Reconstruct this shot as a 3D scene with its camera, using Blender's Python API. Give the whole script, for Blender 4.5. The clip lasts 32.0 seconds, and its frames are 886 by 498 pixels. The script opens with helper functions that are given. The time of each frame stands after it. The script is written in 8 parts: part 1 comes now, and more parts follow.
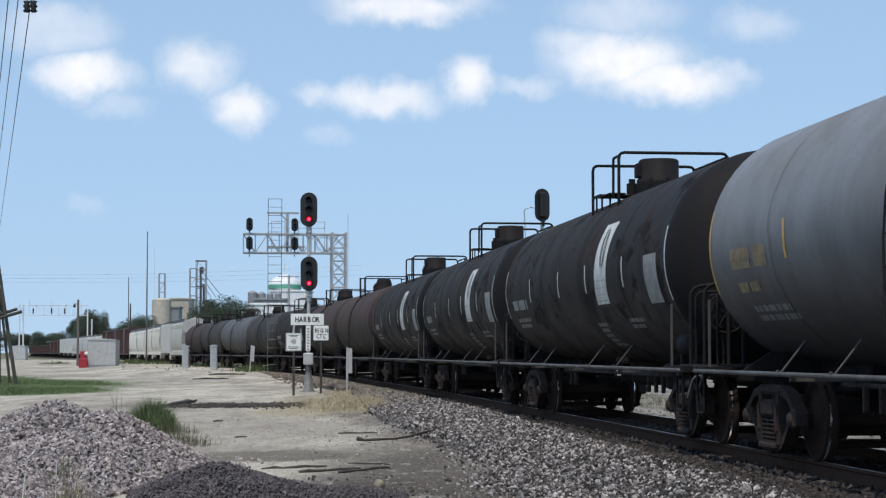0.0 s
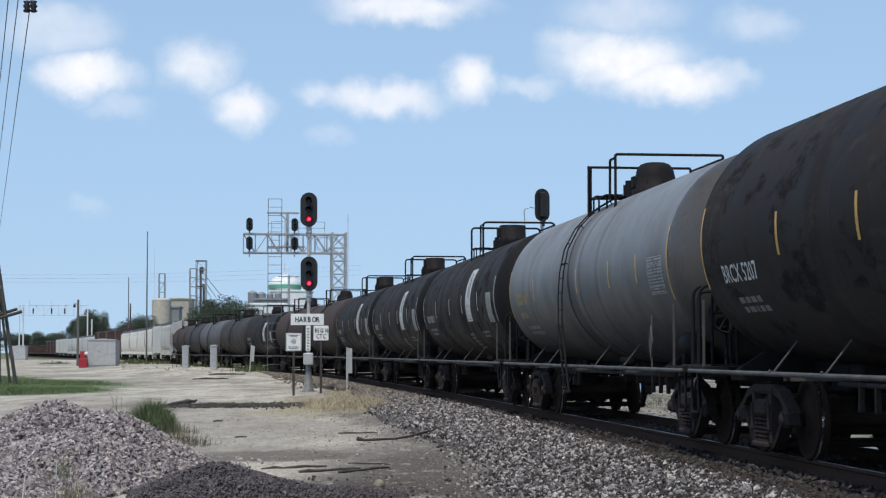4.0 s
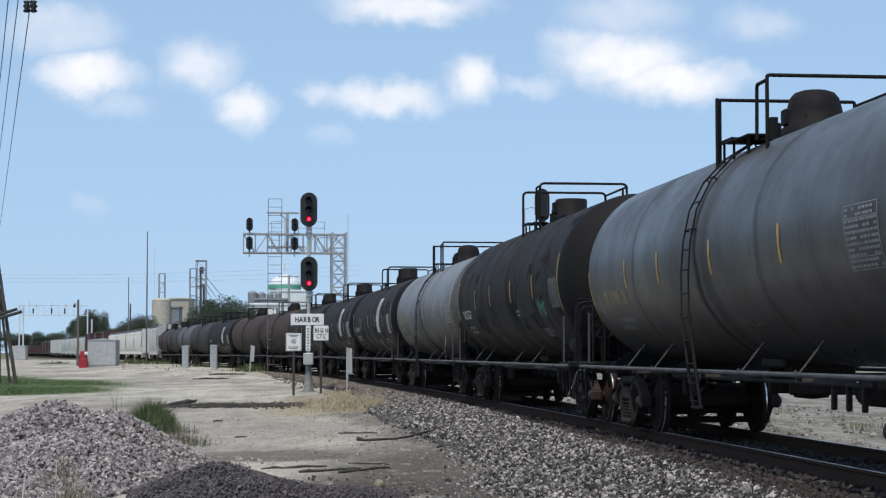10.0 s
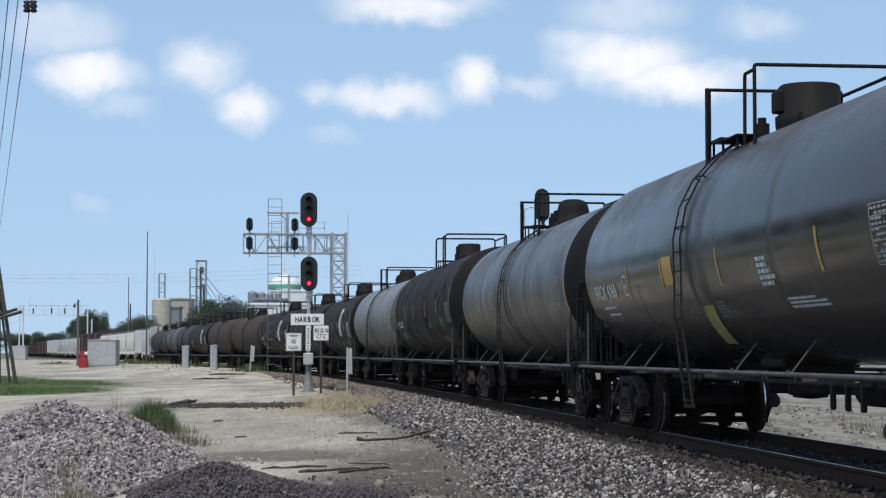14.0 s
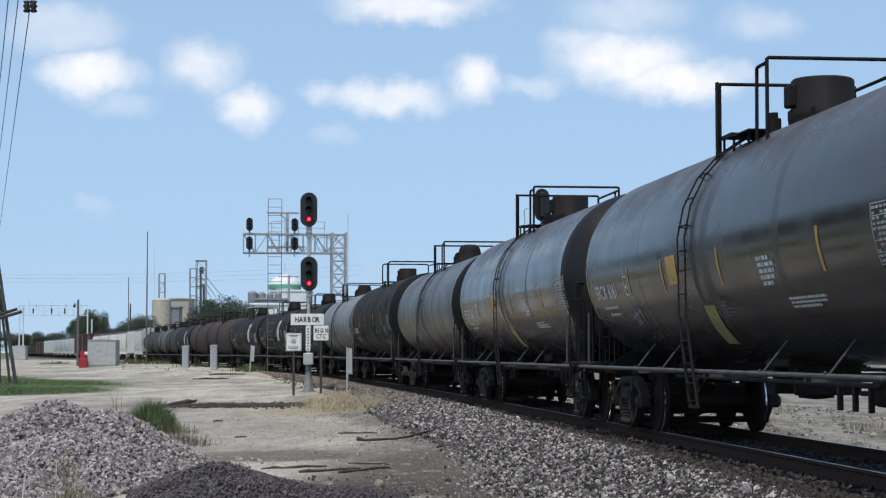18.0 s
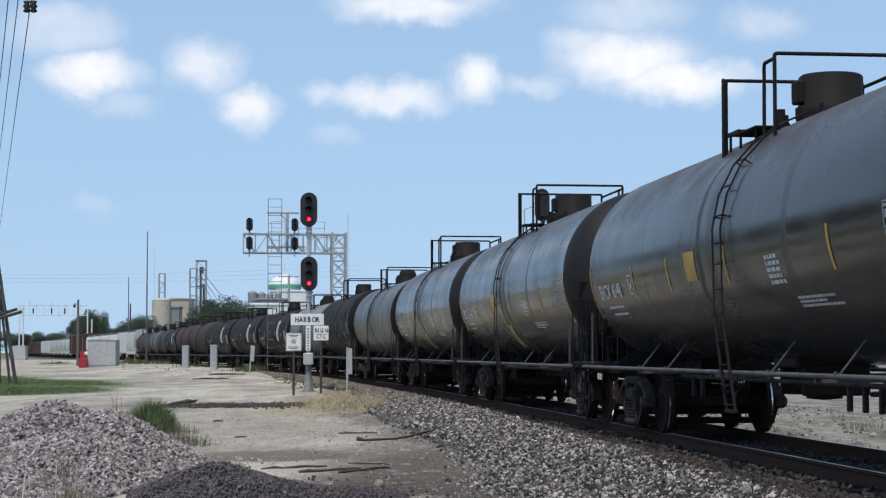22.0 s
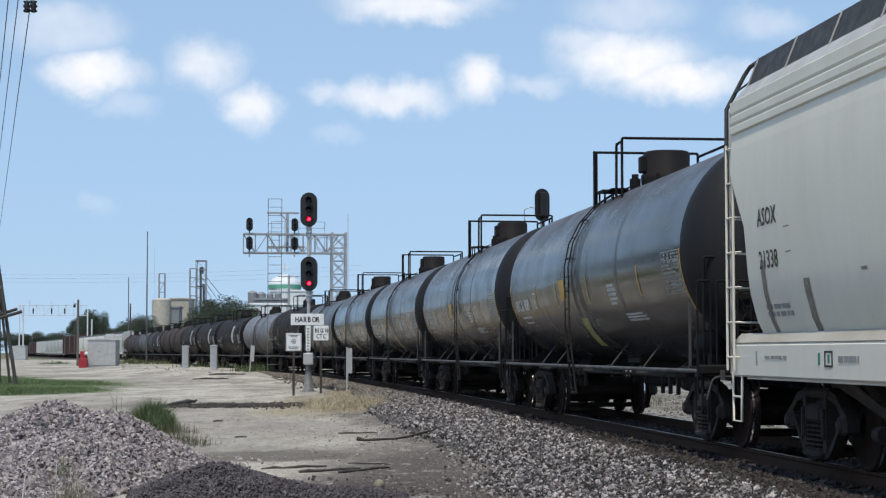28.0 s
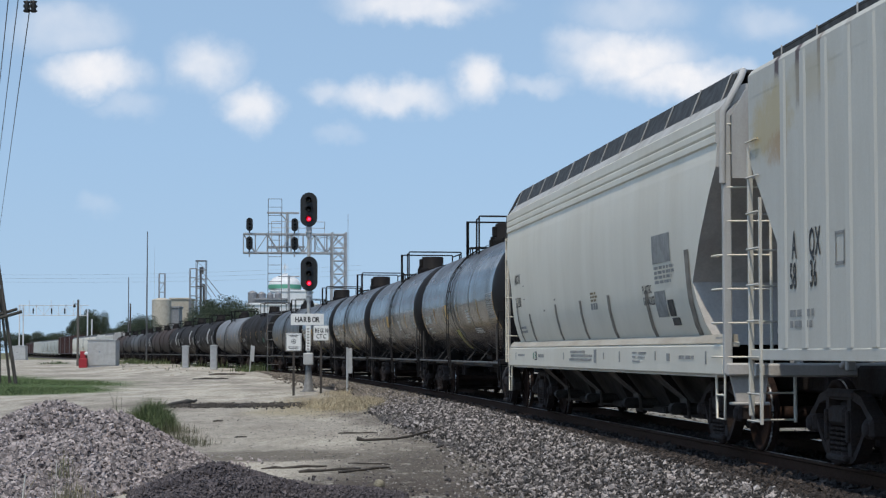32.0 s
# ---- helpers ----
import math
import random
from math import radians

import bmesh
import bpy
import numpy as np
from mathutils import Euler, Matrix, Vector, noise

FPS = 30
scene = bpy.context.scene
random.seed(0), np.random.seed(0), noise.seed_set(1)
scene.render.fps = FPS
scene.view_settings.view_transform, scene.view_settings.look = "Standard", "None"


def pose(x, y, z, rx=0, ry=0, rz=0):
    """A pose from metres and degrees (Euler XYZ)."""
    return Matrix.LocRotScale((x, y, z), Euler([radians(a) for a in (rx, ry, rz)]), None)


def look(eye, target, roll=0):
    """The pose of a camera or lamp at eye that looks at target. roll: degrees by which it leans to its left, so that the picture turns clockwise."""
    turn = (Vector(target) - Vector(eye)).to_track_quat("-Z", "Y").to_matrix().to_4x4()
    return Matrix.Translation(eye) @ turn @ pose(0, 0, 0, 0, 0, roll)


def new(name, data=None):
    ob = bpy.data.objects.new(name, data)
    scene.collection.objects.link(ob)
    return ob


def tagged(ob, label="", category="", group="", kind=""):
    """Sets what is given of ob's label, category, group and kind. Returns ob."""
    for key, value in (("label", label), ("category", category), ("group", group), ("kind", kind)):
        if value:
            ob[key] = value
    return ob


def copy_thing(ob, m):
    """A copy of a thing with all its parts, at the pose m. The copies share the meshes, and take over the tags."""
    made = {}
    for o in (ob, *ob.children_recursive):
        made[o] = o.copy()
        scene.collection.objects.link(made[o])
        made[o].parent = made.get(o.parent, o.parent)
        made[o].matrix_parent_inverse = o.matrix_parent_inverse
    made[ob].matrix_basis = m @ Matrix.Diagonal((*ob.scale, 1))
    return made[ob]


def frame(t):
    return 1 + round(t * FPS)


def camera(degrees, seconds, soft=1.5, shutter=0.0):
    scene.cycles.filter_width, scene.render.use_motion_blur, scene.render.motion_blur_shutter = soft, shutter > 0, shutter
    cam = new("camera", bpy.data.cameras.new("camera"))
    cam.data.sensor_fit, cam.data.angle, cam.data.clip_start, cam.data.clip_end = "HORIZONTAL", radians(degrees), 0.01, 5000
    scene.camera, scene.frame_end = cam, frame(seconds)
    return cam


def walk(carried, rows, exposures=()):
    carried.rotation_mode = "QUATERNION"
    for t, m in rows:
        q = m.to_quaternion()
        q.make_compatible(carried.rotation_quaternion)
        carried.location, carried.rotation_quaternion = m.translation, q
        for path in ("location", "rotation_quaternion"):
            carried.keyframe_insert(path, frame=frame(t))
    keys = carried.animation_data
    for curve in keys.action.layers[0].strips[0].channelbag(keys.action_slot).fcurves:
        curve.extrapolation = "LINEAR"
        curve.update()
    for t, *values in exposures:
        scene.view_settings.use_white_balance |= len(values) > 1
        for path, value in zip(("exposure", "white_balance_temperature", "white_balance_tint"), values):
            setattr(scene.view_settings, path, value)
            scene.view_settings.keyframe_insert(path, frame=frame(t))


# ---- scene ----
# A tripod camera looks along a curving track; a freight train rolls away from it.
EYE_Z = 1.655
RAIL_TOP = 0.45
cam = camera(26.76, 32.0, soft=1.25)
VIEW = pose(0, 0, EYE_Z, 93.176, 0, 0)
walk(cam, [(0, VIEW), (32.0, VIEW)], ((0, 0.51), (29.5, 0.51), (31.0, 0.42), (32.0, 0.36)))

# ---- world, sun, exposure ----
TO_SUN = Vector((-0.13, -0.42, 0.90)).normalized()
world = bpy.data.worlds.new("world")
scene.world = world
world.use_nodes = True
wn = world.node_tree.nodes
wn.clear()
sky = wn.new("ShaderNodeTexSky")
sky.sky_type = 'NISHITA'
sky.sun_disc = False
sky.sun_elevation = math.asin(TO_SUN.z)
sky.sun_rotation = math.atan2(TO_SUN.x, TO_SUN.y)
sky.air_density = 1.0
sky.dust_density = 0.35
sky.ozone_density = 1.3
bg = wn.new("ShaderNodeBackground")
bg.inputs["Strength"].default_value = 0.15
wout = wn.new("ShaderNodeOutputWorld")
wtc = wn.new("ShaderNodeTexCoord")
raise_view = wn.new("ShaderNodeVectorMath")
raise_view.operation = 'MULTIPLY_ADD'
raise_view.inputs[1].default_value = (1, 1, 0.45)
raise_view.inputs[2].default_value = (0, 0, 0.25)
world.node_tree.links.new(wtc.outputs["Generated"], raise_view.inputs[0])
world.node_tree.links.new(raise_view.outputs[0], sky.inputs["Vector"])
tint = wn.new("ShaderNodeMix")
tint.data_type = 'RGBA'
tint.blend_type = 'MULTIPLY'
tint.inputs[0].default_value = 1.0
low_sky = wn.new("ShaderNodeMapRange")
low_sky.inputs["From Min"].default_value = 0.0
low_sky.inputs["From Max"].default_value = 0.11
wsep = wn.new("ShaderNodeSeparateXYZ")
world.node_tree.links.new(wtc.outputs["Generated"], wsep.inputs[0])
world.node_tree.links.new(wsep.outputs[2], low_sky.inputs["Value"])
haze = wn.new("ShaderNodeMix")
haze.data_type = 'RGBA'
haze.inputs[6].default_value = (1.09, 0.975, 0.82, 1)
haze.inputs[7].default_value = (1.07, 1.02, 0.905, 1)
world.node_tree.links.new(low_sky.outputs[0], haze.inputs[0])
world.node_tree.links.new(haze.outputs[2], tint.inputs[7])
world.node_tree.links.new(sky.outputs[0], tint.inputs[6])
world.node_tree.links.new(tint.outputs[2], bg.inputs[0])
world.node_tree.links.new(bg.outputs[0], wout.inputs[0])
sun_data = bpy.data.lights.new("sun", 'SUN')
sun_data.energy = 2.3
sun_data.angle = radians(0.5)
sun_data.color = (1.0, 0.92, 0.79)
sun = new("sun", sun_data)
sun.matrix_world = look(TO_SUN * 60, (0, 0, 0))

# ---- the line of the track ----
GRID = np.arange(-220.0, 960.0, 0.5)
BEND = np.interp(GRID, [0, 40, 60, 80, 100, 120, 140, 160, 200, 300, 360, 430, 520, 640],
                 [0.00025, 0.00015, 0.00105, 0.0005, 0.00175, 0.00215, 0.00084, -0.0005, -0.00042, 0.00095, -0.00023, 0.000073, -0.000002, 0.0001])
TURN = np.cumsum(BEND) * 0.5
TURN += 0.10468 - np.interp(0, GRID, TURN)
LINE_X = np.cumsum(-np.sin(TURN) * 0.5)
LINE_Y = np.cumsum(np.cos(TURN) * 0.5)
LINE_X += 7.18 - np.interp(0, GRID, LINE_X)
LINE_Y += -0.087 - np.interp(0, GRID, LINE_Y)


def on_track(s, left=0.0):
    """Plan place and heading on the line, s metres along it and so far to its left."""
    h = float(np.interp(s, GRID, TURN))
    x = float(np.interp(s, GRID, LINE_X)) - left * math.cos(h)
    y = float(np.interp(s, GRID, LINE_Y)) - left * math.sin(h)
    return x, y, h


def advance(t):
    """How far the train has rolled at t seconds."""
    return 4.227 * t + 0.00916 * 0.5 * (t - 16) ** 2 + 0.00072 / 6 * (t - 16) ** 3


def car_pose(s, reach=5.4):
    ax, ay, _ = on_track(s - reach)
    bx, by, _ = on_track(s + reach)
    return pose((ax + bx) / 2, (ay + by) / 2, RAIL_TOP, 0, 0, math.degrees(math.atan2(-(bx - ax), by - ay)))


# ---- mesh tools ----
class Build:
    """Collects vertices and faces of one mesh."""

    def __init__(self):
        self.v, self.f, self.m, self.s = [], [], [], []

    def add(self, verts, faces, m=0, smooth=False):
        k = len(self.v)
        self.v.extend(tuple(p) for p in verts)
        for f in faces:
            self.f.append(tuple(i + k for i in f))
            self.m.append(m)
            self.s.append(smooth)
        return self

    def box(self, x0, y0, z0, x1, y1, z1, c=0.0, m=0, turn=None):
        """A box, its edges chamfered by c; turn: a matrix about the origin."""
        cx, cy, cz = (x0 + x1) / 2, (y0 + y1) / 2, (z0 + z1) / 2
        hx, hy, hz = abs(x1 - x0) / 2, abs(y1 - y0) / 2, abs(z1 - z0) / 2
        if c <= 0:
            vs = [(cx + a * hx, cy + b * hy, cz + d * hz) for a in (-1, 1) for b in (-1, 1) for d in (-1, 1)]
            fs = [(0, 1, 3, 2), (4, 6, 7, 5), (0, 4, 5, 1), (2, 3, 7, 6), (0, 2, 6, 4), (1, 5, 7, 3)]
        else:
            c = min(c, hx * 0.9, hy * 0.9, hz * 0.9)
            vs, ix = [], {}
            for a in (-1, 1):
                for b in (-1, 1):
                    for d in (-1, 1):
                        for k in range(3):
                            q = [hx - c, hy - c, hz - c]
                            q[k] = (hx, hy, hz)[k]
                            ix[a, b, d, k] = len(vs)
                            vs.append((cx + a * q[0], cy + b * q[1], cz + d * q[2]))
            fs = []
            for w in (-1, 1):
                fs.append([ix[w, -1, -1, 0], ix[w, 1, -1, 0], ix[w, 1, 1, 0], ix[w, -1, 1, 0]][::w])
                fs.append([ix[-1, w, -1, 1], ix[-1, w, 1, 1], ix[1, w, 1, 1], ix[1, w, -1, 1]][::w])
                fs.append([ix[-1, -1, w, 2], ix[1, -1, w, 2], ix[1, 1, w, 2], ix[-1, 1, w, 2]][::w])
                for u in (-1, 1):
                    k = w * u
                    fs.append([ix[w, u, -1, 0], ix[w, u, -1, 1], ix[w, u, 1, 1], ix[w, u, 1, 0]][::k])
                    fs.append([ix[-1, w, u, 1], ix[-1, w, u, 2], ix[1, w, u, 2], ix[1, w, u, 1]][::k])
                    fs.append([ix[w, -1, u, 2], ix[w, -1, u, 0], ix[w, 1, u, 0], ix[w, 1, u, 2]][::k])
                    for e in (-1, 1):
                        fs.append([ix[w, u, e, 0], ix[w, u, e, 1], ix[w, u, e, 2]][::w * u * e])
        if turn is not None:
            vs = [turn @ Vector(p) for p in vs]
        return self.add(vs, fs, m)

    def tube(self, points, r, n=8, m=0, closed=False, cap=True):
        """A round bar along a line of points; r a number or one for each point."""
        pts = [Vector(p) for p in points]
        rs = r if isinstance(r, (list, tuple)) else [r] * len(pts)
        rings = []
        side = None
        for i, p in enumerate(pts):
            a, b = pts[max(i - 1, 0)], pts[min(i + 1, len(pts) - 1)]
            if closed:
                a, b = pts[i - 1], pts[(i + 1) % len(pts)]
            d = (b - a).normalized()
            if side is None:
                side = d.orthogonal().normalized()
            side = (side - d * side.dot(d)).normalized()
            up = d.cross(side)
            rings.append([p + rs[i] * (math.cos(2 * math.pi * k / n) * side + math.sin(2 * math.pi * k / n) * up) for k in range(n)])
        vs = [q for ring in rings for q in ring]
        fs = []
        for i in range(len(pts) if closed else len(pts) - 1):
            j = (i + 1) % len(pts)
            fs += [(i * n + k, i * n + (k + 1) % n, j * n + (k + 1) % n, j * n + k) for k in range(n)]
        self.add(vs, fs, m, True)
        if cap and not closed:
            self.add(rings[0], [tuple(range(n))[::-1]], m)
            self.add(rings[-1], [tuple(range(n))], m)
        return self

    def spin(self, profile, n=32, axis='z', at=(0, 0, 0), m=0, smooth=True, part_of=1.0):
        """A profile of (radius, height) turned about an axis."""
        vs, fs, k = [], [], len(profile)
        full = part_of >= 1.0
        cols = n if full else n + 1
        for i in range(cols):
            a = 2 * math.pi * part_of * i / n
            for r, h in profile:
                p = (r * math.cos(a), r * math.sin(a), h)
                if axis == 'y':
                    p = (p[0], p[2], p[1])
                elif axis == 'x':
                    p = (p[2], p[0], p[1])
                vs.append((p[0] + at[0], p[1] + at[1], p[2] + at[2]))
        for i in range(n):
            j = (i + 1) % cols
            for q in range(k - 1):
                face = (i * k + q, j * k + q, j * k + q + 1, i * k + q + 1)
                fs.append(face if axis != 'y' else face[::-1])
        return self.add(vs, fs, m, smooth)

    def prism(self, outline, lo, hi, axis='x', m=0):
        """A flat outline of (u, v), counter-clockwise, thick from lo to hi along an axis."""
        n = len(outline)
        if axis == 'x':
            place = lambda u, v, w: (w, u, v)
        elif axis == 'y':
            place = lambda u, v, w: (u, w, v)
        else:
            place = lambda u, v, w: (u, v, w)
        vs = [place(u, v, lo) for u, v in outline] + [place(u, v, hi) for u, v in outline]
        fs = [tuple(range(n))[::-1], tuple(range(n, 2 * n))]
        fs += [(i, (i + 1) % n, n + (i + 1) % n, n + i) for i in range(n)]
        if axis == 'y':
            fs = [f[::-1] for f in fs]
        return self.add(vs, fs, m)

    def mesh(self, name, *materials):
        me = bpy.data.meshes.new(name)
        me.from_pydata(self.v, [], self.f)
        for mt in materials:
            me.materials.append(mt)
        me.polygons.foreach_set("material_index", self.m)
        me.polygons.foreach_set("use_smooth", self.s)
        me.update()
        return me


def part(name, mesh, parent, label="", at=None):
    ob = new(name, mesh)
    ob.parent = parent
    if at is not None:
        ob.matrix_basis = at
    return tagged(ob, label)


def thing(name, mesh, at, label, category, group="", kind=""):
    ob = new(name, mesh)
    ob.matrix_basis = at
    return tagged(ob, label, category, group, kind)


# ---- materials ----
def material(name, color, rough=0.6, metal=0.0, vary=0.15, scale=4.0, fine=40.0, bump=0.15, other=None, mix=0.5,
             stretch=(1, 1, 1), rand=0.0, skew=1.0, coat=0.0, island=False, bump_at=0.01, spec=0.5):
    """Paint, rust, stone and so on: a base colour, a second colour in patches, grain, relief."""
    mt = bpy.data.materials.new(name)
    mt.use_nodes = True
    nt = mt.node_tree
    nd, ln = nt.nodes, nt.links
    bs = nd["Principled BSDF"]
    tc = nd.new("ShaderNodeTexCoord")
    mp = nd.new("ShaderNodeMapping")
    mp.inputs["Scale"].default_value = stretch
    ln.new(tc.outputs["Object"], mp.inputs["Vector"])
    n1 = nd.new("ShaderNodeTexNoise")
    n1.inputs["Scale"].default_value = scale
    n1.inputs["Detail"].default_value = 5
    n1.inputs["Roughness"].default_value = 0.62
    ln.new(mp.outputs[0], n1.inputs["Vector"])
    n2 = nd.new("ShaderNodeTexNoise")
    n2.inputs["Scale"].default_value = fine
    n2.inputs["Detail"].default_value = 3
    ln.new(tc.outputs["Object"], n2.inputs["Vector"])
    second = other if other else tuple(c * (1 - vary * 1.6) for c in color)
    ramp = nd.new("ShaderNodeMapRange")
    ramp.interpolation_type = 'SMOOTHSTEP'
    ramp.inputs["From Min"].default_value = 0.5 - 0.22 + (0.5 - mix) * 0.5
    ramp.inputs["From Max"].default_value = 0.5 + 0.22 + (0.5 - mix) * 0.5
    ln.new(n1.outputs[0], ramp.inputs["Value"])
    mx = nd.new("ShaderNodeMix")
    mx.data_type = 'RGBA'
    mx.inputs[6].default_value = (*color, 1)
    mx.inputs[7].default_value = (*second, 1)
    ln.new(ramp.outputs[0], mx.inputs[0])
    hs = nd.new("ShaderNodeHueSaturation")
    ln.new(mx.outputs[2], hs.inputs["Color"])
    val = nd.new("ShaderNodeMapRange")
    val.inputs["From Min"].default_value = 0.3
    val.inputs["From Max"].default_value = 0.7
    val.inputs["To Min"].default_value = 1 - vary
    val.inputs["To Max"].default_value = 1 + vary
    ln.new(n2.outputs[0], val.inputs["Value"])
    last = val.outputs[0]
    if rand > 0:
        if island:
            rnd = nd.new("ShaderNodeNewGeometry").outputs["Random Per Island"]
        else:
            rnd = nd.new("ShaderNodeObjectInfo").outputs["Random"]
        rr = nd.new("ShaderNodeMapRange")
        rr.inputs["To Min"].default_value = 1 - rand
        rr.inputs["To Max"].default_value = 1 + rand * skew
        pw = nd.new("ShaderNodeMath")
        pw.operation = 'POWER'
        pw.inputs[1].default_value = skew
        ln.new(rnd, pw.inputs[0])
        ln.new(pw.outputs[0], rr.inputs["Value"])
        mul = nd.new("ShaderNodeMath")
        mul.operation = 'MULTIPLY'
        ln.new(last, mul.inputs[0])
        ln.new(rr.outputs[0], mul.inputs[1])
        last = mul.outputs[0]
    ln.new(last, hs.inputs["Value"])
    ln.new(hs.outputs[0], bs.inputs["Base Color"])
    rg = nd.new("ShaderNodeMapRange")
    rg.inputs["From Min"].default_value = 0.3
    rg.inputs["From Max"].default_value = 0.7
    rg.inputs["To Min"].default_value = max(0.03, rough - 0.12)
    rg.inputs["To Max"].default_value = min(1.0, rough + 0.12)
    ln.new(n1.outputs[0], rg.inputs["Value"])
    ln.new(rg.outputs[0], bs.inputs["Roughness"])
    bs.inputs["Metallic"].default_value = metal
    bs.inputs["Coat Weight"].default_value = coat
    bs.inputs["Coat Roughness"].default_value = 0.12
    bs.inputs["Specular IOR Level"].default_value = spec
    if bump > 0:
        bp = nd.new("ShaderNodeBump")
        bp.inputs["Strength"].default_value = bump
        bp.inputs["Distance"].default_value = bump_at
        ln.new(n2.outputs[0], bp.inputs["Height"])
        ln.new(bp.outputs[0], bs.inputs["Normal"])
    return mt


def glowing(name, color, strength):
    mt = bpy.data.materials.new(name)
    mt.use_nodes = True
    bs = mt.node_tree.nodes["Principled BSDF"]
    bs.inputs["Base Color"].default_value = (*color, 1)
    bs.inputs["Emission Color"].default_value = (*color, 1)
    bs.inputs["Emission Strength"].default_value = strength
    return mt


def car_paint(name, color, dirt, rough, streak=0.5, coat=0.0, low=0.0, rise=0.0, rust=0.0, spec=0.5, runs=0.0, bands=(), low_tone=(0.028, 0.025, 0.022), smudge=0.0, top=0.0, grain=0.10):
    """Car-body paint with streaks of dirt that run down it and a foot toned for dirt, shade and ground light."""
    mt = material(name, color, rough, 0.0, grain, 1.3, 55, 0.06, dirt, streak, (1, 0.5, 0.12), coat=coat, bump_at=0.004, spec=spec)
    nt = mt.node_tree
    nd, ln = nt.nodes, nt.links
    bs = nd["Principled BSDF"]
    tc = nd["Texture Coordinate"]
    last = bs.inputs["Base Color"].links[0].from_socket
    # foot tone: dirt plus painted shade on greys, dust plus ground light on blacks
    if low > 0:
        sep = nd.new("ShaderNodeSeparateXYZ")
        ln.new(tc.outputs["Object"], sep.inputs[0])
        nz = nd.new("ShaderNodeTexNoise")
        nz.inputs["Scale"].default_value = 1.1
        nz.inputs["Detail"].default_value = 4
        ln.new(tc.outputs["Object"], nz.inputs["Vector"])
        ad = nd.new("ShaderNodeMath")
        ad.operation = 'MULTIPLY_ADD'
        ad.inputs[1].default_value = 0.9
        ln.new(nz.outputs[0], ad.inputs[0])
        ln.new(sep.outputs[2], ad.inputs[2])
        mr = nd.new("ShaderNodeMapRange")
        mr.interpolation_type = 'SMOOTHSTEP'
        mr.inputs["From Min"].default_value = 2.35 + rise
        mr.inputs["From Max"].default_value = 1.65 + rise * 0.3
        mr.inputs["To Max"].default_value = low
        ln.new(ad.outputs[0], mr.inputs["Value"])
        m2 = nd.new("ShaderNodeMix")
        m2.data_type = 'RGBA'
        m2.inputs[7].default_value = (*low_tone, 1)
        ln.new(mr.outputs[0], m2.inputs[0])
        ln.new(last, m2.inputs[6])
        last = m2.outputs[2]
    if rust > 0:
        mp = nd.new("ShaderNodeMapping")
        mp.inputs["Scale"].default_value = (1, 2.2, 0.35)
        ln.new(tc.outputs["Object"], mp.inputs["Vector"])
        nr = nd.new("ShaderNodeTexNoise")
        nr.inputs["Scale"].default_value = 1.6
        nr.inputs["Detail"].default_value = 6
        ln.new(mp.outputs[0], nr.inputs["Vector"])
        mr = nd.new("ShaderNodeMapRange")
        mr.inputs["From Min"].default_value = 0.60
        mr.inputs["From Max"].default_value = 0.74
        mr.inputs["To Max"].default_value = rust
        ln.new(nr.outputs[0], mr.inputs["Value"])
        m3 = nd.new("ShaderNodeMix")
        m3.data_type = 'RGBA'
        m3.inputs[7].default_value = (0.17, 0.075, 0.035, 1)
        ln.new(mr.outputs[0], m3.inputs[0])
        ln.new(last, m3.inputs[6])
        last = m3.outputs[2]
    dull = []
    if smudge > 0:
        # pale scuffs and dark oily smears in soft patches
        for k, (size, low_at, high_at, tone, stretch) in enumerate(((0.9, 0.50, 0.66, (0.052, 0.044, 0.041), (1, 1, 0.45)), (1.6, 0.53, 0.66, (0.006, 0.0055, 0.006), (1, 0.6, 1.2)), (6.0, 0.55, 0.68, (0.075, 0.066, 0.062), (1, 0.5, 1)))):
            mp = nd.new("ShaderNodeMapping")
            mp.inputs["Scale"].default_value = stretch
            mp.inputs["Location"].default_value = (3.7 * k, 1.9 * k, 0)
            ln.new(tc.outputs["Object"], mp.inputs["Vector"])
            nz = nd.new("ShaderNodeTexNoise")
            nz.inputs["Scale"].default_value = size
            nz.inputs["Detail"].default_value = 7
            nz.inputs["Roughness"].default_value = 0.62
            ln.new(mp.outputs[0], nz.inputs["Vector"])
            mr = nd.new("ShaderNodeMapRange")
            mr.interpolation_type = 'SMOOTHSTEP'
            mr.inputs["From Min"].default_value = low_at
            mr.inputs["From Max"].default_value = high_at
            mr.inputs["To Max"].default_value = smudge
            ln.new(nz.outputs[0], mr.inputs["Value"])
            ms = nd.new("ShaderNodeMix")
            ms.data_type = 'RGBA'
            ms.inputs[7].default_value = (*tone, 1)
            ln.new(mr.outputs[0], ms.inputs[0])
            ln.new(last, ms.inputs[6])
            last = ms.outputs[2]
            dull.append(mr.outputs[0])
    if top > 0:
        # a paler brown tone towards the top of the shell
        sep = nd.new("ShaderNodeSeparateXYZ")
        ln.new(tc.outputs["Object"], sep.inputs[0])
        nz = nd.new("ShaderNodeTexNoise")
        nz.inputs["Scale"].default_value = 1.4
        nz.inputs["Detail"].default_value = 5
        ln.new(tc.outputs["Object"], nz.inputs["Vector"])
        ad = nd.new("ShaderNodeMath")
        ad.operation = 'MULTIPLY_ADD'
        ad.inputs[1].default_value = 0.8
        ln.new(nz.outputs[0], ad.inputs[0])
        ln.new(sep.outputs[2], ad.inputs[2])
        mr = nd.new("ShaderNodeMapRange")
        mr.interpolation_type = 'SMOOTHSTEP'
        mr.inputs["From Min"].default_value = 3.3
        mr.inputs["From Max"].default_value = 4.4
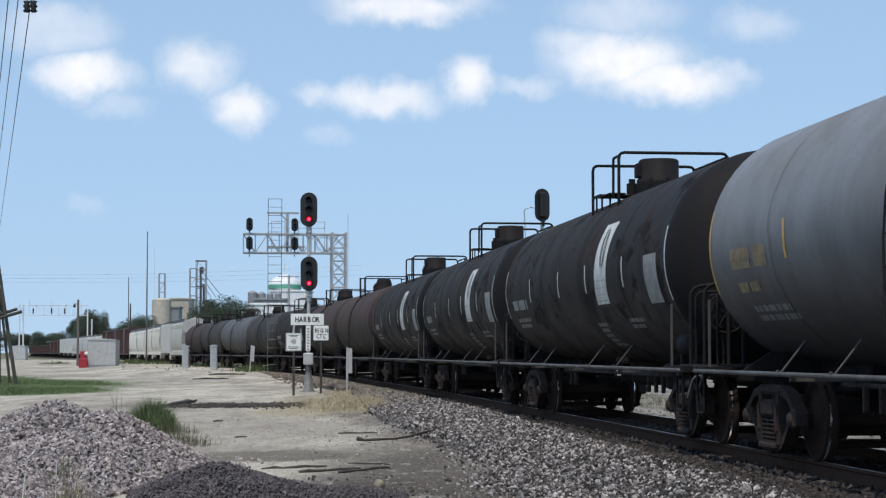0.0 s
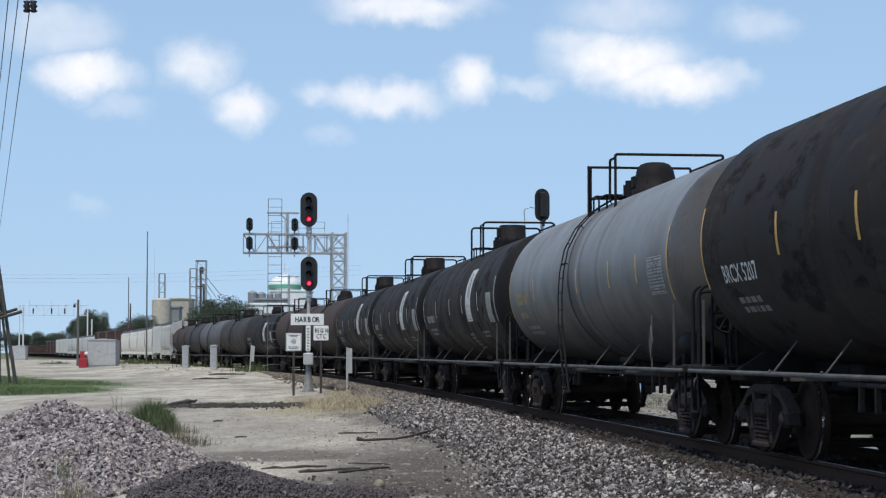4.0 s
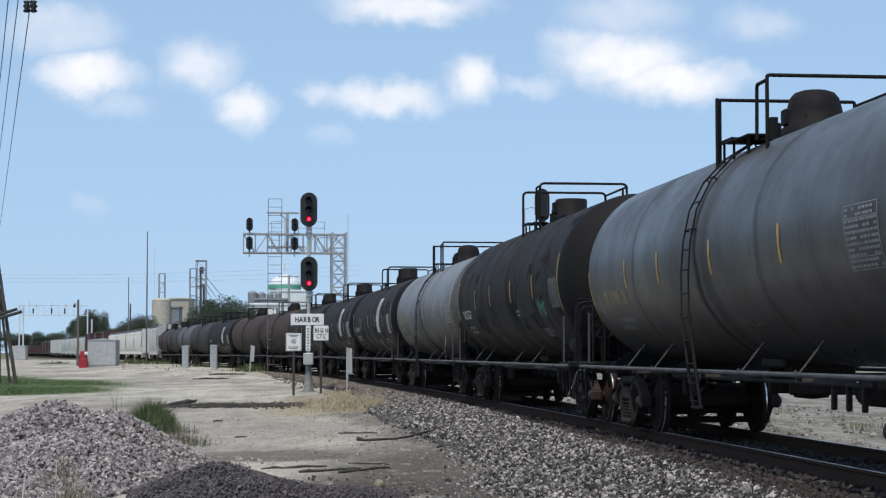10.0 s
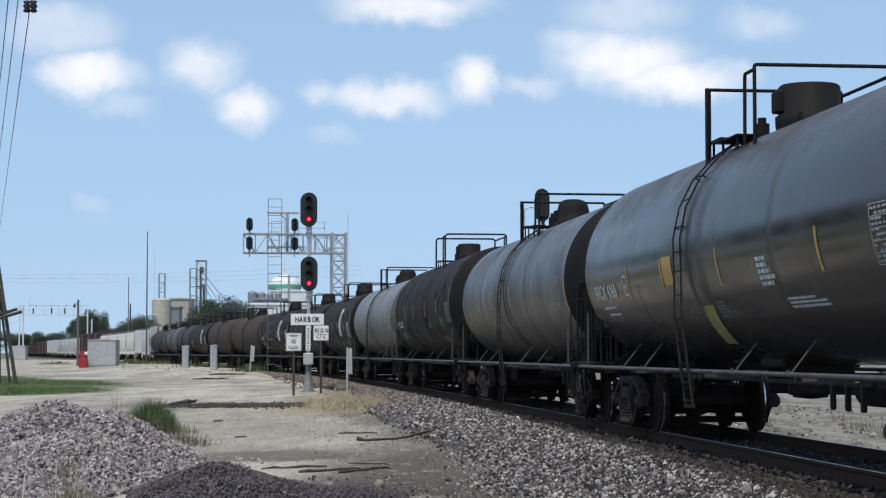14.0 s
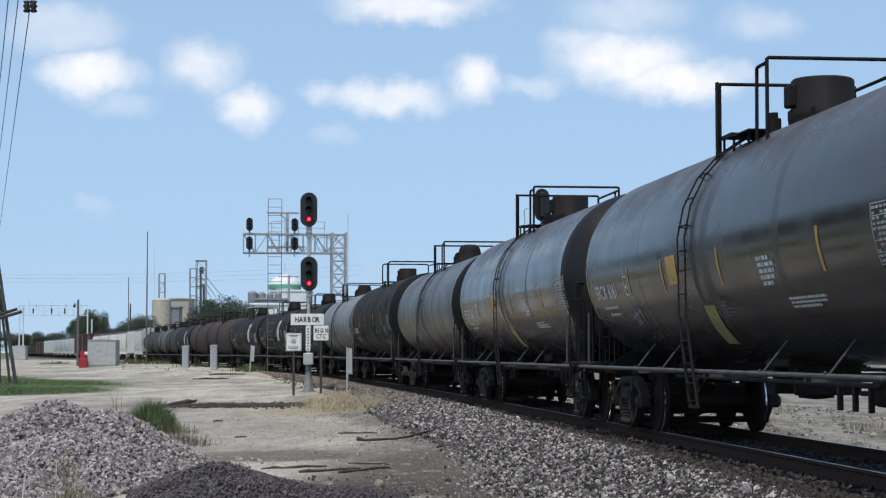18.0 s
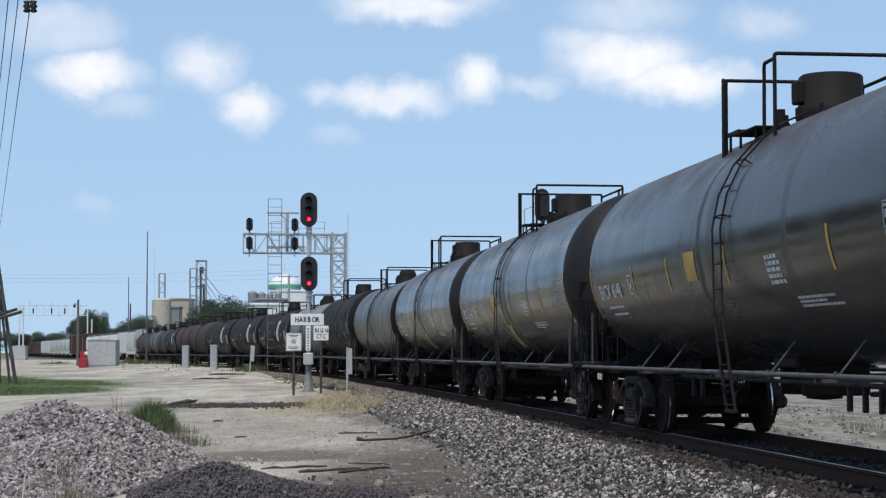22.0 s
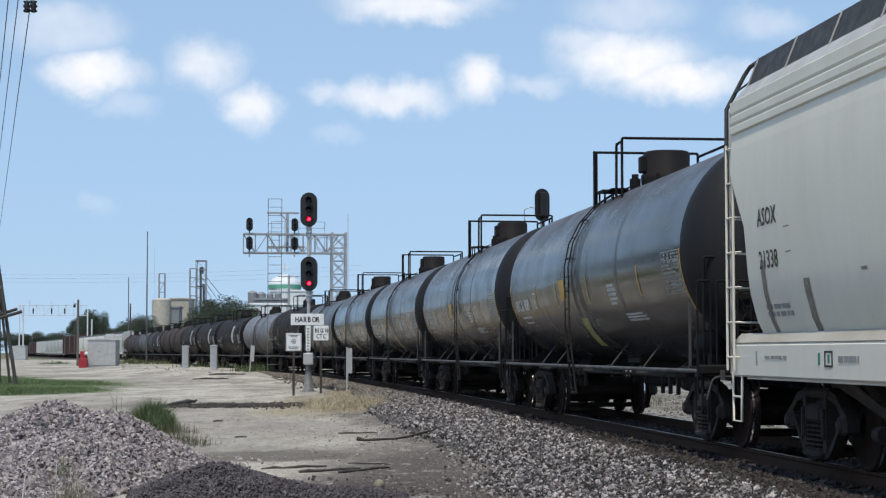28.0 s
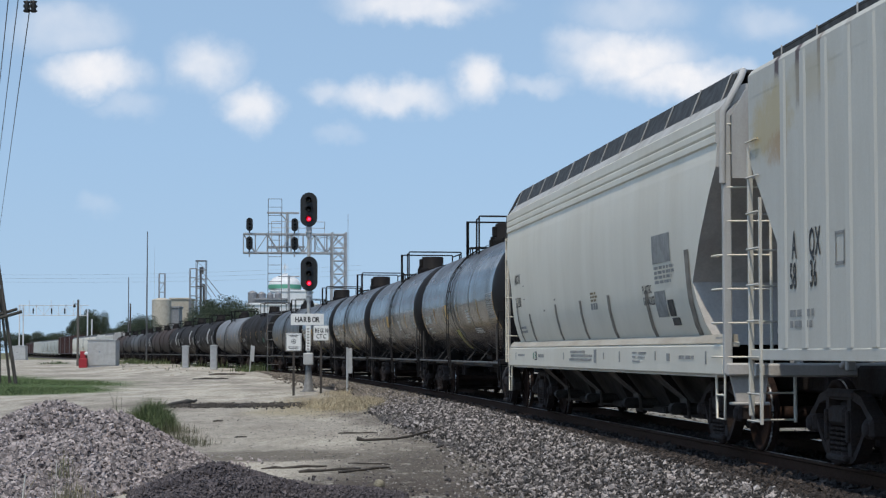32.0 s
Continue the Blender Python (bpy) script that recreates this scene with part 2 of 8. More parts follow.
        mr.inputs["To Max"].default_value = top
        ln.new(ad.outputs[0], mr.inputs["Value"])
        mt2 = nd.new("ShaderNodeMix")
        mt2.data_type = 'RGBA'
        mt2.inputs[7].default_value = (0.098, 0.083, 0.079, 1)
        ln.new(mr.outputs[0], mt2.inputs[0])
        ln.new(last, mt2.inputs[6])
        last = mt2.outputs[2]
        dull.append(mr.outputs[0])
    for y0, wide, much in bands:
        # grime that has run down the shell beside a ladder or along a seam
        sep = nd.new("ShaderNodeSeparateXYZ")
        ln.new(tc.outputs["Object"], sep.inputs[0])
        wob = nd.new("ShaderNodeTexNoise")
        wob.inputs["Scale"].default_value = 1.7
        wob.inputs["Detail"].default_value = 5
        ln.new(tc.outputs["Object"], wob.inputs["Vector"])
        shift = nd.new("ShaderNodeMath")
        shift.operation = 'MULTIPLY_ADD'
        shift.inputs[1].default_value = 0.35
        ln.new(wob.outputs[0], shift.inputs[0])
        ln.new(sep.outputs[1], shift.inputs[2])
        far = nd.new("ShaderNodeMath")
        far.operation = 'SUBTRACT'
        far.inputs[1].default_value = y0 + 0.175
        ln.new(shift.outputs[0], far.inputs[0])
        size = nd.new("ShaderNodeMath")
        size.operation = 'ABSOLUTE'
        ln.new(far.outputs[0], size.inputs[0])
        mr = nd.new("ShaderNodeMapRange")
        mr.interpolation_type = 'SMOOTHSTEP'
        mr.inputs["From Min"].default_value = wide * 1.6
        mr.inputs["From Max"].default_value = wide * 0.3
        mr.inputs["To Max"].default_value = much
        ln.new(size.outputs[0], mr.inputs["Value"])
        mb = nd.new("ShaderNodeMix")
        mb.data_type = 'RGBA'
        mb.inputs[7].default_value = (0.030, 0.026, 0.023, 1)
        ln.new(mr.outputs[0], mb.inputs[0])
        ln.new(last, mb.inputs[6])
        last = mb.outputs[2]
        dull.append(mr.outputs[0])
    if runs > 0:
        # rust that has run down from the roof edge, and an ochre stain, near one end
        sep = nd.new("ShaderNodeSeparateXYZ")
        ln.new(tc.outputs["Object"], sep.inputs[0])
        wave = nd.new("ShaderNodeTexNoise")
        wave.inputs["Scale"].default_value = 2.2
        wave.inputs["Detail"].default_value = 6
        wave.inputs["Roughness"].default_value = 0.7
        ln.new(tc.outputs["Object"], wave.inputs["Vector"])

        def calc(op, a, b=0.0, c=0.0):
            m = nd.new("ShaderNodeMath")
            m.operation = op
            for k, q in enumerate((a, b, c)):
                if isinstance(q, (int, float)):
                    m.inputs[k].default_value = q
                else:
                    ln.new(q, m.inputs[k])
            return m.outputs[0]

        def ramped(v, a, b):
            r = nd.new("ShaderNodeMapRange")
            r.interpolation_type = 'SMOOTHSTEP'
            r.inputs["From Min"].default_value = a
            r.inputs["From Max"].default_value = b
            ln.new(v, r.inputs["Value"])
            return r.outputs[0]
        for y, wide, z_end, soft, tone, much in ((7.56, 0.10, 3.95, 0.25, (0.075, 0.036, 0.032), 0.95), (6.80, 0.12, 3.55, 0.45, (0.085, 0.042, 0.036), 0.95), (6.08, 0.10, 3.6, 0.5, (0.19, 0.13, 0.08), 0.7), (5.2, 0.14, 3.7, 0.4, (0.26, 0.20, 0.14), 0.4),
                                                 (3.4, 0.10, 3.5, 0.5, (0.24, 0.16, 0.11), 0.45), (1.2, 0.12, 3.6, 0.4, (0.24, 0.16, 0.11), 0.4), (4.5, 0.09, 0.2, 2.2, (0.36, 0.20, 0.17), 0.0)):
            off = calc('ABSOLUTE', calc('ADD', calc('SUBTRACT', sep.outputs[1], y), calc('MULTIPLY', calc('SUBTRACT', wave.outputs[0], 0.5), 0.16)))
            down = ramped(calc('ADD', sep.outputs[2], calc('MULTIPLY', calc('SUBTRACT', wave.outputs[0], 0.5), 0.9)), z_end, z_end + soft)
            mask = calc('MULTIPLY', calc('MULTIPLY', ramped(off, wide, wide * 0.4), down), much)
            mm = nd.new("ShaderNodeMix")
            mm.data_type = 'RGBA'
            mm.inputs[7].default_value = (*tone, 1)
            ln.new(mask, mm.inputs[0])
            ln.new(last, mm.inputs[6])
            last = mm.outputs[2]
        for cy, cz, ry, rz, tone, much in ((7.85, 3.70, 0.85, 0.42, (0.46, 0.37, 0.20), 0.85), (7.55, 3.38, 0.45, 0.20, (0.38, 0.24, 0.11), 0.8), (6.5, 3.95, 1.0, 0.25, (0.46, 0.40, 0.28), 0.6)):
            d = calc('ADD', calc('POWER', calc('ABSOLUTE', calc('DIVIDE', calc('SUBTRACT', sep.outputs[1], cy), ry)), 2.0), calc('POWER', calc('ABSOLUTE', calc('DIVIDE', calc('SUBTRACT', sep.outputs[2], cz), rz)), 2.0))
            d = calc('ADD', d, calc('MULTIPLY', calc('SUBTRACT', wave.outputs[0], 0.5), 3.2))
            mm = nd.new("ShaderNodeMix")
            mm.data_type = 'RGBA'
            mm.inputs[7].default_value = (*tone, 1)
            ln.new(calc('MULTIPLY', ramped(d, 1.3, 0.2), much), mm.inputs[0])
            ln.new(last, mm.inputs[6])
            last = mm.outputs[2]
    ln.new(last, bs.inputs["Base Color"])
    if dull:
        # scuffs, grime and the top tone take the shine off the paint
        total = dull[0]
        for q in dull[1:]:
            m = nd.new("ShaderNodeMath")
            m.operation = 'MAXIMUM'
            ln.new(total, m.inputs[0])
            ln.new(q, m.inputs[1])
            total = m.outputs[0]
        sp = nd.new("ShaderNodeMapRange")
        sp.inputs["To Min"].default_value = spec
        sp.inputs["To Max"].default_value = spec * 0.25
        ln.new(total, sp.inputs["Value"])
        ln.new(sp.outputs[0], bs.inputs["Specular IOR Level"])
        old = bs.inputs["Roughness"].links[0].from_socket
        rg = nd.new("ShaderNodeMath")
        rg.operation = 'MULTIPLY_ADD'
        rg.inputs[1].default_value = 0.4
        rg.use_clamp = True
        ln.new(total, rg.inputs[0])
        ln.new(old, rg.inputs[2])
        ln.new(rg.outputs[0], bs.inputs["Roughness"])
    return mt


M = {}
M["black"] = car_paint("worn_black_paint", (0.0120, 0.0112, 0.0118), (0.0190, 0.0172, 0.0170), 0.70, 0.45, spec=0.10)
M["satin_black"] = car_paint("satin_black_end_paint", (0.0175, 0.0172, 0.0185), (0.0270, 0.0258, 0.0262), 0.5, 0.42, spec=0.13)
M["matt_black"] = car_paint("dusty_black_tank_paint", (0.0150, 0.0124, 0.0118), (0.030, 0.0245, 0.0220), 0.62, 0.42, spec=0.10, low=0.75, rise=0.5, low_tone=(0.052, 0.045, 0.042), bands=((-1.2, 0.30, 0.35), (2.9, 0.22, 0.3), (-4.4, 0.12, 0.4)), smudge=0.55)
M["gloss_black"] = car_paint("glossy_black_paint", (0.0235, 0.0195, 0.0178), (0.040, 0.0335, 0.0290), 0.19, 0.42, coat=0.0, spec=0.25, low=0.6, rise=0.35, low_tone=(0.064, 0.055, 0.051), top=0.55, smudge=0.10, bands=((0.35, 0.10, 0.5), (-0.25, 0.22, 0.35), (3.6, 0.05, 0.3), (-3.3, 0.14, 0.25)))
M["grey"] = car_paint("grey_tank_paint", (0.188, 0.192, 0.204), (0.152, 0.150, 0.152), 0.5, 0.45, low=0.8, rise=1.0, spec=0.25, smudge=0.05, bands=((0.30, 0.10, 0.75), (-0.05, 0.26, 0.3), (-0.75, 0.10, 0.28), (-2.2, 0.12, 0.22), (4.6, 0.05, 0.25)))
M["dull_grey"] = car_paint("dull_grey_tank_paint", (0.080, 0.077, 0.076), (0.046, 0.041, 0.038), 0.36, 0.5, coat=0.0, low=0.8, rise=0.8, spec=0.26, low_tone=(0.060, 0.052, 0.047), smudge=0.09, bands=((0.15, 0.10, 0.7), (-0.3, 0.25, 0.35), (-2.6, 0.10, 0.3), (3.9, 0.06, 0.3)))
M["brown"] = car_paint("rusty_brown_tank_paint", (0.040, 0.028, 0.024), (0.064, 0.042, 0.033), 0.7, 0.5, low=0.85, rise=0.6, rust=0.4, spec=0.15)
M["warm_grey"] = car_paint("warm_grey_tank_paint", (0.050, 0.044, 0.041), (0.030, 0.026, 0.024), 0.65, 0.5, low=0.85, rise=0.6, rust=0.2, spec=0.15)
M["mid_grey"] = car_paint("grimy_grey_tank_paint", (0.098, 0.098, 0.102), (0.070, 0.067, 0.066), 0.6, 0.5, low=0.85, rise=0.7, rust=0.1, spec=0.2)
M["white"] = car_paint("white_hopper_paint", (0.735, 0.68, 0.57), (0.655, 0.60, 0.495), 0.5, 0.45, grain=0.03)
M["old_white"] = car_paint("aged_white_hopper_paint", (0.56, 0.55, 0.51), (0.45, 0.43, 0.38), 0.5, 0.5, rust=0.12)
M["stained_white"] = car_paint("rust_run_white_hopper_paint", (0.57, 0.55, 0.49), (0.48, 0.455, 0.395), 0.5, 0.5, rust=0.05, runs=1.0, grain=0.04)
M["end_steel"] = material("mottled_grey_end_steel", (0.47, 0.45, 0.43), 0.75, 0, 0.06, 2, 30, 0.04, (0.34, 0.32, 0.30), 0.45, (1, 1, 0.25))
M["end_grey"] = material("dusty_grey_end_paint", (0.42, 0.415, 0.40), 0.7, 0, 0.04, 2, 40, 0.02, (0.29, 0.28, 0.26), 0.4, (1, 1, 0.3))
M["ledge"] = material("dusty_beige_ledge", (0.39, 0.365, 0.315), 0.8, 0, 0.08, 1.5, 40, 0.05, (0.30, 0.27, 0.22), 0.45, (1, 0.4, 1))
M["cream"] = car_paint("cream_hopper_paint", (0.55, 0.53, 0.46), (0.42, 0.40, 0.35), 0.5, 0.5, rust=0.15)
M["maroon"] = car_paint("maroon_boxcar_paint", (0.062, 0.024, 0.022), (0.045, 0.023, 0.021), 0.6, 0.5, rust=0.2)
M["under"] = material("grimy_black_steel", (0.0340, 0.0265, 0.0248), 0.85, 0.0, 0.3, 3, 30, 0.2, (0.028, 0.018, 0.013), 0.4, spec=0.25)
M["pipe"] = material("worn_steel_sill", (0.085, 0.080, 0.078), 0.62, 0.1, 0.2, 3, 60, 0.1, (0.05, 0.045, 0.04), 0.4)
M["strut"] = material("dark_worn_strut_steel", (0.075, 0.071, 0.070), 0.7, 0.1, 0.2, 3, 60, 0.1, spec=0.3)
M["bogie"] = material("brown_cast_steel", (0.036, 0.027, 0.024), 0.85, 0.0, 0.3, 5, 40, 0.3, (0.042, 0.031, 0.027), 0.45, spec=0.15)
M["bogie_grey"] = material("grey_cast_steel", (0.0340, 0.0265, 0.0250), 0.85, 0.0, 0.3, 5, 40, 0.3, (0.040, 0.027, 0.021), 0.4, spec=0.25)
M["wheel"] = material("rusty_wheel_plate", (0.022, 0.0135, 0.0112), 0.85, 0.0, 0.3, 6, 50, 0.2, (0.034, 0.0205, 0.0155), 0.4, spec=0.1)
M["tread"] = material("polished_steel", (0.66, 0.65, 0.64), 0.24, 1.0, 0.08, 8, 60, 0.05)
M["rail"] = material("rusty_rail_steel", (0.056, 0.033, 0.024), 0.95, 0.0, 0.25, 3, 40, 0.2, (0.064, 0.040, 0.030), 0.4, spec=0.05)
M["tie"] = material("weathered_tie_wood", (0.044, 0.032, 0.025), 0.95, 0.0, 0.3, 2, 25, 0.5, (0.042, 0.034, 0.028), 0.5, (4, 0.6, 4), rand=0.2)
M["yellow"] = material("yellow_reflective_film", (0.60, 0.32, 0.04), 0.4, 0, 0.15, 6, 50, 0.0)
M["white_film"] = material("white_reflective_film", (0.62, 0.61, 0.57), 0.45, 0, 0.15, 6, 50, 0.0)
M["pale_yellow"] = material("pale_yellow_film", (0.52, 0.46, 0.24), 0.5, 0, 0.2, 6, 50, 0.0)
M["lettering"] = material("white_lettering", (0.70, 0.70, 0.68), 0.5, 0, 0.12, 6, 50, 0.0)
M["faded"] = material("faded_grey_lettering", (0.22, 0.22, 0.21), 0.6, 0, 0.2, 6, 50, 0.0)
M["dirty_white"] = material("dirty_white_print", (0.42, 0.415, 0.40), 0.6, 0, 0.2, 6, 50, 0.0, (0.28, 0.275, 0.265), 0.5)
M["old_yellow"] = material("faded_ochre_lettering", (0.27, 0.20, 0.10), 0.6, 0, 0.25, 6, 50, 0.0)
M["dark_letter"] = material("black_lettering", (0.02, 0.02, 0.022), 0.6, 0, 0.1, 6, 50, 0.0)
M["tan_tape"] = material("dirty_tan_film", (0.245, 0.205, 0.162), 0.6, 0, 0.2, 6, 50, 0.0)
M["chute"] = material("grimy_brown_chute_steel", (0.040, 0.034, 0.029), 0.8, 0, 0.25, 2, 30, 0.2, (0.022, 0.018, 0.016), 0.5, spec=0.2)
# paler chute brown with the light on the chute sides in its colour
M["chute_lit"] = material("lit_brown_chute_strip", (0.10, 0.083, 0.070), 0.85, 0, 0.25, 3, 30, 0.2, (0.055, 0.044, 0.037), 0.5, spec=0.2)
# oil stain and the train's shade both go into this dark tone
M["dark_ballast"] = material("oily_shaded_brown_ballast", (0.044, 0.034, 0.030), 0.95, 0, 0.3, 3, 30, 0.2, (0.030, 0.024, 0.021), 0.5, rand=0.6, skew=2.0, island=True)
M["grey_panel"] = material("grey_print", (0.29, 0.285, 0.27), 0.6, 0, 0.2, 6, 90, 0.0)
M["green_spray"] = material("green_spray_paint", (0.02, 0.20, 0.12), 0.6, 0, 0.2, 6, 50, 0.0)
M["lime"] = material("lime_yellow_film", (0.46, 0.41, 0.10), 0.45, 0, 0.15, 6, 50, 0.0)
M["grating"] = material("dark_grating", (0.045, 0.045, 0.045), 0.7, 0.2, 0.2, 6, 60, 0.1)
M["galv"] = material("galvanised_steel", (0.40, 0.405, 0.41), 0.5, 0.4, 0.12, 3, 40, 0.08, (0.32, 0.325, 0.33), 0.5)
M["dull_steel"] = material("dull_weathered_steel", (0.16, 0.16, 0.16), 0.65, 0.2, 0.15, 3, 40, 0.05, (0.11, 0.11, 0.108), 0.5)
# far bridge steel, its colour lightened to carry the haze of distance
M["hazed_galv"] = material("haze_toned_galvanised_steel", (0.62, 0.63, 0.64), 0.6, 0.2, 0.1, 3, 40, 0.05, (0.52, 0.53, 0.54), 0.5)
M["alu"] = material("dull_aluminium_paint", (0.44, 0.445, 0.44), 0.55, 0.2, 0.12, 2, 40, 0.05, (0.36, 0.36, 0.35), 0.5)
M["signal_black"] = material("matt_black_enamel", (0.008, 0.008, 0.0085), 0.55, 0, 0.2, 6, 50, 0.05)
M["sign_white"] = material("white_sign_face", (0.72, 0.72, 0.70), 0.5, 0, 0.1, 5, 40, 0.0, (0.6, 0.59, 0.56), 0.35)
M["post_wood"] = material("weathered_pole_wood", (0.075, 0.066, 0.058), 0.9, 0, 0.25, 3, 25, 0.5, (0.042, 0.037, 0.033), 0.5, (5, 5, 0.3))
M["dark_post"] = material("dark_brown_post_steel", (0.055, 0.045, 0.038), 0.7, 0.2, 0.2, 5, 40, 0.1)
M["driftwood_grey"] = material("greyed_pole_wood", (0.15, 0.135, 0.12), 0.9, 0, 0.25, 3, 25, 0.5, (0.10, 0.09, 0.08), 0.5, (5, 5, 0.3))
M["red"] = material("red_enamel", (0.33, 0.018, 0.026), 0.45, 0, 0.12, 5, 40, 0.0)
M["lamp_red"] = glowing("lit_red_lens", (0.8, 0.004, 0.02), 0.75)
M["lamp_core"] = glowing("lit_red_core", (1.0, 0.035, 0.10), 2.6)
M["rail_head"] = material("dull_worn_rail_head", (0.66, 0.62, 0.60), 0.42, 0.7, 0.1, 2, 40, 0.1)
M["plant_dark"] = material("dark_weathered_steel", (0.12, 0.12, 0.125), 0.6, 0.2, 0.15, 0.5, 6, 0.05, (0.08, 0.08, 0.082), 0.5)
M["mast_base"] = material("weathered_cast_base", (0.20, 0.20, 0.195), 0.7, 0.1, 0.2, 4, 40, 0.2, (0.13, 0.125, 0.12), 0.5)
M["lens"] = material("dark_glass_lens", (0.01, 0.01, 0.012), 0.15, 0, 0.1, 5, 40, 0.0)
M["copper"] = material("black_cable", (0.02, 0.02, 0.02), 0.6, 0, 0.1, 5, 40, 0.0)


# ---- railway cars ----
# A car's own axes: y the way it rolls, x to its right, z up from the rail heads.
TANK_R, TANK_Z = 1.50, 2.56
SHARED = {}


def shared(key, maker):
    if key not in SHARED:
        SHARED[key] = maker()
    return SHARED[key]


def wheelset_mesh():
    b = Build()
    for side in (-1, 1):
        prof = [(0.4595, 0.036), (0.461, 0.014)]
        rim = [(0.461, 0.014), (0.462, 0.0)]
        lip = [(0.459, 0.042), (0.4595, 0.036)]
        plate = [(0.462, 0.0), (0.486, -0.03), (0.478, -0.062), (0.40, -0.066), (0.385, -0.03), (0.17, 0.02), (0.13, -0.07), (0.10, -0.08)]
        face = [(0.459, 0.042), (0.456, 0.062), (0.448, 0.066), (0.40, 0.066), (0.385, 0.02), (0.17, 0.06), (0.13, 0.10), (0.0, 0.10)]
        for p, m in ((prof, 1), (rim, 0), (lip, 0), (plate, 0), (face, 0)):
            q = [(r, side * (0.755 + h)) for r, h in p]
            b.spin(q, 36, 'x', (0, 0, 0), m)
        b.tube([(side * 0.82, 0, 0), (side * 1.02, 0, 0)], 0.075, 12)
        for k in range(3):
            a = 2 * math.pi * k / 3
            b.tube([(side * 1.02, 0.04 * math.cos(a), 0.04 * math.sin(a)), (side * 1.035, 0.04 * math.cos(a), 0.04 * math.sin(a))], 0.014, 6)
    b.tube([(-0.75, 0, 0), (0.75, 0, 0)], [0.09, 0.09], 14)
    return b


def sideframe_mesh():
    """A cast three-piece truck side: arched top chord, dipped bottom chord, columns, journals, springs."""
    b = Build()

    def band(pts, half, out):
        # a bar of even height along a bent line
        for (ya, za), (yb, zb) in zip(pts, pts[1:]):
            b.prism([(ya, za - half), (yb, zb - half), (yb, zb + half), (ya, za + half)], -out, out)

    band([(-1.00, 0.52), (-0.84, 0.60), (-0.66, 0.72), (-0.40, 0.77), (0.40, 0.77), (0.66, 0.72), (0.84, 0.60), (1.00, 0.52)], 0.048, 0.07)
    band([(-0.76, 0.46), (-0.58, 0.28), (-0.44, 0.17), (-0.32, 0.13), (0.32, 0.13), (0.44, 0.17), (0.58, 0.28), (0.76, 0.46)], 0.045, 0.065)
    for e in (-1, 1):
        b.prism([(e * 0.40, 0.16), (e * 0.40, 0.74), (e * 0.29, 0.74), (e * 0.29, 0.16)][::e], -0.085, 0.085)
        b.box(-0.10, e * 0.90 - 0.13, 0.36, 0.10, e * 0.90 + 0.13, 0.56, 0.035)
        b.spin([(0.0, -0.13), (0.06, -0.13), (0.08, -0.11), (0.09, -0.05), (0.09, 0.05), (0.08, 0.11), (0.06, 0.13), (0.0, 0.13)], 14, 'x', (0, e * 0.90, 0.457))
        b.box(-0.12, e * 0.345 - 0.03, 0.30, -0.07, e * 0.345 + 0.03, 0.62, 0.015)
    b.box(-0.09, -0.46, 0.72, 0.09, 0.46, 0.83, 0.035)
    b.box(-0.13, -0.30, 0.10, 0.13, 0.30, 0.17, 0.02)
    b.box(-0.12, -0.25, 0.46, 0.12, 0.25, 0.66, 0.04)
    for y in (-0.17, 0.0, 0.17):
        for x in (-0.05, 0.06):
            for k in range(6):
                b.tube([(x, y, 0.172 + k * 0.049), (x, y, 0.198 + k * 0.049)], 0.062, 9)
    return b


def bogie_mesh():
    b = Build()
    b.box(-1.0, -0.22, 0.48, 1.0, 0.22, 0.72, 0.04)
    b.box(-0.95, -0.33, 0.11, 0.95, 0.33, 0.19, 0.02)
    b.tube([(0, 0, 0.70), (0, 0, 0.84)], 0.2, 16)
    for e in (-1, 1):
        # brake beam, its strut and shoes
        b.box(-0.84, e * 0.42 - 0.06, 0.26, 0.84, e * 0.42 + 0.06, 0.40, 0.02)
        b.prism([(-0.80, e * 0.34), (0.80, e * 0.34), (0.12, e * 0.12), (-0.12, e * 0.12)][::e], 0.29, 0.37, 'z')
        b.tube([(0.1, e * 0.12, 0.34), (0.22, e * 0.14, 0.70)], 0.03, 6)
        for x in (-0.755, 0.755):
            b.box(x - 0.06, e * 0.46 - 0.04, 0.24, x + 0.06, e * 0.46 + 0.05, 0.60, 0.02)
    b.tube([(0.22, -0.5, 0.66), (0.22, 0.5, 0.66)], 0.03, 6)
    return b


def add_bogies(car, reach, rolls, tone="bogie", back=None):
    """Two trucks, each with two side frames and two wheelsets. Returns the wheelsets."""
    made = []
    for e in (-1, 1):
        bogie = part("bogie", shared("bogie", lambda: bogie_mesh().mesh("bogie", M["under"])), car, "", pose(0, reach if e > 0 else -(back or reach), 0))
        for x in (-1.0, 1.0):
            part("side_frame", shared("side_frame_" + tone, lambda: sideframe_mesh().mesh("side_frame", M[tone])), bogie, "", pose(x, 0, 0))
        for y in (-0.90, 0.90):
            ws = part("wheelset", shared("wheelset", lambda: wheelset_mesh().mesh("wheelset", M["wheel"], M["tread"])), bogie,
                      "rust-brown wheels with polished treads", pose(0, y, 0.457))
            made.append(ws)
    return made


def coupler_mesh(e, y0, y1):
    b = Build()
    b.box(-0.09, e * y0, 0.76, 0.09, e * (y1 - 0.25), 0.98, 0.03)
    b.box(-0.14, e * (y1 - 0.28), 0.72, 0.02, e * (y1 + 0.10), 1.02, 0.04)
    b.box(0.0, e * (y1 - 0.28), 0.72, 0.16, e * (y1 - 0.05), 1.02, 0.04)
    b.tube([(0.3, e * (y0 + 0.1), 0.82), (0.32, e * (y1 - 0.25), 0.62), (0.28, e * y1, 0.50), (0.2, e * (y1 + 0.1), 0.55)], 0.028, 7)
    return b


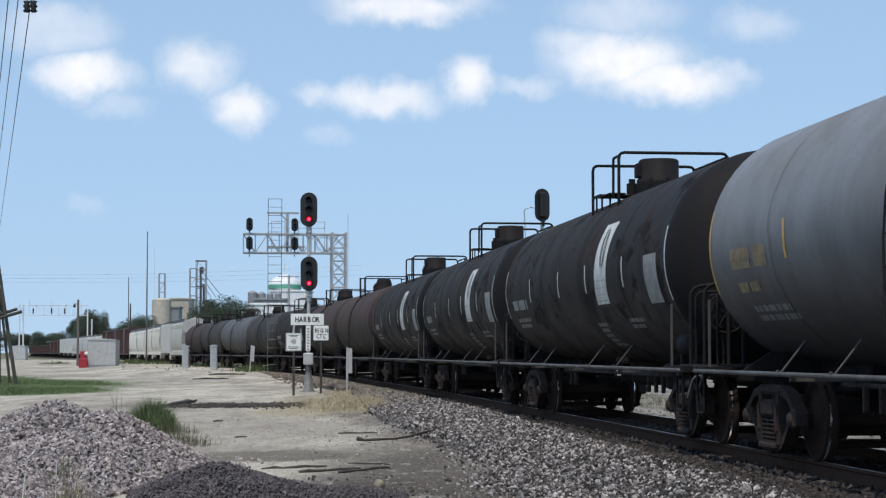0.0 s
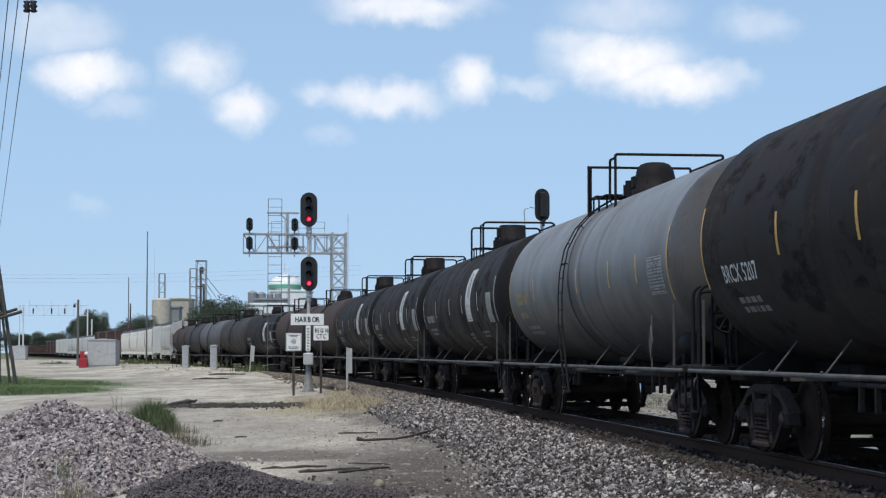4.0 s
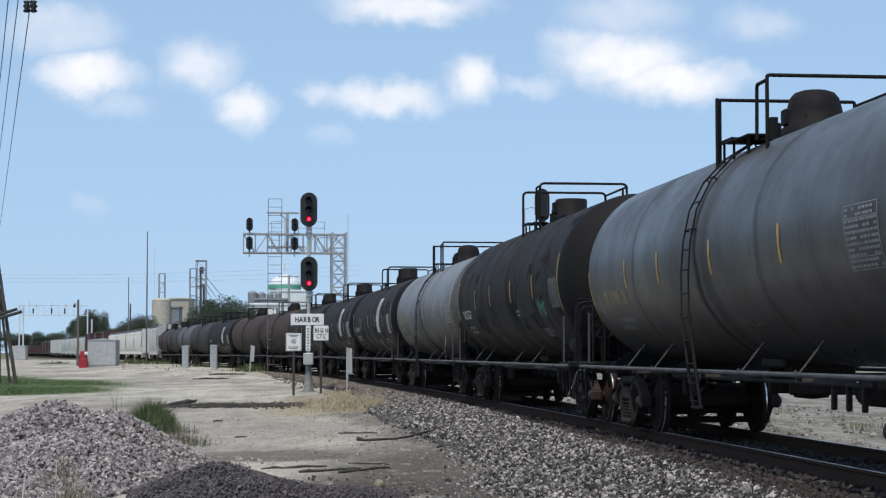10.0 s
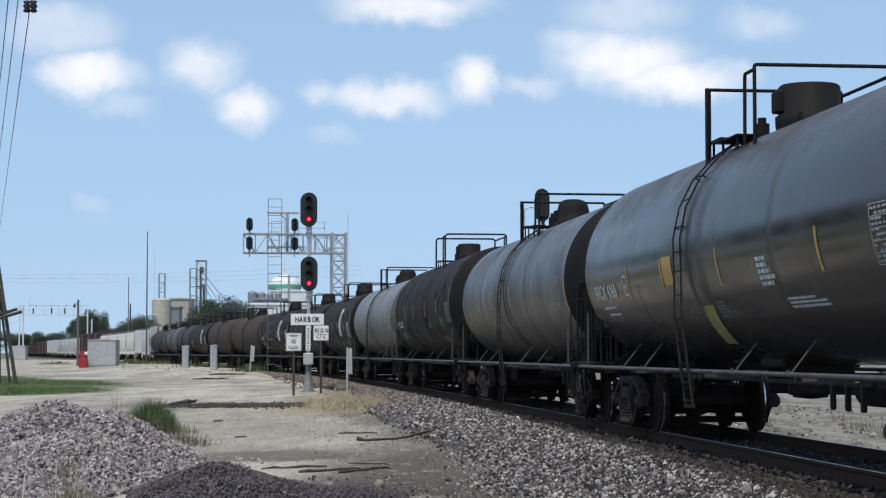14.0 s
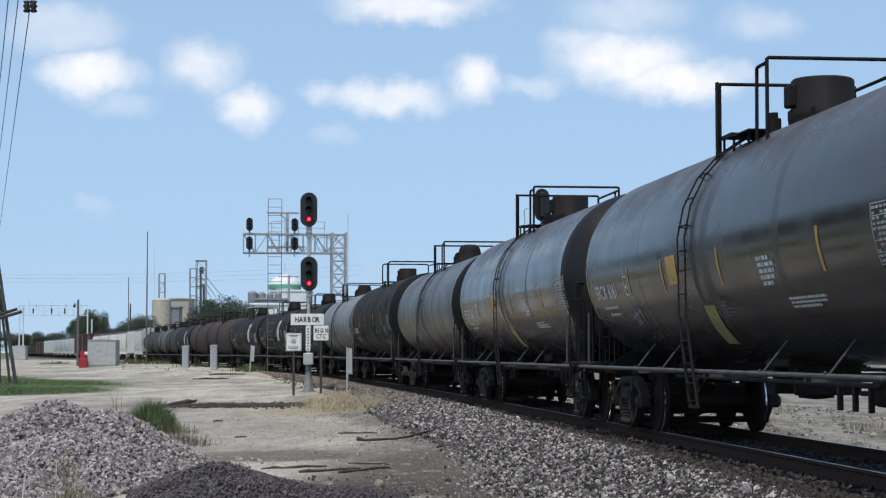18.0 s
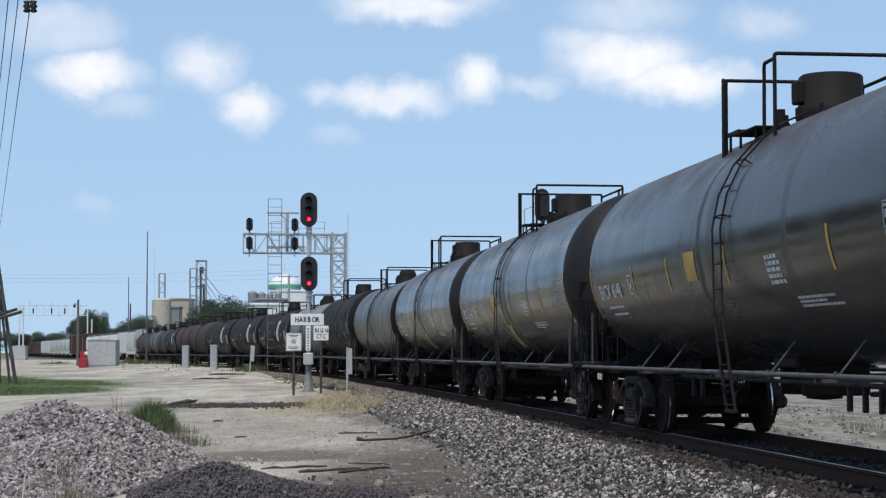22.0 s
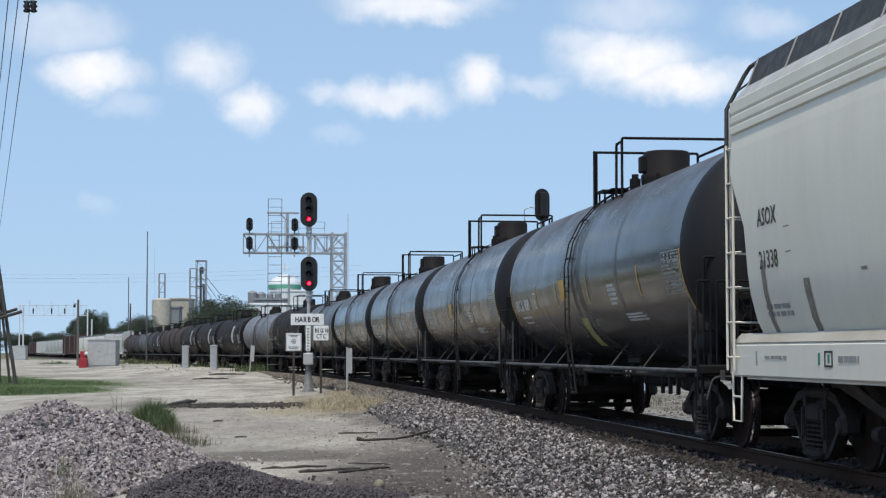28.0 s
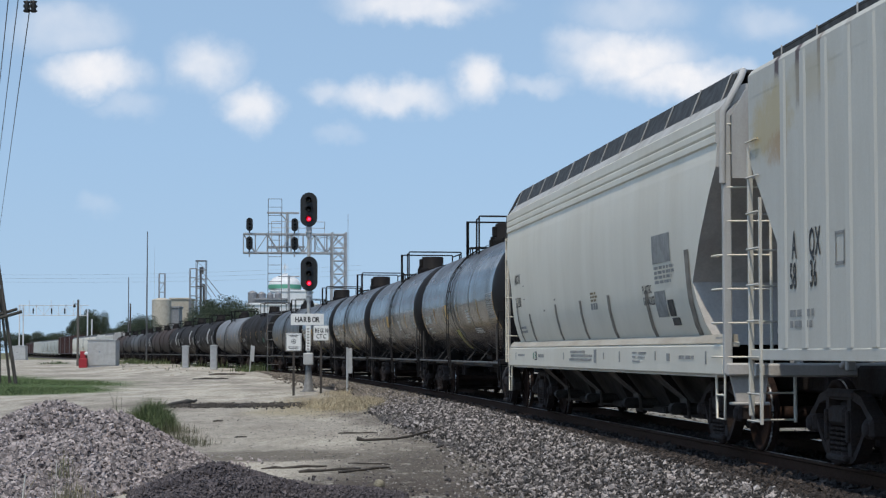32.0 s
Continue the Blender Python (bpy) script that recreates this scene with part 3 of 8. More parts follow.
def tank_point(y, arc, lift=0.004, side=-1):
    """On the shell at y, so far up its arc (metres above mid-height)."""
    r = TANK_R
    a = arc / r
    return (side * (r + lift) * math.cos(a), y, TANK_Z + (r + lift) * math.sin(a))


def shell_patch(b, y0, y1, a0, a1, lift=0.005, side=-1, m=0, lean=0.0):
    """A thin film on the shell; lean shifts its foot along the car."""
    n = max(2, int(abs(a1 - a0) / 0.12) + 1)
    vs, fs = [], []
    for i in range(n + 1):
        a = a0 + (a1 - a0) * i / n
        d = lean * (1 - i / n)
        vs += [tank_point(y0 + d, a, lift, side), tank_point(y1 + d, a, lift, side)]
    for i in range(n):
        f = (2 * i, 2 * i + 1, 2 * i + 3, 2 * i + 2)
        fs.append(f if (y1 > y0) == (side > 0) else f[::-1])
    b.add(vs, fs, m)


TEXTS = {}


def letters(text, size, weight=0.012):
    """Flat outline letters of the built-in font: vertices and faces, from the lower left."""
    key = (text, size, weight)
    if key not in TEXTS:
        cu = bpy.data.curves.new("letters", 'FONT')
        cu.body, cu.size, cu.resolution_u = text, size, 2
        cu.offset = size * weight
        ob = bpy.data.objects.new("letters", cu)
        scene.collection.objects.link(ob)
        bpy.context.view_layer.update()
        me = bpy.data.meshes.new_from_object(ob.evaluated_get(bpy.context.evaluated_depsgraph_get()))
        TEXTS[key] = ([tuple(v.co) for v in me.vertices], [tuple(p.vertices) for p in me.polygons])
        bpy.data.objects.remove(ob)
        bpy.data.meshes.remove(me)
        bpy.data.curves.remove(cu)
    return TEXTS[key]


def shell_text(b, text, size, y, arc, side=-1, wide=1.0):
    vs, fs = letters(text, size)
    b.add([tank_point(y + side * u * wide, arc + v, 0.015, side) for u, v, _ in vs], fs)


def flat_text(b, text, size, place, weight=0.012):
    vs, fs = letters(text, size, weight)
    b.add([place(u, v) for u, v, _ in vs], fs)


def bars_on_shell(b, y, arc, rows, width, height, rng, step=1.6):
    """Lines of print too small to read."""
    for k in range(rows):
        w = width * rng.uniform(0.6, 1.0)
        x = 0.0
        while x < w:
            q = min(w, x + height * rng.uniform(1.2, 3.8))
            shell_patch(b, y - x, y - q, arc - k * height * step, arc - k * height * step - height, 0.005)
            x = q + height * 0.7


def tank_mesh(half, seams, m_shell):
    b = Build()
    prof = []
    prof += [(TANK_R, -half), (TANK_R, -half + 0.04)]
    for s in seams:
        prof += [(TANK_R, s - 0.07), (TANK_R, s - 0.03), (TANK_R + 0.0011, s - 0.01), (TANK_R + 0.0011, s + 0.01), (TANK_R, s + 0.03), (TANK_R, s + 0.07)]
    prof += [(TANK_R, half - 0.04), (TANK_R, half)]
    b.spin(prof, 56, 'y', (0, 0, TANK_Z))
    return b.mesh("tank", m_shell)


def head_mesh(half, e, mt, deep=0.72):
    b = Build()
    prof = []
    for k in range(11):
        a = math.pi / 2 * k / 10
        prof.append((TANK_R * math.cos(a), e * (half + deep * math.sin(a))))
    if e < 0:
        prof = prof[::-1]
    b.spin(prof, 56, 'y', (0, 0, TANK_Z))
    return b.mesh("tank_head", mt)


def rail_frame(pts, r=0.026, round_at=0.10):
    """A bent-pipe line through the points with its corners rounded."""
    pts = [Vector(p) for p in pts]
    out = [pts[0]]
    for i in range(1, len(pts) - 1):
        a, p, c = pts[i - 1], pts[i], pts[i + 1]
        u, w = (a - p), (c - p)
        k = min(round_at, u.length * 0.45, w.length * 0.45)
        u, w = u.normalized() * k, w.normalized() * k
        for q in (0.0, 0.33, 0.67, 1.0):
            out.append(p + u * (1 - q) ** 2 + w * q ** 2)
    out.append(pts[-1])
    return out


def tank_car(spec):
    """A tank car on its trucks, built about its middle."""
    global TANK_R, TANK_Z
    TANK_R, TANK_Z = spec.get("size", (1.46, 2.50))
    rng = random.Random(spec["seed"])
    half = spec.get("half", 7.3)
    deep = 0.72
    end = half + deep + 0.10          # end platform
    pull = spec["length"] / 2         # coupler face
    shell, head = M[spec["shell"]], M[spec.get("head", "black" if spec["shell"] == "matt_black" else spec["shell"])]
    fine = spec.get("fine", True)
    car = tagged(new("tank_car"), spec["label"], "tank car", "tank cars of the freight train")
    car.empty_display_size = 0.2
    tank = part("tank", shared(("tank", half, TANK_R, spec["shell"]), lambda: tank_mesh(half, [-4.6, -2.3, 2.3, 4.6], shell)), car, spec.get("tank_label", ""))
    for e in (-1, 1):
        part("tank_head", shared(("head", half, TANK_R, e, head.name), lambda: head_mesh(half, e, head, deep)), car, spec.get("head_label", ""))
    # belly wrap over the trucks, sills and saddles
    def saddle():
        b = Build()
        b.box(-0.28, -1.5, 0.80, 0.28, 1.5, 1.10, 0.03)
        b.box(-0.36, -0.5, 0.82, 0.36, 0.5, 1.3, 0.04)
        for x in (-1, 1):
            b.prism([(x * 1.36, 0.88), (x * 1.36, 0.96), (x * 0.95, 1.22), (x * 0.3, 1.2), (x * 0.3, 0.84)][::x], -0.03, 0.03, 'y')
        return b.mesh("saddle", M["black"])
    for e in (-1, 1):
        part("saddle", shared("saddle", saddle), car, "", pose(0, e * (end - 1.7), 0))
        def stub():
            b = Build()
            b.box(-0.3, e * (half - 2.0), 0.74, 0.3, e * end, 1.06, 0.03)
            b.box(-1.46, e * (end - 0.10), 0.93, 1.46, e * (end + 0.10), 1.05, 0.02)
            b.box(-1.45, e * (end - 0.95), 1.0, 1.45, e * (end - 0.1), 1.03)
            return b.mesh("end_sill", M["black"])
        part("end_sill", shared(("stub", half, e), stub), car)
        part("coupler", shared(("coupler", e, end, pull), lambda: coupler_mesh(e, end, pull).mesh("coupler", M["bogie"])), car)
        if fine:
            def lever():
                b = Build()
                y = e * (end + 0.14)
                b.tube(rail_frame([(-1.40, y, 0.62), (-1.32, y, 0.90), (-0.25, y, 0.92), (-0.12, e * (pull - 0.2), 0.98)], 0.02, 0.08), 0.014, 6)
                for q in (-1.2, -0.5):
                    b.box(q - 0.03, y - 0.03, 0.86, q + 0.03, y + 0.03, 0.98, 0.008)
                return b.mesh("cut_lever", M["strut"])
            part("cut_lever", shared(("lever", e, end, pull), lever), car)

            def hand_brake():
                b = Build()
                y = -(end - 0.30)
                b.box(-0.98, y - 0.10, 1.50, -0.62, y + 0.06, 1.98, 0.03)
                b.tube([(-0.80 + 0.26 * math.cos(a), y - 0.16, 1.72 + 0.26 * math.sin(a)) for a in np.linspace(0, 2 * math.pi, 20)[:-1]], 0.016, 6, closed=True)
                for k in range(3):
                    a = math.pi * k / 3
                    b.tube([(-0.80 - 0.26 * math.cos(a), y - 0.16, 1.72 - 0.26 * math.sin(a)), (-0.80 + 0.26 * math.cos(a), y - 0.16, 1.72 + 0.26 * math.sin(a))], 0.012, 5)
                b.tube([(-0.80, y, 1.5), (-0.80, y, 1.0)], 0.02, 6)
                return b.mesh("hand_brake", M["black"])
            if e < 0:
                part("hand_brake", shared(("hand_brake", end), hand_brake), car, "black spoked hand-brake wheel on its box")
    for x in (-1, 1):
        def sill():
            b = Build()
            b.box(x * 1.43, -end, 0.945, x * 1.485, end, 0.998, 0.018)
            b.box(x * 1.38, -end, 0.950, x * 1.43, end, 0.962)
            for y in (-end + 0.3, -end * 0.5, 0.0, end * 0.5, end - 0.3):
                b.box(x * 0.30, y - 0.03, 0.90, x * 1.43, y + 0.03, 0.948)
            return b.mesh("side_sill", M["pipe"])
        part("side_sill", shared(("sill", x, end), sill), car, "worn grey steel side sill")
        def strut():
            b = Build()
            b.tube([(0, 0, 0), (0, 0, 0.44)], 0.013, 7)
            b.box(-0.05, -0.03, -0.012, 0.05, 0.03, 0.012)
            return b.mesh("strut", M["strut"])
        if fine:
            for d in spec.get("struts", (3.7, 5.5, 10.0, 12.2)):
                part("strut", shared("strut", strut), car, "", pose(x * 1.44, end - d, 0.98, 3, -x * 38, 0))
            for e in (-1, 1):
                def post():
                    b = Build()
                    b.box(-0.016, -0.016, 0, 0.016, 0.016, 0.85, 0.005)
                    b.box(-0.03, -0.12, -0.02, 0.03, 0.04, 0.03, 0.006)
                    return b.mesh("corner_post", M["strut"])
                part("corner_post", shared("corner_post", post), car, "", pose(x * 1.42, e * (end - 0.62), 1.0, 0, 0, 0))
    if spec.get("placard"):
        b = Build()
        b.tube([(-1.46, -end + 1.75, 0.98), (-1.46, -end + 1.75, 1.72)], 0.014, 6)
        b.prism([(-end + 1.75, 1.10), (-end + 1.86, 1.34), (-end + 1.75, 1.58), (-end + 1.64, 1.34)], -1.485, -1.470)
        part("placard_holder", b.mesh("placard_holder", M["pipe"]), car, "grey diamond placard holder on a post")
    # walkway, rails and fittings on top
    bar = spec.get("bar", "black")
    hx, hy, base = 0.92, 1.12, 3.88
    top = 4.72 if TANK_R > 1.48 else 4.51
    mid = spec.get("rail_y", 0.0)
    dk = 1.0 if spec.get("style") == "new" or spec.get("dome") else 0.88
    if spec.get("dome"):
        dk = 0.82
    def walkway():
        b = Build()
        b.box(-0.90, 0.52, 3.985, 0.30, hy, 4.015, 0.006)
        b.box(-0.90, -0.2, 3.955, -0.60, 0.52, 3.980, 0.006)
        b.box(-0.92, 0.5, 3.965, -0.90, hy, 4.015)
        for x, y in ((-0.86, 0.6), (-0.86, 1.08), (0.2, 0.6), (0.2, 1.08), (-0.86, -0.1)):
            b.box(x - 0.014, y - 0.014, 3.5, x + 0.014, y + 0.014, 3.985)
        return b.mesh("walkway", M["black"])
    part("walkway", shared("walkway", walkway), car, "", pose(0, mid, TANK_Z - 2.56))
    piped = spec["shell"] == "matt_black"
    def end_rail(e):
        b = Build()
        y = e * hy
        b.tube(rail_frame([(-hx, y, base - 0.3), (-hx, y, top), (hx, y, top), (hx, y, base - 0.3)], round_at=0.10 if piped else 0.035), 0.027 if piped else 0.024, 7)
        if e > 0 and not piped:
            b.box(-hx - 0.045, y - 0.012, base - 0.38, -hx + 0.035, y + 0.012, top + 0.02, 0.004)
            b.box(-hx - 0.045, y - 0.075, base - 0.38, -hx - 0.025, y + 0.012, top + 0.02, 0.004)
        return b.mesh("guard_rail", M[bar])
    def side_rail(x):
        b = Build()
        q = x * (hx + 0.005)
        b.tube(rail_frame([(q, -hy, top - 0.06), (q, -hy + 0.42, top - 0.06), (q, -hy + 0.44, base - 0.1)], round_at=0.05), 0.023, 7)
        if x > 0:
            b.tube([(q, -hy, top - 0.06), (q, hy, top - 0.06)], 0.024, 7)
        return b.mesh("guard_rail", M[bar])
    for e in (-1, 1):
        part("guard_rail", shared(("end_rail", e, top, piped), lambda: end_rail(e)), car, "", pose(0, mid, 0))
        part("guard_rail", shared(("side_rail", e, top), lambda: side_rail(e)), car, "", pose(0, mid, 0))
    def housing():
        b = Build()
        if spec.get("dome") == "round":
            b.spin([(0.0, 4.60), (0.20, 4.59), (0.31, 4.55), (0.38, 4.46), (0.42, 4.30), (0.46, 4.04), (0.50, 4.02), (0.50, 3.9)][::-1], 24)
            b.box(-0.5, -0.12, 4.05, -0.36, 0.12, 4.3, 0.02)
            b.tube([(-0.2, 0.5, 4.0), (-0.2, 0.5, 4.28)], 0.07, 10)
        else:
            b.spin([(0.0, 4.58), (0.36, 4.58), (0.39, 4.55), (0.39, 4.20), (0.43, 4.18), (0.43, 4.10), (0.41, 3.9)][::-1], 28)
            b.box(-0.46, -0.13, 4.22, -0.36, 0.13, 4.50, 0.02)
            b.tube([(0.1, 0.62, 4.0), (0.1, 0.62, 4.3)], 0.09, 10)
            b.box(-0.12, 0.52, 4.26, 0.3, 0.72, 4.33, 0.015)
        for k in range(8):
            a = math.pi * k / 4 + 0.2
            b.box(0.41 * math.cos(a) - 0.03, 0.41 * math.sin(a) - 0.03, 4.06, 0.41 * math.cos(a) + 0.03, 0.41 * math.sin(a) + 0.03, 4.2, 0.01)
        return b.mesh("manway_housing", M["black"])
    part("manway_housing", shared(("housing", spec.get("dome")), housing), car, "black steel manway housing", pose(0.0, mid + spec.get("housing_y", -0.05), (1 - dk) * 3.98) @ Matrix.Scale(dk, 4))
    def valve():
        b = Build()
        b.tube([(0, 0, 4.0), (0, 0, 4.22)], 0.1, 10)
        b.tube([(0, 0, 4.2), (0, 0, 4.3)], 0.06, 8)
        return b.mesh("vent_valve", M["black"])
    part("vent_valve", shared("valve", valve), car, "", pose(-0.3, mid + 0.72, TANK_Z - 2.56))
    # side ladders up the shell
    def ladder(x):
        b = Build()
        for y in (-0.19, 0.19):
            pts = [(x * 1.50, y - 0.42, 0.52), (x * 1.52, y - 0.24, 1.0), (x * 1.54, y, 1.7), (x * 1.545, y, 2.2)]
            pts += [tank_point(y, a, 0.060, x) for a in (0.1, 0.5, 0.9, 1.3, 1.65, 1.9)]
            b.tube(pts, 0.0115, 6)
            b.tube(pts[:3], 0.021, 6)
            b.tube([(x * 1.51, y - 0.36, 0.68), (x * 1.2, y + 0.10, 0.98)], 0.014, 5)
        b.box(x * 1.50 - 0.03, -0.63, 0.505, x * 1.50 + 0.03, -0.21, 0.545, 0.006)
        for z in (0.6, 0.82, 1.06, 1.35, 1.65, 1.95, 2.25, 2.5):
            d = -0.35 * max(0.0, (1.7 - z) / 1.0)
            b.tube([(x * 1.53, d - 0.19, z), (x * 1.53, d + 0.19, z)], 0.010, 6)
        for a in (0.25, 0.6, 0.95, 1.3, 1.62):
            p, q = tank_point(-0.19, a, 0.060, x), tank_point(0.19, a, 0.060, x)
            b.tube([p, q], 0.010, 6)
            if a in (0.25, 0.95, 1.62):
                for y in (-0.19, 0.19):
                    b.tube([tank_point(y, a, 0.0, x), tank_point(y, a, 0.060, x)], 0.012, 5)
        return b.mesh("ladder", M["black"])
    if spec.get("ladder", True):
        for x in (-1, 1):
            part("ladder", shared(("ladder", x, TANK_R), lambda: ladder(x)), car, "", pose(0, mid + spec.get("ladder_y", 0.0), 0))
    # end grabs
    def grabs(e):
        b = Build()
        y = e * (end + 0.02)
        if spec.get("style") == "new":
            for x in (-1.40, -1.15, -0.88, -0.62, 0.62, 0.88, 1.15, 1.40):
                b.tube(rail_frame([(x - 0.085, y, 0.62), (x - 0.085, y, 2.10), (x + 0.085, y, 2.10), (x + 0.085, y, 0.95)], 0.02, 0.025), 0.013, 6)
            b.tube(rail_frame([(-1.30, y - e * 0.4, 1.05), (-1.30, y - e * 0.4, 2.42), (1.30, y - e * 0.4, 2.42), (1.30, y - e * 0.4, 1.05)], 0.02, 0.04), 0.018, 6)
        else:
            for x in (-1.32, 1.32):
                b.tube(rail_frame([(x, y, 0.5), (x, y, 2.05), (x * 0.62, y, 2.12), (x * 0.62, y, 1.0)], 0.02, 0.14), 0.024, 7)
            b.tube(rail_frame([(-1.2, y - e * 0.2, 1.0), (-1.2, y - e * 0.2, 2.0), (1.2, y - e * 0.2, 2.0), (1.2, y - e * 0.2, 1.0)], 0.02, 0.12), 0.018, 6)
        for x in (-1.42, 1.42):
            b.tube(rail_frame([(x, y - e * 0.02, 0.95), (x, y - e * 0.02, 0.45), (x, y - e * 0.36, 0.45), (x, y - e * 0.36, 0.95)], 0.02, 0.04), 0.017, 6)
        return b.mesh("grab_iron", M["black"])
    for e in (-1, 1):
        part("grab_iron", shared(("grabs", e, end, spec.get("style")), lambda: grabs(e)), car)
    # brake gear
    def reservoir():
        b = Build()
        b.spin([(0.0, -0.36), (0.12, -0.34), (0.16, -0.28), (0.16, 0.28), (0.12, 0.34), (0.0, 0.36)], 18, 'y')
        b.box(-0.1, -0.3, -0.3, 0.1, -0.2, 0.0, 0.02)
        b.box(-0.1, 0.2, -0.3, 0.1, 0.3, 0.0, 0.02)
        return b.mesh("air_reservoir", M["black"])
    part("air_reservoir", shared("reservoir", reservoir), car, "small dark air reservoir", pose(-1.0, -end + 1.2, 1.32))
    def brake():
        b = Build()
        b.spin([(0.0, -0.3), (0.15, -0.3), (0.15, 0.28), (0.0, 0.3)], 14, 'y')
        b.tube([(0, 0.3, 0), (0, 0.9, -0.02)], 0.03, 6)
        b.tube([(0.15, -1.6, 0.05), (0.15, 1.6, 0.05)], 0.022, 6)
        return b.mesh("brake_cylinder", M["under"])
    part("brake_cylinder", shared("brake", brake), car, "", pose(-0.5, -end + 4.2, 0.78))
    def outlet():
        b = Build()
        b.spin([(0.34, 0.42), (0.34, 0.3), (0.22, 0.22), (0.22, 0.02), (0.0, 0.0)][::-1], 18)
        b.box(-0.5, -0.5, 0.40, 0.5, 0.5, 0.52, 0.03)
        for y in (-0.45, 0.45):
            b.box(-0.42, y - 0.04, 0.06, 0.42, y + 0.04, 0.44, 0.02)
        return b.mesh("bottom_outlet", M["under"])
    part("bottom_outlet", shared("outlet", outlet), car, "", pose(0, 0, 0.62))
    def rods():
        b = Build()
        for y in (-4.1, -3.6, -3.1, 3.2, 3.7):
            b.box(-0.75, y - 0.03, 0.58, -0.69, y + 0.03, 0.86, 0.01)
        b.tube([(-0.72, -4.4, 0.86), (-0.72, 4.4, 0.86)], 0.03, 6)
        b.tube([(0.5, -5.5, 0.8), (0.5, 5.5, 0.8)], 0.025, 6)
        return b.mesh("brake_rigging", M["under"])
    part("brake_rigging", shared("rods", rods), car)
    # films, lettering and prints
    film = M[spec.get("film", "white_film")]
    if fine:
        def strip():
            b = Build()
            shell_patch(b, -0.04, 0.04, *spec.get("strip_arc", (-0.32, 0.14)))
            return b.mesh("reflective_strip", film)
        for back in spec.get("strips", (3.2, 6.4, 9.0, 11.95)):
            y = half - back
            part("reflective_strip", shared(("strip", spec.get("strip_arc"), TANK_R, spec.get("film", "white_film")), strip), car, "", pose(0, y, 0))
        def edge(e):
            b = Build()
            shell_patch(b, e * (half - 0.06), e * (half + 0.0), *((-0.85, 0.0) if spec.get("style") == "new" else (-0.6, 0.42)))
            return b.mesh("reflective_strip", film)
        if spec.get("edges", True):
            for e in (-1, 1):
                part("reflective_strip", shared(("edge", e, half, TANK_R, spec.get("style"), spec.get("film", "white_film")), lambda: edge(e)), car)
    for k, (name, mt, label, draw) in enumerate(spec.get("marks", ())):
        b = Build()
        draw(b, rng, half)
        ob = part(name, b.mesh(name, M[mt]), car, label)
        if name in ("small_print", "data_table", "print_lines", "number", "spray_tag"):
            tagged(ob, kind="stuff")
    spec["wheels"] = add_bogies(car, end - 2.0, fine, spec.get("bogie", "bogie"), end - spec.get("back", 1.3))
    spec["reach"] = end - 1.7
    return car


# What is written on the shells.
def mark_number(text, size, back=0.7, arc=-0.25, wide=0.82):
    return lambda b, rng, half: shell_text(b, text, size, half - back, arc, -1, wide)


def mark_bars(back, arc, rows, width, height):
    return lambda b, rng, half: bars_on_shell(b, half - back, arc, rows, width, height, rng)


def mark_panel(back, wide, a0, a1, lean=0.0, lift=0.0055):
    return lambda b, rng, half: shell_patch(b, half - back, half - back - wide, a0, a1, lift, -1, 0, lean)


def mark_emblem(back, arc):
    """A dark ring and bars on the white panel."""
    def draw(b, rng, half):
        y, n = half - back, 14
        for k in range(n):
            a, c = 2 * math.pi * k / n, 2 * math.pi * (k + 1) / n
            if k in (3, 10):
                continue
            vs = [tank_point(y + r * math.cos(q) * 0.8, arc + r * math.sin(q) * 1.4, 0.009) for q in (a, c) for r in (0.19, 0.25)]
            b.add(vs, [(0, 1, 3, 2)])
        for d in (-0.10, 0.06):
            shell_patch(b, y + d + 0.05, y + d, arc - 0.28, arc + 0.30, 0.009)
    return draw


def mark_table(back, arc, lines, wide, tall):
    """A printed table of small lines."""
    def draw(b, rng, half):
        for k in range(lines):
            a = arc - tall * k / lines
            for c in range(9):
                y = half - back - wide * c / 9
                if rng.random() < 0.85:
                    shell_patch(b, y, y - wide / 9 * rng.uniform(0.6, 0.95), a - tall / lines * 0.5, a, 0.0045)
        if lines > 6:
            for k in range(lines // 2 + 1):
                a = arc + 0.03 - (tall + 0.02) * k / (lines // 2)
                shell_patch(b, half - back + 0.03, half - back - wide - 0.02, a - 0.010, a, 0.0045)
            for d in (0.03, -wide - 0.005):
                shell_patch(b, half - back + d, half - back + d - 0.018, arc - tall, arc + 0.03, 0.0085)
    return draw


def mark_scrawl(back, arc):
    """A loose tag of spray paint."""
    def draw(b, rng, half):
        y = half - back
        for k in range(7):
            u = y - k * 0.12
            shell_patch(b, u, u - 0.07, arc + rng.uniform(-0.18, -0.08), arc + rng.uniform(0.05, 0.2), 0.006, -1, 0, rng.uniform(-0.12, 0.16))
            shell_patch(b, u, u - 0.14, arc + 0.02 * k - 0.05, arc + 0.02 * k, 0.0062)
    return draw


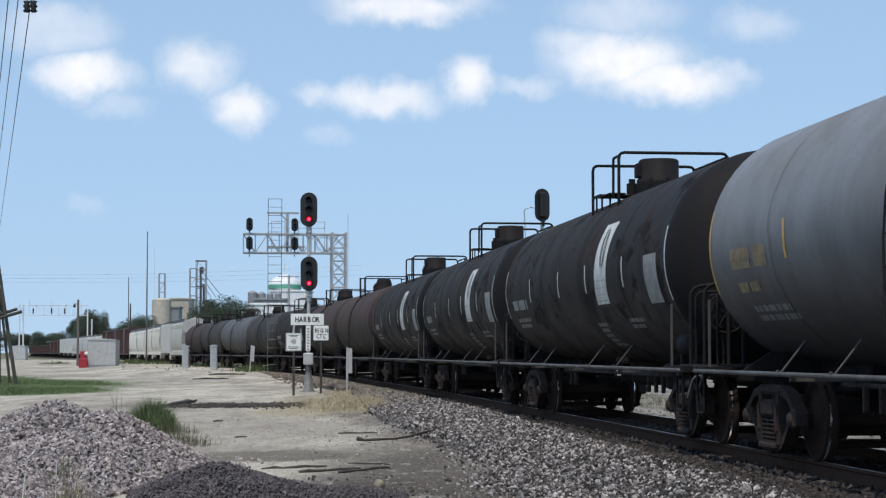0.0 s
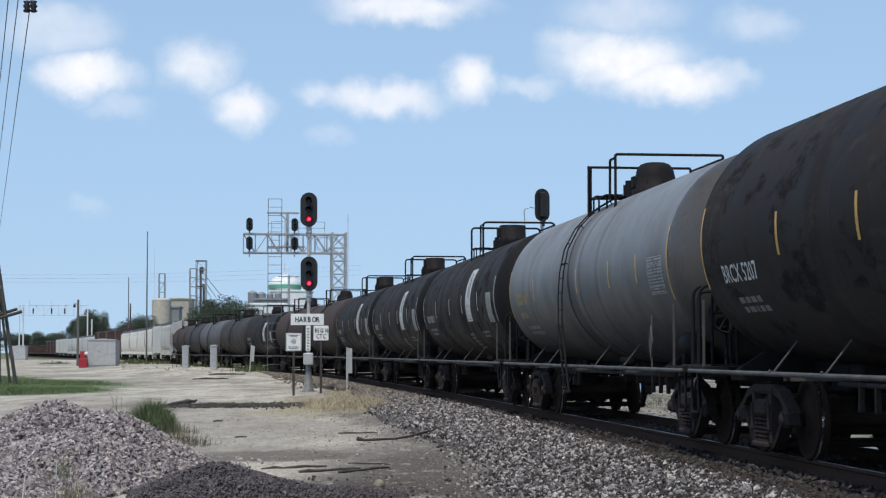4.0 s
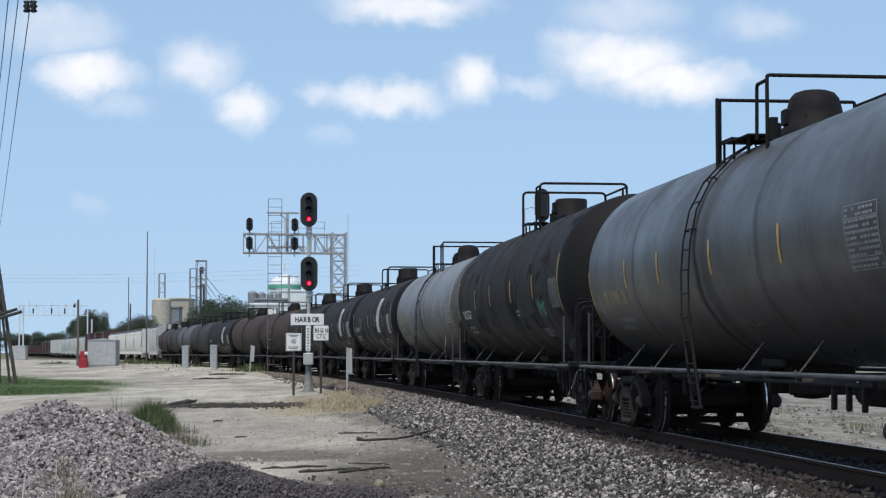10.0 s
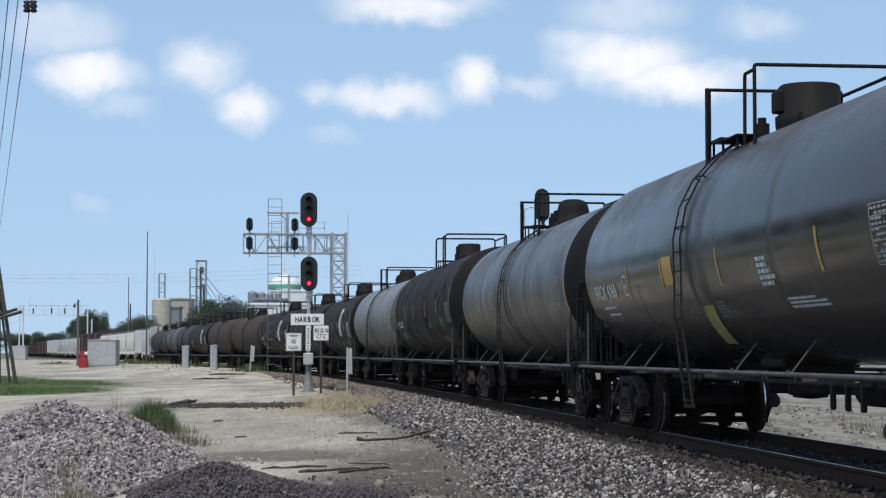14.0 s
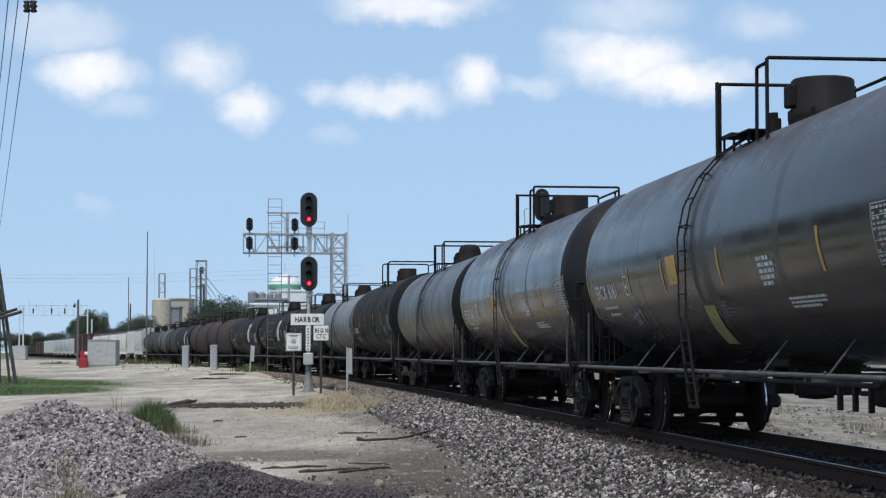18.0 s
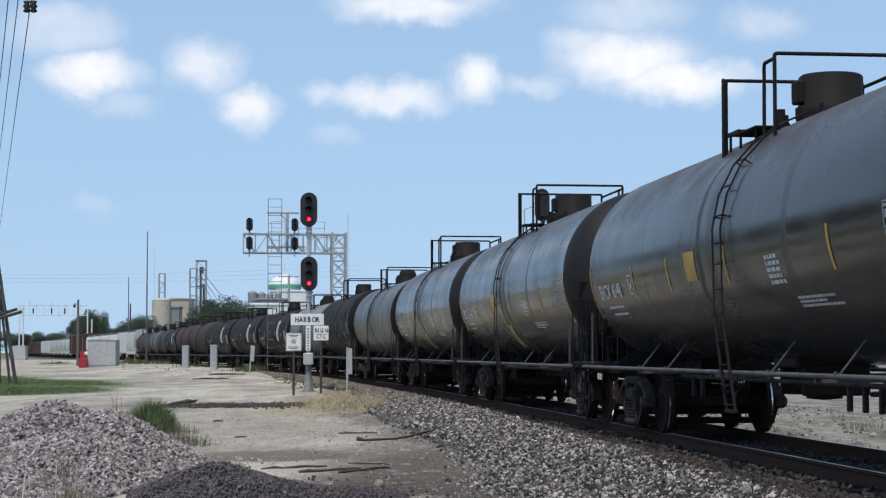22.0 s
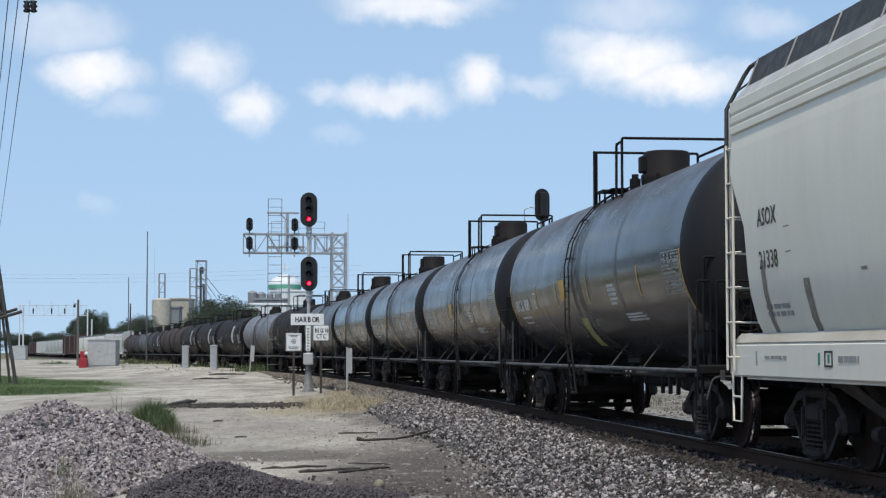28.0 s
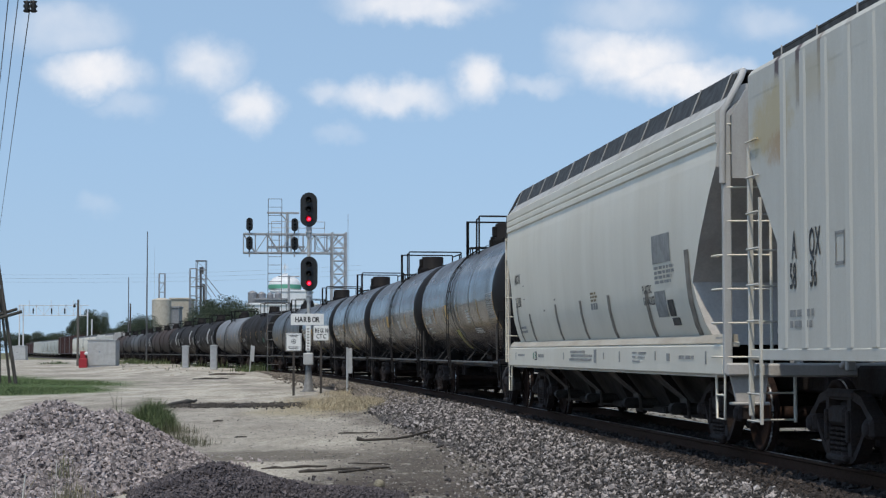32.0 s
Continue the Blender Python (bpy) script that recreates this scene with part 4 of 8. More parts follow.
# ---- covered hoppers, boxcars and gondolas ----
def hopper_section(rounded):
    """Half outline of the body, (out, up), from the sill to the ridge."""
    if rounded:
        return [(1.30, 1.30), (1.42, 1.55), (1.50, 1.85), (1.53, 2.08), (1.57, 2.6), (1.58, 3.1), (1.577, 3.25), (1.57, 3.40), (1.565, 3.5), (1.548, 3.68), (1.572, 3.70), (1.572, 3.77), (1.556, 3.79), (1.572, 3.82),
                (1.572, 3.89), (1.556, 3.91), (1.570, 3.94), (1.570, 4.06), (1.52, 4.09), (1.44, 4.19), (1.26, 4.38), (0.8, 4.51), (0.0, 4.56)]
    return [(1.50, 1.14), (1.50, 2.0), (1.50, 2.36), (1.50, 2.8), (1.50, 3.36), (1.50, 4.02), (1.502, 4.05), (1.502, 4.30), (1.46, 4.36), (0.8, 4.48), (0.0, 4.54)]


def hopper_body_mesh(long, rounded, mt):
    b = Build()
    sec = hopper_section(rounded)
    sec = sec + [(-x, z) for x, z in sec[-2::-1]]
    za, zb, low = (3.40, 2.08, 1.44) if rounded else (3.36, 2.36, 1.20)

    def reach(z):
        if z > za:
            return long / 2 - 0.12
        if z > zb:
            return long / 2 - 0.12 - (low - 0.12) * (za - z) / (za - zb)
        return long / 2 - low + (0.45 * (zb - z) if rounded else 0.0)

    cols = 13
    vs, fs, k = [], [], len(sec)
    for i in range(cols):
        for x, z in sec:
            q = reach(z)
            if rounded and i > cols // 2:
                q = max(q, min(long / 2 - 0.12, long / 2 - 0.12 - 0.85 * (3.25 - z) / 1.0), long / 2 - 0.95) - (0.27 if z > 2.4 else 0.0)
            vs.append((x, (2 * i / (cols - 1) - 1) * q, z))
    for i in range(cols - 1):
        for q in range(k - 1):
            fs.append((i * k + q, (i + 1) * k + q, (i + 1) * k + q + 1, i * k + q + 1))
    # the curved sides are smooth, mouldings and roof are crisp
    low = [f for f in fs if rounded and max(vs[i][2] for i in f) < 3.6]
    b.add(vs, low, 0, True)
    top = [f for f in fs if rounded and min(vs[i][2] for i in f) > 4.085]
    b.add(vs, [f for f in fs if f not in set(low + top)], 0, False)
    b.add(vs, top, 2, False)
    for i, turn in ((0, 1), (cols - 1, -1)):
        ring = vs[i * k:(i + 1) * k]
        b.add(ring, [(q, q + 1, k - 2 - q, k - 1 - q)[::turn] for q in range(k // 2) if ring[q][2] < za - 0.01], 1)
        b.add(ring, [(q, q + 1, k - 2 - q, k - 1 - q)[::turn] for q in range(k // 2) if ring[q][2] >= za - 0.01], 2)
    return b.mesh("body", mt, M["end_steel"], M["end_grey"])


def hopper_car(spec):
    long = spec["long"]
    rounded = spec["rounded"]
    mt = M[spec["paint"]]
    fine = spec.get("fine", False)
    eh = long / 2
    car = tagged(new("hopper_car"), spec["label"], "hopper car", "covered hopper cars of the freight train")
    car.empty_display_size = 0.2
    key = (long, rounded, spec["paint"])
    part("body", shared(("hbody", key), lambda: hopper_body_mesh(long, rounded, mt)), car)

    def sill(x):
        b = Build()
        if rounded:
            b.box(x * 1.38, -eh + 0.15, 0.93, x * 1.50, eh - 0.15, 1.30, 0.02)
            b.box(x * 1.28, -eh + 0.15, 1.27, x * 1.47, eh - 0.15, 1.33, 0.015)
            b.box(x * 1.36, -eh + 0.6, 0.905, x * 1.45, eh - 0.6, 0.93)
        else:
            b.box(x * 1.44, -eh + 0.15, 1.12, x * 1.508, eh - 0.15, 1.24, 0.006)
        return b.mesh("side_sill", mt)
    def ledge(x):
        b = Build()
        vs = [(x * px, y, pz) for y in (-eh + 0.18, eh - 0.18) for px, pz in ((1.495, 1.315), (1.40, 1.42), (1.30, 1.42), (1.30, 1.315))]
        fs = [(0, 1, 5, 4), (1, 2, 6, 5), (2, 3, 7, 6), (3, 0, 4, 7), (3, 2, 1, 0), (4, 5, 6, 7)]
        b.add(vs, [f[::-x] for f in fs])
        return b.mesh("sill_ledge", M["ledge"])
    for x in (-1, 1):
        ob = part("side_sill", shared(("hsill", key, x), lambda: sill(x)), car)
        if rounded:
            part("sill_ledge", shared(("ledge", key, x), lambda: ledge(x)), ob, "dusty beige sloping ledge")
    if not rounded:
        def rib():
            b = Build()
            b.prism([(0.012, -0.06), (0.012, 0.06), (-0.006, 0.12), (-0.006, -0.12)], 1.25, 4.27, 'z')
            return b.mesh("rib", mt)
        n = 24
        for k in range(n):
            y = -eh + 0.75 + (long - 1.5) * k / (n - 1)
            z0 = 1.1
            for x in (-1, 1):
                if abs(y) < eh - 1.3:
                    part("rib", shared(("rib", spec["paint"]), rib), car, "", pose(x * 1.503, y, 0, 0, 0, 0 if x > 0 else 180))

    # hoppers under the body, with their gates
    def chute(y):
        b = Build()
        w = 1.5 if rounded else long * 0.1
        for y0, y1, z0, z1, x0, x1 in ((y - w, y + w, 1.4, 0.36, 1.25, 0.6),):
            top = [(-x0, y0, z0), (x0, y0, z0), (x0, y1, z0), (-x0, y1, z0)]
            g = 0.8 if rounded else 0.5
            bot = [(-x1, y - g, z1), (x1, y - g, z1), (x1, y + g, z1), (-x1, y + g, z1)]
            b.add(top + bot, [(0, 4, 5, 1), (1, 5, 6, 2), (2, 6, 7, 3), (3, 7, 4, 0), (4, 7, 6, 5)])
        b.box(-0.75, y - g - 0.05, 0.28, 0.75, y + g + 0.05, 0.38, 0.02)
        out = 1.12 if rounded else 0.85
        b.tube([(-out, y, 0.42), (out, y, 0.42)], 0.085 if rounded else 0.06, 10)
        for x in (-out, out):
            b.tube([(x, y - 0.09, 0.42), (x, y + 0.09, 0.42)], 0.085, 10)
        return b.mesh("hopper_chute", M["chute"])
    # added strip: the lit face of a chute side, drawn as a shape
    def brace(y, x):
        b = Build()
        for (xa, ya, za), (xb, yb, zb), w0, w1 in (((1.34, y + 0.70, 0.95), (0.98, y + 0.12, 0.56), 0.34, 0.22), ((0.98, y + 0.12, 0.56), (0.96, y + 0.02, 0.30), 0.20, 0.15)):
            outer = [(x * xa, ya - w0, za), (x * xa, ya + w0, za), (x * xb, yb + w1, zb), (x * xb, yb - w1, zb)]
            inner = [(px - x * 0.04, py, pz - 0.02) for px, py, pz in outer]
            fs = [(0, 1, 2, 3), (7, 6, 5, 4), (0, 4, 5, 1), (1, 5, 6, 2), (2, 6, 7, 3), (3, 7, 4, 0)]
            b.add(outer + inner, [f[::x] for f in fs])
        return b.mesh("chute_brace", M["chute_lit"])
    n = 4 if rounded else 3
    for k in range(n):
        y = (k - 1.5) * 3.1 if rounded else (k - 1) * long * 0.205
        pan = part("hopper_chute", shared(("chute", long, k), lambda: chute(y)), car, "dark grimy discharge hopper")
        if rounded and fine:
            for x in (-1, 1):
                part("chute_brace", shared(("brace", k, x), lambda: brace(y, x)), pan, "brown strip drawn for the lit face of the chute side")

    def slope(e):
        b = Build()
        y0, y1 = e * (eh - 1.55), e * (eh - 0.35)
        vs = [(-1.2, y1, 3.7), (1.2, y1, 3.7), (1.2, e * (eh - 2.9), 1.25), (-1.2, e * (eh - 2.9), 1.25)]
        b.add(vs, [(0, 1, 2, 3) if e < 0 else (3, 2, 1, 0)])
        if rounded and e < 0:
            b.prism([(-1.42, 0.95), (-1.34, 0.62), (-1.00, 0.62), (-0.96, 0.95)], -eh + 0.10, -eh + 0.16, 'y')
            b.box(-1.40, -eh + 0.02, 0.585, -0.96, -eh + 0.24, 0.62, 0.01)
        b.box(-1.48, e * (eh - 0.20), 0.93, 1.48, e * eh, 1.08, 0.02)
        for x in (-0.5, 0.5):
            b.box(x - 0.05, e * (eh - 0.6), 1.0, x + 0.05, e * (eh - 0.5), 3.6, 0.015)
            b.tube([(x, e * (eh - 0.3), 1.05), (x, e * (eh - 2.2), 2.0)], 0.045, 7)
        return b.mesh("end_frame", M["end_steel"])

    def end_sheet(e):
        b = Build()
        b.prism([(-1.42, 3.25), (1.42, 3.25), (1.42, 4.0), (1.25, 4.3), (-1.25, 4.3), (-1.42, 4.0)], e * eh - 0.09 - e * 0.02, e * eh - 0.06 - e * 0.02, 'y')
        return b.mesh("end_sheet", M["end_grey"])
    def centre_sill():
        b = Build()
        b.box(-0.3, -eh, 0.72, 0.3, eh, 1.055, 0.03)
        return b.mesh("centre_sill", M["under"])
    part("centre_sill", shared(("csill", key), centre_sill), car, "grimy black centre sill")
    for e in (-1, 1):
        part("end_frame", shared(("slope", key, e), lambda: slope(e)), car)
        part("end_sheet", shared(("end_sheet", key, e), lambda: end_sheet(e)), car, "plain grey-white end sheet")
        part("coupler", shared(("coupler", e, eh, eh + 0.4), lambda: coupler_mesh(e, eh, eh + 0.4).mesh("coupler", M["bogie"])), car)

        def corner(e, x):
            b = Build()
            if not rounded:
                b.box(x * 1.47, e * (eh - 0.18), 0.5, x * 1.53, e * (eh - 0.13), 3.5, 0.008)
                return b.mesh("corner_post", mt)
            b.box(x * (1.40 if e < 0 else 1.45), e * (eh - (0.14 if e < 0 else 0.10)), 0.95, x * 1.50, e * (eh - 0.05), 4.02, 0.012)
            b.prism([(x * 1.50, 4.0), (x * 1.40, 4.0), (x * 0.9, 4.42), (x * 0.95, 4.50)][::x], e * (eh - 0.14), e * (eh - 0.05), 'y')
            return b.mesh("corner_post", M["end_grey"])

        def steps(e, x):
            b = Build()
            if rounded:
                # grab irons at the corner and a bent-bar stirrup below
                for z in (1.15, 1.55, 1.95, 2.35, 2.75, 3.15, 3.55, 3.9):
                    b.tube([(x * 1.46, e * (eh - 0.06), z), (x * 0.95, e * (eh + 0.02), z)], 0.012, 6)
                    if z < (3.6 if e > 0 else 2.5):
                        b.tube([(x * 1.50, e * (eh - 0.10), z), (x * 1.55, e * (eh - 0.13), z), (x * 1.55, e * (eh - 0.42), z), (x * 1.46, e * (eh - 0.44), z)], 0.011, 6)
                b.tube([(x * 0.95, e * (eh + 0.02), 1.0), (x * 0.95, e * (eh + 0.02), 3.95)], 0.018, 6)
                b.tube([(x * 1.48, e * (eh - 0.50), 0.98), (x * 1.48, e * (eh - 0.48), 0.42), (x * 1.48, e * (eh - 0.12), 0.42), (x * 1.48, e * (eh - 0.10), 0.98)], 0.016, 6)
                b.tube([(x * 1.48, e * (eh - 0.48), 0.70), (x * 1.48, e * (eh - 0.12), 0.70)], 0.014, 6)
                if e > 0:
                    for d in (0.13, 0.42):
                        b.tube([(x * 1.55, eh - d, 1.0), (x * 1.55, eh - d, 3.6)], 0.016, 6)
                return b.mesh("ladder", mt)
            for z in (0.45, 0.75, 1.15, 1.55, 1.95, 2.35, 2.75, 3.15, 3.55, 3.9):
                b.tube([(x * 1.46, e * (eh - 0.06), z), (x * 0.95, e * (eh + 0.02), z)], 0.012, 6)
                if z < 3.6:
                    b.tube([(x * 1.53, e * (eh - 0.10), z), (x * 1.53, e * (eh - 0.58), z)], 0.012, 6)
            b.tube([(x * 0.95, e * (eh + 0.02), 0.42), (x * 0.95, e * (eh + 0.02), 3.95)], 0.02, 6)
            b.tube([(x * 1.46, e * (eh - 0.06), 0.42), (x * 1.46, e * (eh - 0.06), 1.0)], 0.02, 6)
            b.box(x * 1.515 - 0.015, e * (eh - 0.62), 0.42, x * 1.515 + 0.015, e * (eh - 0.58), 2.9)
            return b.mesh("ladder", mt)
        def corner_pipe(e, x):
            b = Build()
            q = eh + 0.06 if e > 0 else eh - 0.07
            b.tube([(x * 1.50, e * q, 3.2), (x * 1.49, e * q, 4.05), (x * 1.27, e * q, 4.46), (x * 1.22, e * (q - 0.07), 4.55), (x * 1.21, e * (q - 0.5), 4.57)], 0.026 if e > 0 else 0.042, 8)
            if e > 0:
                b.tube([(x * 1.40, q, 4.24), (x * 1.36, q - 0.56, 4.30)], 0.012, 6)
            # front pipe in dark steel: its shaded look is put into the colour
            return b.mesh("corner_pipe", M["strut"] if e > 0 else M["end_grey"])
        for x in (-1, 1):
            if rounded:
                part("corner_pipe", shared(("hpipe", key, e, x), lambda: corner_pipe(e, x)), car, "bent corner pipe")
            part("corner_post", shared(("hpost", key, e, x), lambda: corner(e, x)), car)
            part("ladder", shared(("hlad", key, e, x), lambda: steps(e, x)), car)

    # roof walks on both edges, with their stanchions, and the hatch trough
    roof = 4.56 if rounded else 4.50

    def walk_board(x):
        b = Build()
        if rounded:
            b.box(x * 0.75, -eh + 0.30, roof + 0.0, x * 1.23, eh - 0.40, roof + 0.035, 0.01)
            b.prism([(x * 1.385, roof - 0.37), (x * 1.405, roof - 0.37), (x * 1.246, roof + 0.01), (x * 1.226, roof + 0.01)][::x], -eh + 0.30, eh - 0.40, 'y')
        else:
            b.box(x * 0.75, -eh + 0.05, roof + 0.06, x * 1.2, eh - 0.05, roof + 0.10, 0.01)
            b.box(x * 1.18, -eh + 0.10, roof - 0.30, x * 1.20, eh - 0.10, roof + 0.06)
        return b.mesh("roof_walk", M["grating"])

    def stanchion():
        b = Build()
        if rounded:
            b.prism([(-0.195, -0.38), (-0.18, -0.38), (-0.018, 0.02), (-0.033, 0.02)], -0.011, 0.011, 'y')
        else:
            b.box(-0.010, -0.011, -0.30, 0.004, 0.011, 0.10, 0.003)
        return b.mesh("walk_bracket", M["end_grey"])
    for x in (-1, 1):
        part("roof_walk", shared(("walk", key, x), lambda: walk_board(x)), car, "dark steel grating roof walk")
        if fine:
            n = 12 if rounded else 14
            for k in range(n):
                part("walk_bracket", shared(("stan", spec["paint"]), stanchion), car, "", pose(x * (1.232 if rounded else 1.22), -eh + 0.5 + (long - 1.0) * k / (n - 1), roof, 0, 0, 180 if x > 0 and rounded else 0))

    def hatch():
        b = Build()
        b.box(-0.32, -eh + 0.8, roof - 0.02, 0.32, eh - 0.8, roof + 0.14, 0.03)
        return b.mesh("hatch_cover", mt)
    part("hatch_cover", shared(("hatch", key), hatch), car)
    for name, tone, label, draw in spec.get("marks", ()):
        b = Build()
        draw(b, eh)
        ob = part(name, b.mesh(name, M[tone]), car, label)
        if name in ("small_print", "sill_print"):
            tagged(ob, kind="stuff")
    spec["wheels"] = add_bogies(car, eh - 1.9, fine, "bogie_grey" if fine else "bogie")
    spec["reach"] = eh - 1.9
    return car


def box_wagon(spec):
    """A boxcar or gondola: sides with posts, floor, ends, roof if it has one."""
    long, tall, roofed = spec["long"], spec["tall"], spec["roofed"]
    mt = M[spec["paint"]]
    eh = long / 2 - 0.3
    word = "boxcar" if roofed else "gondola"
    car = tagged(new(word), spec["label"], word, "maroon cars of the freight train")
    car.empty_display_size = 0.2
    for x in (-1, 1):
        b = Build()
        b.box(x * 1.42, -eh, 0.95, x * 1.48, eh, tall, 0.01)
        n = 15
        for k in range(n):
            y = -eh + 0.1 + (2 * eh - 0.2) * k / (n - 1)
            b.box(x * 1.48, y - 0.05, 0.95, x * 1.55, y + 0.05, tall, 0.01)
        b.box(x * 1.46, -eh, tall - 0.12, x * 1.57, eh, tall + 0.02, 0.015)
        b.box(x * 1.40, -eh, 0.85, x * 1.54, eh, 1.0, 0.015)
        part("side_wall", b.mesh("side_wall", mt), car)
    for e in (-1, 1):
        b = Build()
        b.box(-1.42, e * (eh - 0.06), 0.95, 1.42, e * eh, tall, 0.01)
        for z in np.linspace(1.3, tall - 0.3, 5):
            b.box(-1.4, e * eh, float(z) - 0.06, 1.4, e * (eh + 0.05), float(z) + 0.06, 0.02)
        part("end_wall", b.mesh("end_wall", mt), car)
        part("coupler", shared(("coupler", e, eh, long / 2), lambda: coupler_mesh(e, eh, long / 2).mesh("coupler", M["bogie"])), car)
    b = Build()
    b.box(-1.42, -eh, 0.95, 1.42, eh, 1.1)
    b.box(-0.3, -eh, 0.7, 0.3, eh, 0.95, 0.02)
    part("floor_frame", b.mesh("floor_frame", M["under"]), car)
    if roofed:
        b = Build()
        b.prism([(-1.5, tall), (1.5, tall), (1.5, tall + 0.05), (0, tall + 0.25), (-1.5, tall + 0.05)], -eh, eh, 'y')
        part("roof", b.mesh("roof", mt), car)
        b = Build()
        b.box(-1.58, -1.5, 1.05, -1.5, 1.5, tall - 0.2, 0.02)
        part("door", b.mesh("door", mt), car)
    spec["wheels"] = add_bogies(car, eh - 1.7, False)
    spec["reach"] = eh - 1.7
    return car


# Print on hopper sides: the left side, seen from there; y runs backwards.
def side_out(z, rounded):
    sec = hopper_section(rounded)
    zs = [p[1] for p in sec[:9]]
    xs = [p[0] for p in sec[:9]]
    return float(np.interp(z, zs, xs))


def side_patch(b, y0, y1, z0, z1, rounded=True, lift=0.006, lean=0.0):
    n = max(1, int(abs(z1 - z0) / 0.06))
    vs, fs = [], []
    for i in range(n + 1):
        z = z0 + (z1 - z0) * i / n
        d = lean * (1 - i / n)
        vs += [(-side_out(z, rounded) - lift, y0 + d, z), (-side_out(z, rounded) - lift, y1 + d, z)]
    for i in range(n):
        fs.append((2 * i, 2 * i + 1, 2 * i + 3, 2 * i + 2))
    b.add(vs, fs)


def side_text(text, size, back, z, rounded, wide=0.8):
    def draw(b, eh):
        flat_text(b, text, size, lambda u, v: (-side_out(z + v, rounded) - (0.007 if rounded else 0.008), eh - back - u * wide, z + v))
    return draw


def side_bars(back, z, rows, width, tall, rounded, seed=1):
    def draw(b, eh):
        rng = random.Random(seed)
        for k in range(rows):
            x = 0.0
            w = width * rng.uniform(0.65, 1.0)
            while x < w:
                q = min(w, x + rng.uniform(0.1, 0.28))
                side_patch(b, eh - back - x, eh - back - q, z - k * tall * 1.6 - tall, z - k * tall * 1.6, rounded)
                x = q + 0.05
    return draw


def side_panels(rects, rounded, lean=0.0):
    def draw(b, eh):
        for back, wide, z0, z1 in rects:
            side_patch(b, eh - back, eh - back - wide, z0, z1, rounded, 0.006, lean)
    return draw


def sill_bars(items):
    def draw(b, eh):
        rng = random.Random(41)
        for back, wide, z0, z1 in items:
            if wide < 0.45 or z1 - z0 < 0.03:
                b.box(-1.506, eh - back - wide, z0, -1.49, eh - back, z1)
                continue
            # a line of words, too small to read
            at = 0.0
            while at < wide:
                w = min(rng.uniform(0.05, 0.16), wide - at)
                b.box(-1.506, eh - back - at - w, z0, -1.49, eh - back - at, z1)
                at += w + rng.uniform(0.012, 0.05)
    return draw


# ---- the consist, from the nearest car to the farthest; s: metres along the line at the start ----
WHITE_STRIPED = (
    ("white_panel", "white_film", "white panel with a dark emblem", mark_panel(10.0, 0.95, -0.54, 0.78, 0.3)),
    ("emblem", "dark_letter", "dark ring emblem", mark_emblem(10.42, 0.36)),
    ("small_print", "grey_panel", "grey printed lines", mark_table(9.85, -0.18, 7, 0.80, 0.34)),
    ("number", "faded", "faded white car number", mark_bars(0.85, -0.24, 1, 2.0, 0.20)),
    ("small_print", "faded", "faded small print", mark_bars(0.95, -0.62, 2, 1.6, 0.08)),
    ("data_panel", "grey_panel", "faded grey data panel", mark_panel(13.45, 0.8, -0.62, 0.08)),
    ("small_print", "faded", "faded small print", mark_bars(8.9, -0.86, 5, 0.9, 0.07)),
    ("small_print", "faded", "faded small print", mark_bars(11.4, -0.82, 2, 1.3, 0.07)),
)
GLOSSY = lambda num, d=0.0, lime=True: (
    ("number", "lettering", "white painted car number", mark_number(num, 0.32, 0.62, -0.53, 0.98)),
    ("small_print", "lettering", "white small print", mark_bars(0.9, -0.66, 1, 1.4, 0.04)),
    ("small_print", "lettering", "white small print", mark_bars(1.05, -0.78, 1, 1.2, 0.04)),
    ("yellow_panel", "yellow", "yellow placard panel", mark_panel(5.25 + d, 0.55, -0.46, -0.08)),
    ("print_lines", "dark_letter", "dark printed lines", mark_table(5.30 + d, -0.16, 2, 0.45, 0.22)),
    *([("lime_band", "lime", "slanting lime-yellow band", mark_panel(6.95, 0.52, -1.46, -0.80, 0.45))] if lime else []),
    *([("white_band", "pale_yellow", "pale centre of the band", mark_panel(7.06, 0.30, -1.40, -0.98, 0.28, 0.010))] if lime else []),
    ("small_print", "faded", "grey small print", mark_bars(7.65, -0.76, 5, 0.6, 0.03)),
    ("data_table", "dirty_white", "white printed data table", mark_table(13.85, -0.04, 11, 0.95, 0.54)),
    ("small_print", "lettering", "white small print", mark_bars(9.95, -0.30, 5, 0.62, 0.045)),
    ("small_print", "lettering", "white small print", mark_bars(10.6, -0.80, 3, 1.4, 0.032)),
    ("frame_mark", "lettering", "small white framed mark", lambda b, rng, half: [shell_patch(b, half - 2.80 - d, half - 2.80 - d - w, a0, a1) for d, w, a0, a1 in
     ((0, 0.03, -0.52, -0.22), (0.20, 0.025, -0.52, -0.22), (0, 0.225, -0.245, -0.22), (0, 0.225, -0.52, -0.495), (0.08, 0.08, -0.42, -0.35))]),
)
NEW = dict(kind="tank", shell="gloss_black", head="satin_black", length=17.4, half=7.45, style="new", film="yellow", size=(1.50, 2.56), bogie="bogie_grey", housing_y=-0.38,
           struts=(4.4, 6.0, 10.9, 13.2), strips=(3.15, 5.35, 8.3, 12.2), strip_arc=(-0.56, -0.10), label="glossy black tank car with yellow reflective strips, rolling on the track", head_label="flat black tank end")
OLD = dict(kind="tank", length=16.9, half=7.3)
